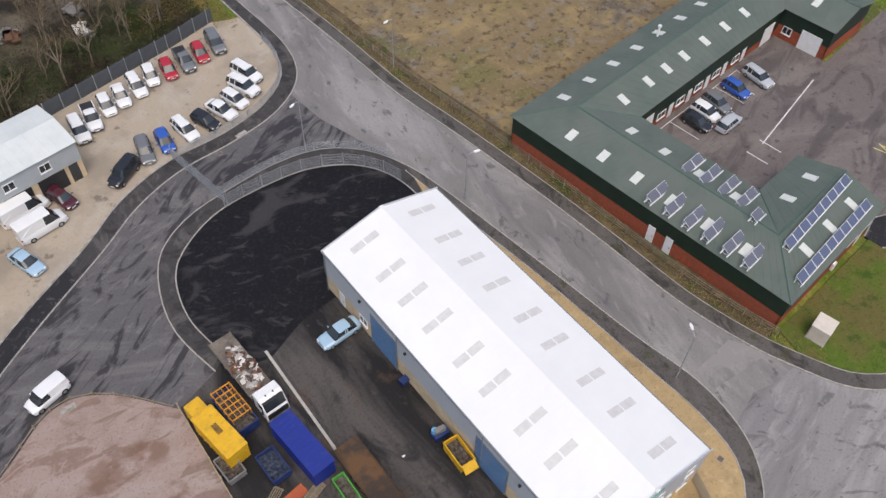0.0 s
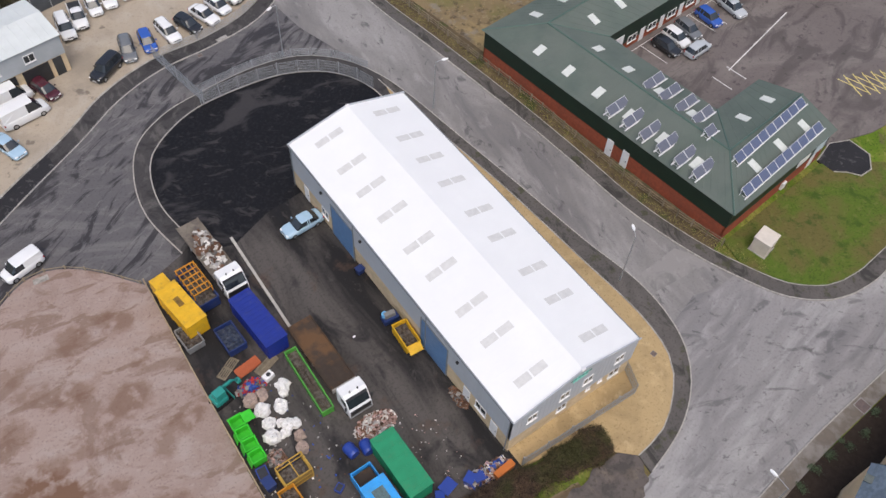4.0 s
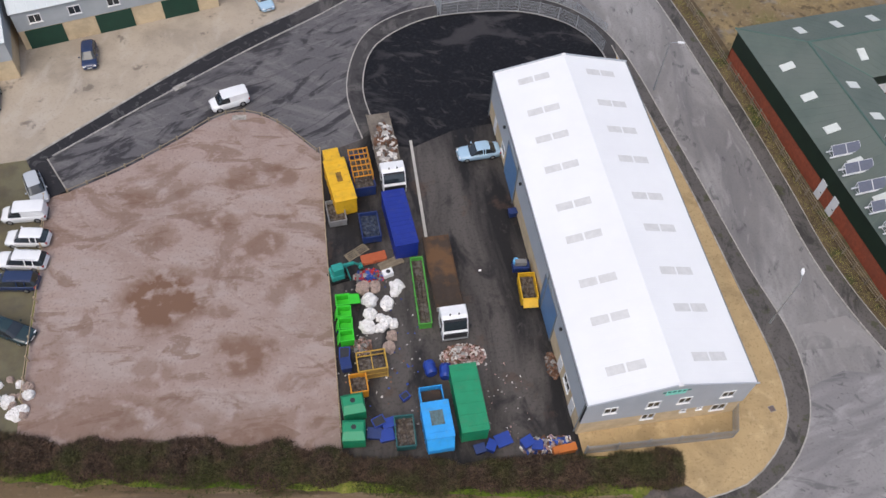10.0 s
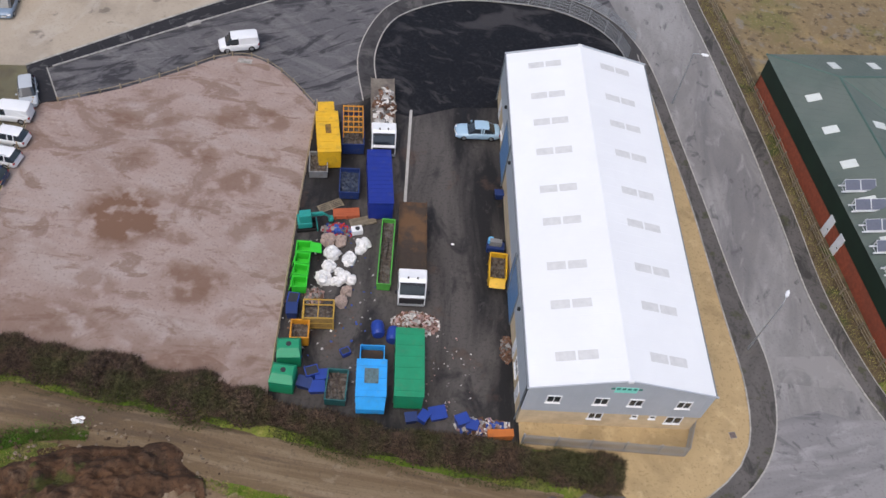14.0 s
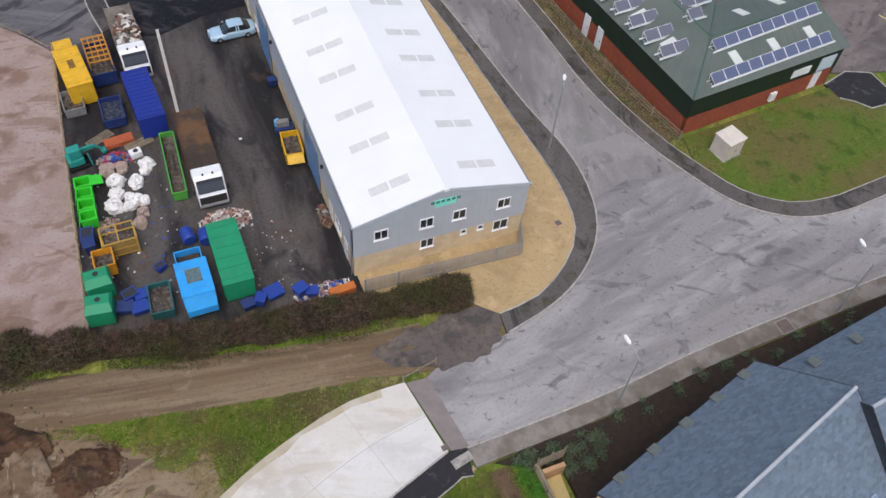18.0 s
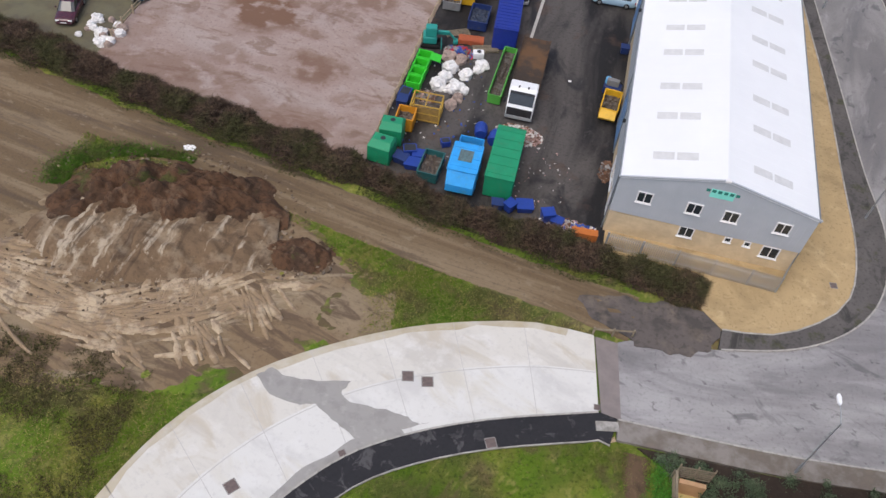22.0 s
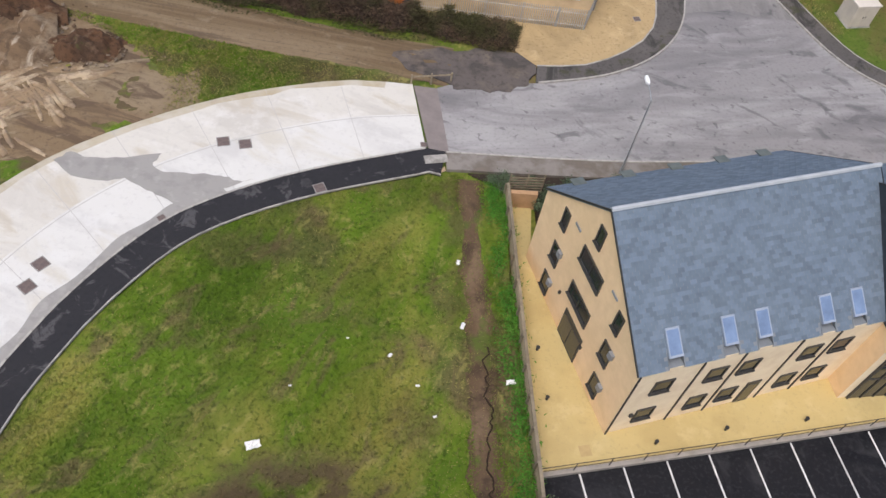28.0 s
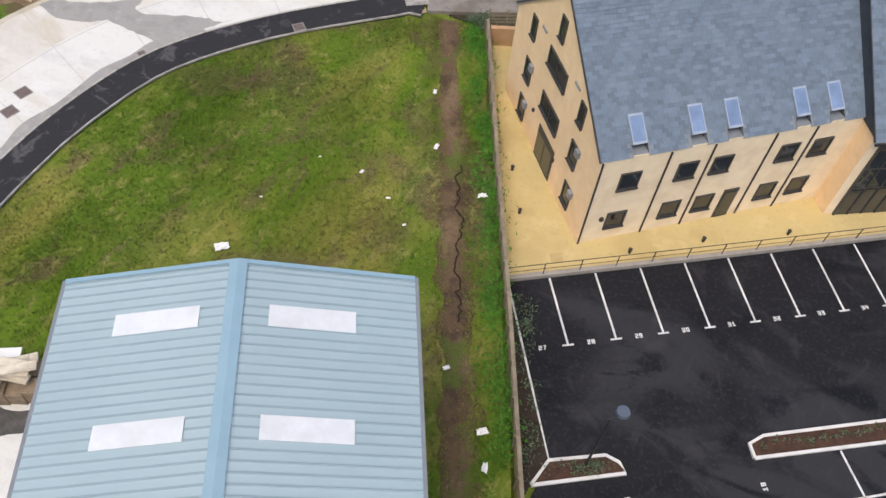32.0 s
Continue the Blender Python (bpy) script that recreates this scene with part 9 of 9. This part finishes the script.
def in_poly(poly, thin=None):
    xs, ys = [p[0] for p in poly], [p[1] for p in poly]
    lo, hi = (min(xs), min(ys)), (max(xs), max(ys))

    def f(r):
        while True:
            p = (r.uniform(lo[0], hi[0]), r.uniform(lo[1], hi[1]))
            if inside(p, poly) and (thin is None or thin(p, r)):
                return (*p, -0.1)
    return f


def lush(p, r):
    v = noise.noise(Vector((p[0] * 0.16, p[1] * 0.16, 9))) + 0.4 * noise.noise(Vector((p[0] * 0.9, p[1] * 0.9, 1)))
    if 3.6 < p[0] < 5.0 and p[1] > -50:
        v -= 0.5
    if ((p[0] + 4.4) / 3.8) ** 2 + ((p[1] + 38.6) / 1.7) ** 2 < 0.8:
        v -= 0.2
    return v + r.uniform(-0.5, 0.5) > -0.15


clay = lambda p: ((p[0] + 31) / 17.5) ** 2 + ((p[1] + 14) / 10) ** 2 < 0.8 or p[0] < -42
scatter_cards("field_grass", 110000, in_poly([q for q in FIELD if q[1] > -60], lush), ((0.10, 0.28), (0.012, 0.03)), BLADE, "tufted green grass of the field", "grass", 4, 1.0)
scatter_cards("field_dry_grass", 16000, in_poly([q for q in FIELD if q[1] > -60], lambda p, r: not lush(p, r)), ((0.08, 0.2), (0.01, 0.025)), BLADE_DRY, "dry straw-coloured grass of the field", "grass", 5, 0.7)
scatter_cards("bank_grass", 46000, in_poly([q for q in BANK if q[1] > -50], lambda p, r: not clay(p) and lush(p, r)), ((0.10, 0.30), (0.015, 0.035)), BLADE, "rough grass between track and concrete road", "grass", 6, 1.0)
scatter_cards("bank_dry_grass", 40000, in_poly([q for q in BANK if q[1] > -50], lambda p, r: not clay(p)), ((0.10, 0.28), (0.012, 0.03)), BLADE_DRY, "dry rough grass beside the track", "grass", 7, 0.8)
scatter_cards("mound_growth", 16000, lambda r: (lambda a, q: (-33.0 + math.cos(a) * (7.6 + q), -6.6 + math.sin(a) * (3.6 + q * 0.7), 0.0))(r.uniform(1.5, 3.5), abs(r.gauss(0, 1.0))), ((0.1, 0.3), (0.015, 0.04)), mat("mound_weed_green", (0.085, 0.17, 0.02), (0.06, 0.11, 0.018), 0.6, 0.9, c3=(0.14, 0.11, 0.05), scale3=0.4, island=0.4), "green weeds round the dug earth", "weeds", 31, 0.9)


def rough_point(r):
    while True:
        x, y = r.uniform(-52, -27), r.uniform(-36, -20.5)
        if inside((x, y), BANK) and noise.noise(Vector((x * 0.3, y * 0.3, 6))) + 0.6 * noise.noise(Vector((x * 1.1, y * 1.1, 2))) + r.uniform(-0.25, 0.25) > 0.12:
            return (x, y, -0.05)


scatter_cards("rough_growth", 26000, rough_point, ((0.1, 0.34), (0.015, 0.04)), mat("dark_bramble", (0.085, 0.08, 0.028), (0.045, 0.048, 0.018), 0.5, 0.95, c3=(0.12, 0.085, 0.045), scale3=0.5, island=0.5), "dark brambles and dead weeds on the rough ground", "undergrowth", 32, 0.8)
verge_l = [p for p in offset(MAIN_E, 2.6)]
scatter_cards("road_verge_growth", 16000, lambda r: (lambda p: (p[0] + r.gauss(0, 0.5), p[1] + r.uniform(-0.8, 0.8), 0.0))(verge_l[r.randrange(len(verge_l) * 2 // 3)]), ((0.1, 0.35), (0.015, 0.04)), BLADE_DRY, "straggling dry growth under the road fence", "undergrowth", 8, 0.9)
scatter_cards("verge_blades", 8000, in_poly(GE_LINE + [(58, 2.5), (53, 5.6), (34, 4.9)]), ((0.06, 0.14), (0.01, 0.025)), BLADE, "short grass blades on the verge", "grass", 9, 1.0)
SHRUB = mat("shrub_leaves", (0.07, 0.11, 0.06), (0.12, 0.15, 0.09), 2, 0.7, island=0.5)
bed_line = resample([(5.6, -18.5), (12.6, -18.6)], 0.55) + resample([(8.8, -20.0), (11.6, -19.6)], 0.6) + resample([(14, -17.9), (20.2, -17.2), (36, -16.5)], 2.4)
spots = [(x + RND.uniform(-0.4, 0.4), y + RND.uniform(-0.6, 0.6), RND.uniform(0.25, 0.5)) for x, y in bed_line for _ in range(2)]
scatter_cards("bed_shrubs", 11000, lambda r: (lambda s: (s[0] + r.gauss(0, s[2] * 0.5), s[1] + r.gauss(0, s[2] * 0.5), abs(r.gauss(0, s[2] * 0.5))))(spots[r.randrange(len(spots))]), ((0.05, 0.13), (0.03, 0.06)), SHRUB, "low clipped shrubs in the dark bed", "shrubs", 10)
spots2 = [(7.6 + RND.uniform(0, 0.9), -38.5 - RND.uniform(0, 9.5), RND.uniform(0.15, 0.3)) for _ in range(40)] + [(RND.uniform(8.8, 11.8), -47.1 + RND.uniform(-0.3, 0.3), 0.15) for _ in range(14)] + [(18.6 + i * 0.55, -45.65 + i * 0.098 + RND.uniform(-0.2, 0.2), 0.12) for i in range(30)]
scatter_cards("planter_shrubs", 2600, lambda r: (lambda s: (s[0] + r.gauss(0, s[2]), s[1] + r.gauss(0, s[2] * 0.7), FL + 0.08 + abs(r.gauss(0, s[2]))))(spots2[r.randrange(len(spots2))]), ((0.05, 0.14), (0.02, 0.05)), SHRUB, "small shrubs in the car park planters", "shrubs", 11)
def weed_point(r):
    while True:
        y = -18.5 - 34 * r.random() ** 1.5
        x = 6.0 - (y + 19) * 0.036 + r.gauss(0, 0.42)
        if noise.noise(Vector((x * 0.8, y * 0.45, 3))) + r.uniform(-0.35, 0.35) > 0.0:
            return (x, y, -0.06)


scatter_cards("fence_weeds", 9000, weed_point, ((0.1, 0.3), (0.02, 0.05)), mat("weed_green", (0.05, 0.18, 0.02), (0.09, 0.22, 0.03), 1, 0.9, island=0.4), "bright weeds along the office fence", "weeds", 12)
# worn strip of bare earth beside the fence, with a crack
b = B()
for i in range(70):
    y = -18.4 - i * 0.5
    xw = 4.35 - (y + 19) * 0.028 + 0.5 * noise.noise(Vector((y * 0.3, 1, 0)))
    w_ = 0.92 + 0.7 * noise.noise(Vector((y * 0.7, 8, 0)))
    b.v += [(xw - w_, y, -0.13), (xw - w_ * 0.4, y, -0.055), (xw + w_ * 0.2, y, -0.07), (xw + w_, y, -0.13)]
b.f = [(i * 4 + k, i * 4 + k + 1, (i + 1) * 4 + k + 1, (i + 1) * 4 + k) for i in range(69) for k in range(3)]
solo("earth_strip", b, ground_mat("bare_brown_earth", (0.115, 0.076, 0.047), [((0.19, 0.135, 0.085), 0.7, 0.5, 0.52, 0.64, 0, 1.5, 0.5, 0.5), ((0.06, 0.04, 0.027), 0.85, 0.6, 0.5, 0.6), ((0.08, 0.115, 0.022), 0.85, 0.35, 0.54, 0.61), ((0.07, 0.048, 0.03), 0.5, 4, 0.54, 0.68)], 0.95, 0.9, 6), "bare brown earth strip beside the fence", "ground", "structure", smooth=True)
cr = [(4.95 + 0.35 * noise.noise(Vector((i * 0.31, 0.3, 0))) + 0.22 * noise.noise(Vector((i * 0.9, 5.3, 0))), -30.5 - i * 0.21) for i in range(48)]
solo("earth_crack", ribbon(B(), cr, -0.045, 0.045, -0.06, -0.036), mat("dark_crack", (0.03, 0.02, 0.014), None, 2, 0.95), "dark crack in the bare earth", "crack", "structure")
scatter_cards("strip_grass", 9000, lambda r: (lambda y: (4.35 - (y + 19) * 0.028 + (-1 if r.random() < 0.5 else 1) * abs(r.gauss(0.85, 0.3)), y, -0.1))(r.uniform(-53, -18)), ((0.08, 0.24), (0.012, 0.03)), BLADE, "ragged grass along the bare earth", "grass", 16, 0.9)
EARTH = [("earth_clods", (0.11, 0.072, 0.046)), ("pale_clods", (0.24, 0.19, 0.14))]
for q in ((-32, -6.5, 10, 5, 500, 21), (-22, -9.6, 3.4, 2.2, 160, 22), (-34, -14.5, 8, 4, 420, 23)):
    litter_heap("earth_clods", "loose clods of dug earth", q[0], q[1], q[2], q[3], q[4], EARTH, 0.0, q[5], "earth clods", (0.04, 0.14))
# litter in the grass
for x, y, a, s, lab in ((-6.6, -36.8, 20, 0.7, "torn white plastic sheet in the grass"), (-0.2, -31.4, 50, 0.28, "white scrap of litter in the grass"), (6.2, -32.6, 10, 0.5, "crumpled white bag by the fence"), (3.5, -25.0, 80, 0.35, "white strip of litter on bare earth"), (3.7, -29.3, 70, 0.4, "white strip of litter on bare earth"),
                       (-33.4, -1.5, 10, 0.9, "white rubbish sack by the track"), (2.5, -17.9, 30, 0.6, "broken pale timber by the footway"), (1.3, -33.1, 0, 0.22, "white scrap of litter in the grass"), (-5.2, -33.5, 0, 0.16, "white scrap of litter in the grass"), (6.1, -45.8, 15, 0.5, "white litter in the weeds"), (6.2, -47.4, 80, 0.45, "white litter in the weeds"),
                       (4.5, -42.8, 20, 0.35, "white litter on bare earth"), (2.2, -34.8, 20, 0.2, "white scrap of litter in the grass"), (-2.5, -30.5, 0, 0.15, "white scrap of litter in the grass"), (6.4, -50.3, 20, 0.5, "white litter in the weeds")):
    b = B()
    n = 7
    for j in range(n):
        for i in range(n):
            u, v = i / (n - 1) - 0.5, j / (n - 1) - 0.5
            b.v.append((u * (1 + 0.3 * noise.noise(Vector((v * 3, x, 0)))), v * 0.55 * (1 + 0.4 * noise.noise(Vector((u * 3, y, 0)))), 0.12 + 0.22 * noise.noise(Vector((u * 4 + x, v * 4 + y, 0)))))
    b.f = [(j * n + i, j * n + i + 1, (j + 1) * n + i + 1, (j + 1) * n + i) for j in range(n - 1) for i in range(n - 1)]
    solo("litter", b, TIMBER_NEW if "timber" in lab else WHITE, lab, "litter", group="litter in the grass", m=pose(x, y, -0.02, 0, 0, a) @ Matrix.Diagonal((s, s, s, 1)))

# waste ground beyond the road
WASTE = ground_mat("waste_ground", (0.20, 0.15, 0.085), [
    ((0.10, 0.09, 0.078), 0.8, 0.06, 0.52, 0.60),
    ((0.30, 0.225, 0.11), 0.8, 0.14, 0.52, 0.64, 0, 1, 1, 0.6),
    ((0.13, 0.135, 0.045), 0.6, 0.11, 0.55, 0.64),
    ((0.21, 0.195, 0.18), 0.6, 0.5, 0.56, 0.64),
    ((0.06, 0.048, 0.034), 0.7, 0.9, 0.54, 0.64),
    ((0.34, 0.28, 0.17), 0.5, 3, 0.58, 0.68)], 0.95, 1.0, 5)
flat("waste_ground", [(27.2, 44.5), (29.6, 43.6), (60, 47), (95, 51), (130, 140), (24, 140), (24.5, 92), (26.3, 78), (27.2, 64)], 0.03, WASTE, "brown stony waste ground with dead grass", "ground", 0.2)
scatter_cards("waste_grass", 30000, in_poly([(27.6, 46), (60, 49), (80, 60), (60, 110), (27, 110)], lambda p, r: noise.noise(Vector((p[0] * 0.1, p[1] * 0.1, 4))) + r.uniform(-0.4, 0.4) > 0), ((0.15, 0.45), (0.02, 0.05)), mat("dead_grass", (0.30, 0.20, 0.085), (0.2, 0.14, 0.06), 0.3, 0.95, island=0.4), "dead brown grass on waste ground", "grass", 13, 0.8)

# bare trees and scrub behind the sales lot
BARK = mat("grey_brown_bark", (0.24, 0.20, 0.15), (0.15, 0.12, 0.09), 3, 0.9)
flat("scrub_floor", [(-62, 81), (-13.4, 81), (12, 86.6), (14.6, 92), (13.6, 118), (10, 150), (-62, 150)], 0.0, mat("leaf_litter", (0.05, 0.041, 0.03), (0.028, 0.024, 0.018), 0.5, 0.95, c3=(0.17, 0.145, 0.11), scale3=0.12, amount3=0.8, bump=0.8), "brown leaf litter under scrub", "ground", 0.2)


def bare_tree(seed):
    r = random.Random(seed)
    trunk, twigs = B(), B()

    def limb(p, d, ln, rad, depth):
        q = p + d * ln
        (trunk if depth < 2 else twigs).tube(p, q, rad, rad * 0.62, 6 if depth < 2 else 3)
        if depth >= 4:
            return
        for _ in range(3 if depth else 5):
            nd = (d + Vector((r.uniform(-0.8, 0.8), r.uniform(-0.8, 0.8), r.uniform(-0.1, 0.55)))).normalized()
            limb(p + d * ln * r.uniform(0.55, 1.0), nd, ln * r.uniform(0.5, 0.75), rad * 0.55, depth + 1)

    limb(Vector((0, 0, -0.1)), Vector((r.uniform(-0.1, 0.1), r.uniform(-0.1, 0.1), 1)).normalized(), r.uniform(2.2, 3.2), 0.11, 0)
    return trunk.mesh("trunk", BARK), twigs.mesh("crown", mat("bare_twigs", (0.20, 0.16, 0.10), (0.12, 0.095, 0.06), 2, 0.95))


FORMS = [bare_tree(s) for s in (1, 2, 3, 4, 5)]
rt = random.Random(11)
for i in range(96):
    x = rt.uniform(-40, 11)
    y = 83.2 + (x + 13) * 0.22 + rt.uniform(0, 24)
    s = rt.uniform(0.8, 1.5)
    t = thing("tree", "bare winter tree with fine grey-brown twigs", "tree", pose(x, y, 0, 0, 0, rt.uniform(0, 360)) @ Matrix.Diagonal((s, s, s, 1)), "bare trees behind the sales lot")
    tr, cr_ = FORMS[i % 5]
    part("trunk", tr, None, t)
    part("crown", cr_, None, t)
scatter_cards("scrub", 40000, lambda r: (lambda x: (x, 82.6 + (x + 13) * 0.21 + abs(r.gauss(0, 7)), abs(r.gauss(0, 0.8))))(r.uniform(-40, 12)), ((0.2, 0.6), (0.02, 0.06)), mat("dark_scrub", (0.075, 0.065, 0.036), (0.035, 0.03, 0.02), 0.25, 0.95, c3=(0.055, 0.08, 0.022), scale3=0.18, amount3=0.8, island=0.5), "dark tangled brambles behind the panel fence", "undergrowth", 14)
scatter_cards("corner_grass", 6000, lambda r: (13.5 + r.uniform(-1.5, 1.6), r.uniform(84, 98), 0.0), ((0.1, 0.4), (0.02, 0.05)), BLADE_DRY, "dry yellow grass at the lot corner", "grass", 15, 0.9)
for i in range(24):
    x, y = rt.uniform(-36, -2), rt.uniform(93, 112)
    t = thing("scrap_pile", "pile of scrap and pale sheets behind the trees", "scrap", pose(x, y, 0.0, 0, 0, rt.uniform(0, 180)), "scrap behind the trees")
    c = rt.choice([PALE[0], GREYS[0], GREYS[0], BRN[0]])
    for k in range(4):
        part("sheet", B().box(-1.2, 1.2, -0.6, 0.6, 0, 0.3, 0.05), MATS[c], t).matrix_basis = pose(rt.uniform(-1, 1), rt.uniform(-0.8, 0.8), 0.25 * k, 0, 0, rt.uniform(0, 90))

ivy = [(rt.uniform(-16, 6), rt.uniform(0.5, 8), rt.uniform(0.7, 1.6)) for _ in range(16)]
scatter_cards("ivy_growth", 5000, lambda r: (lambda s: (s[0] + r.gauss(0, s[2] * 0.6), 83.6 + (s[0] + 13) * 0.21 + s[1] + r.gauss(0, s[2] * 0.6), abs(r.gauss(0, s[2] * 0.8))))(ivy[r.randrange(len(ivy))]), ((0.08, 0.22), (0.05, 0.1)), mat("ivy_leaves", (0.05, 0.09, 0.02), (0.03, 0.05, 0.014), 1, 0.8, island=0.5), "green ivy and brambles under bare trees", "undergrowth", 17)
scatter_cards("ochre_grass", 12000, lambda r: (lambda x: (x, 84.6 + (x + 13) * 0.2 + r.uniform(0.8, 6.5), 0.0))(r.uniform(2, 13.5)), ((0.15, 0.5), (0.02, 0.05)), mat("ochre_grass_blades", (0.34, 0.26, 0.10), (0.22, 0.16, 0.06), 0.4, 0.95, island=0.4), "dead ochre grass behind the panel fence", "grass", 18, 0.8)

# ---- kerb stones ----
for ln_, nm_ in KERBS:
    kerb(ln_, nm_)
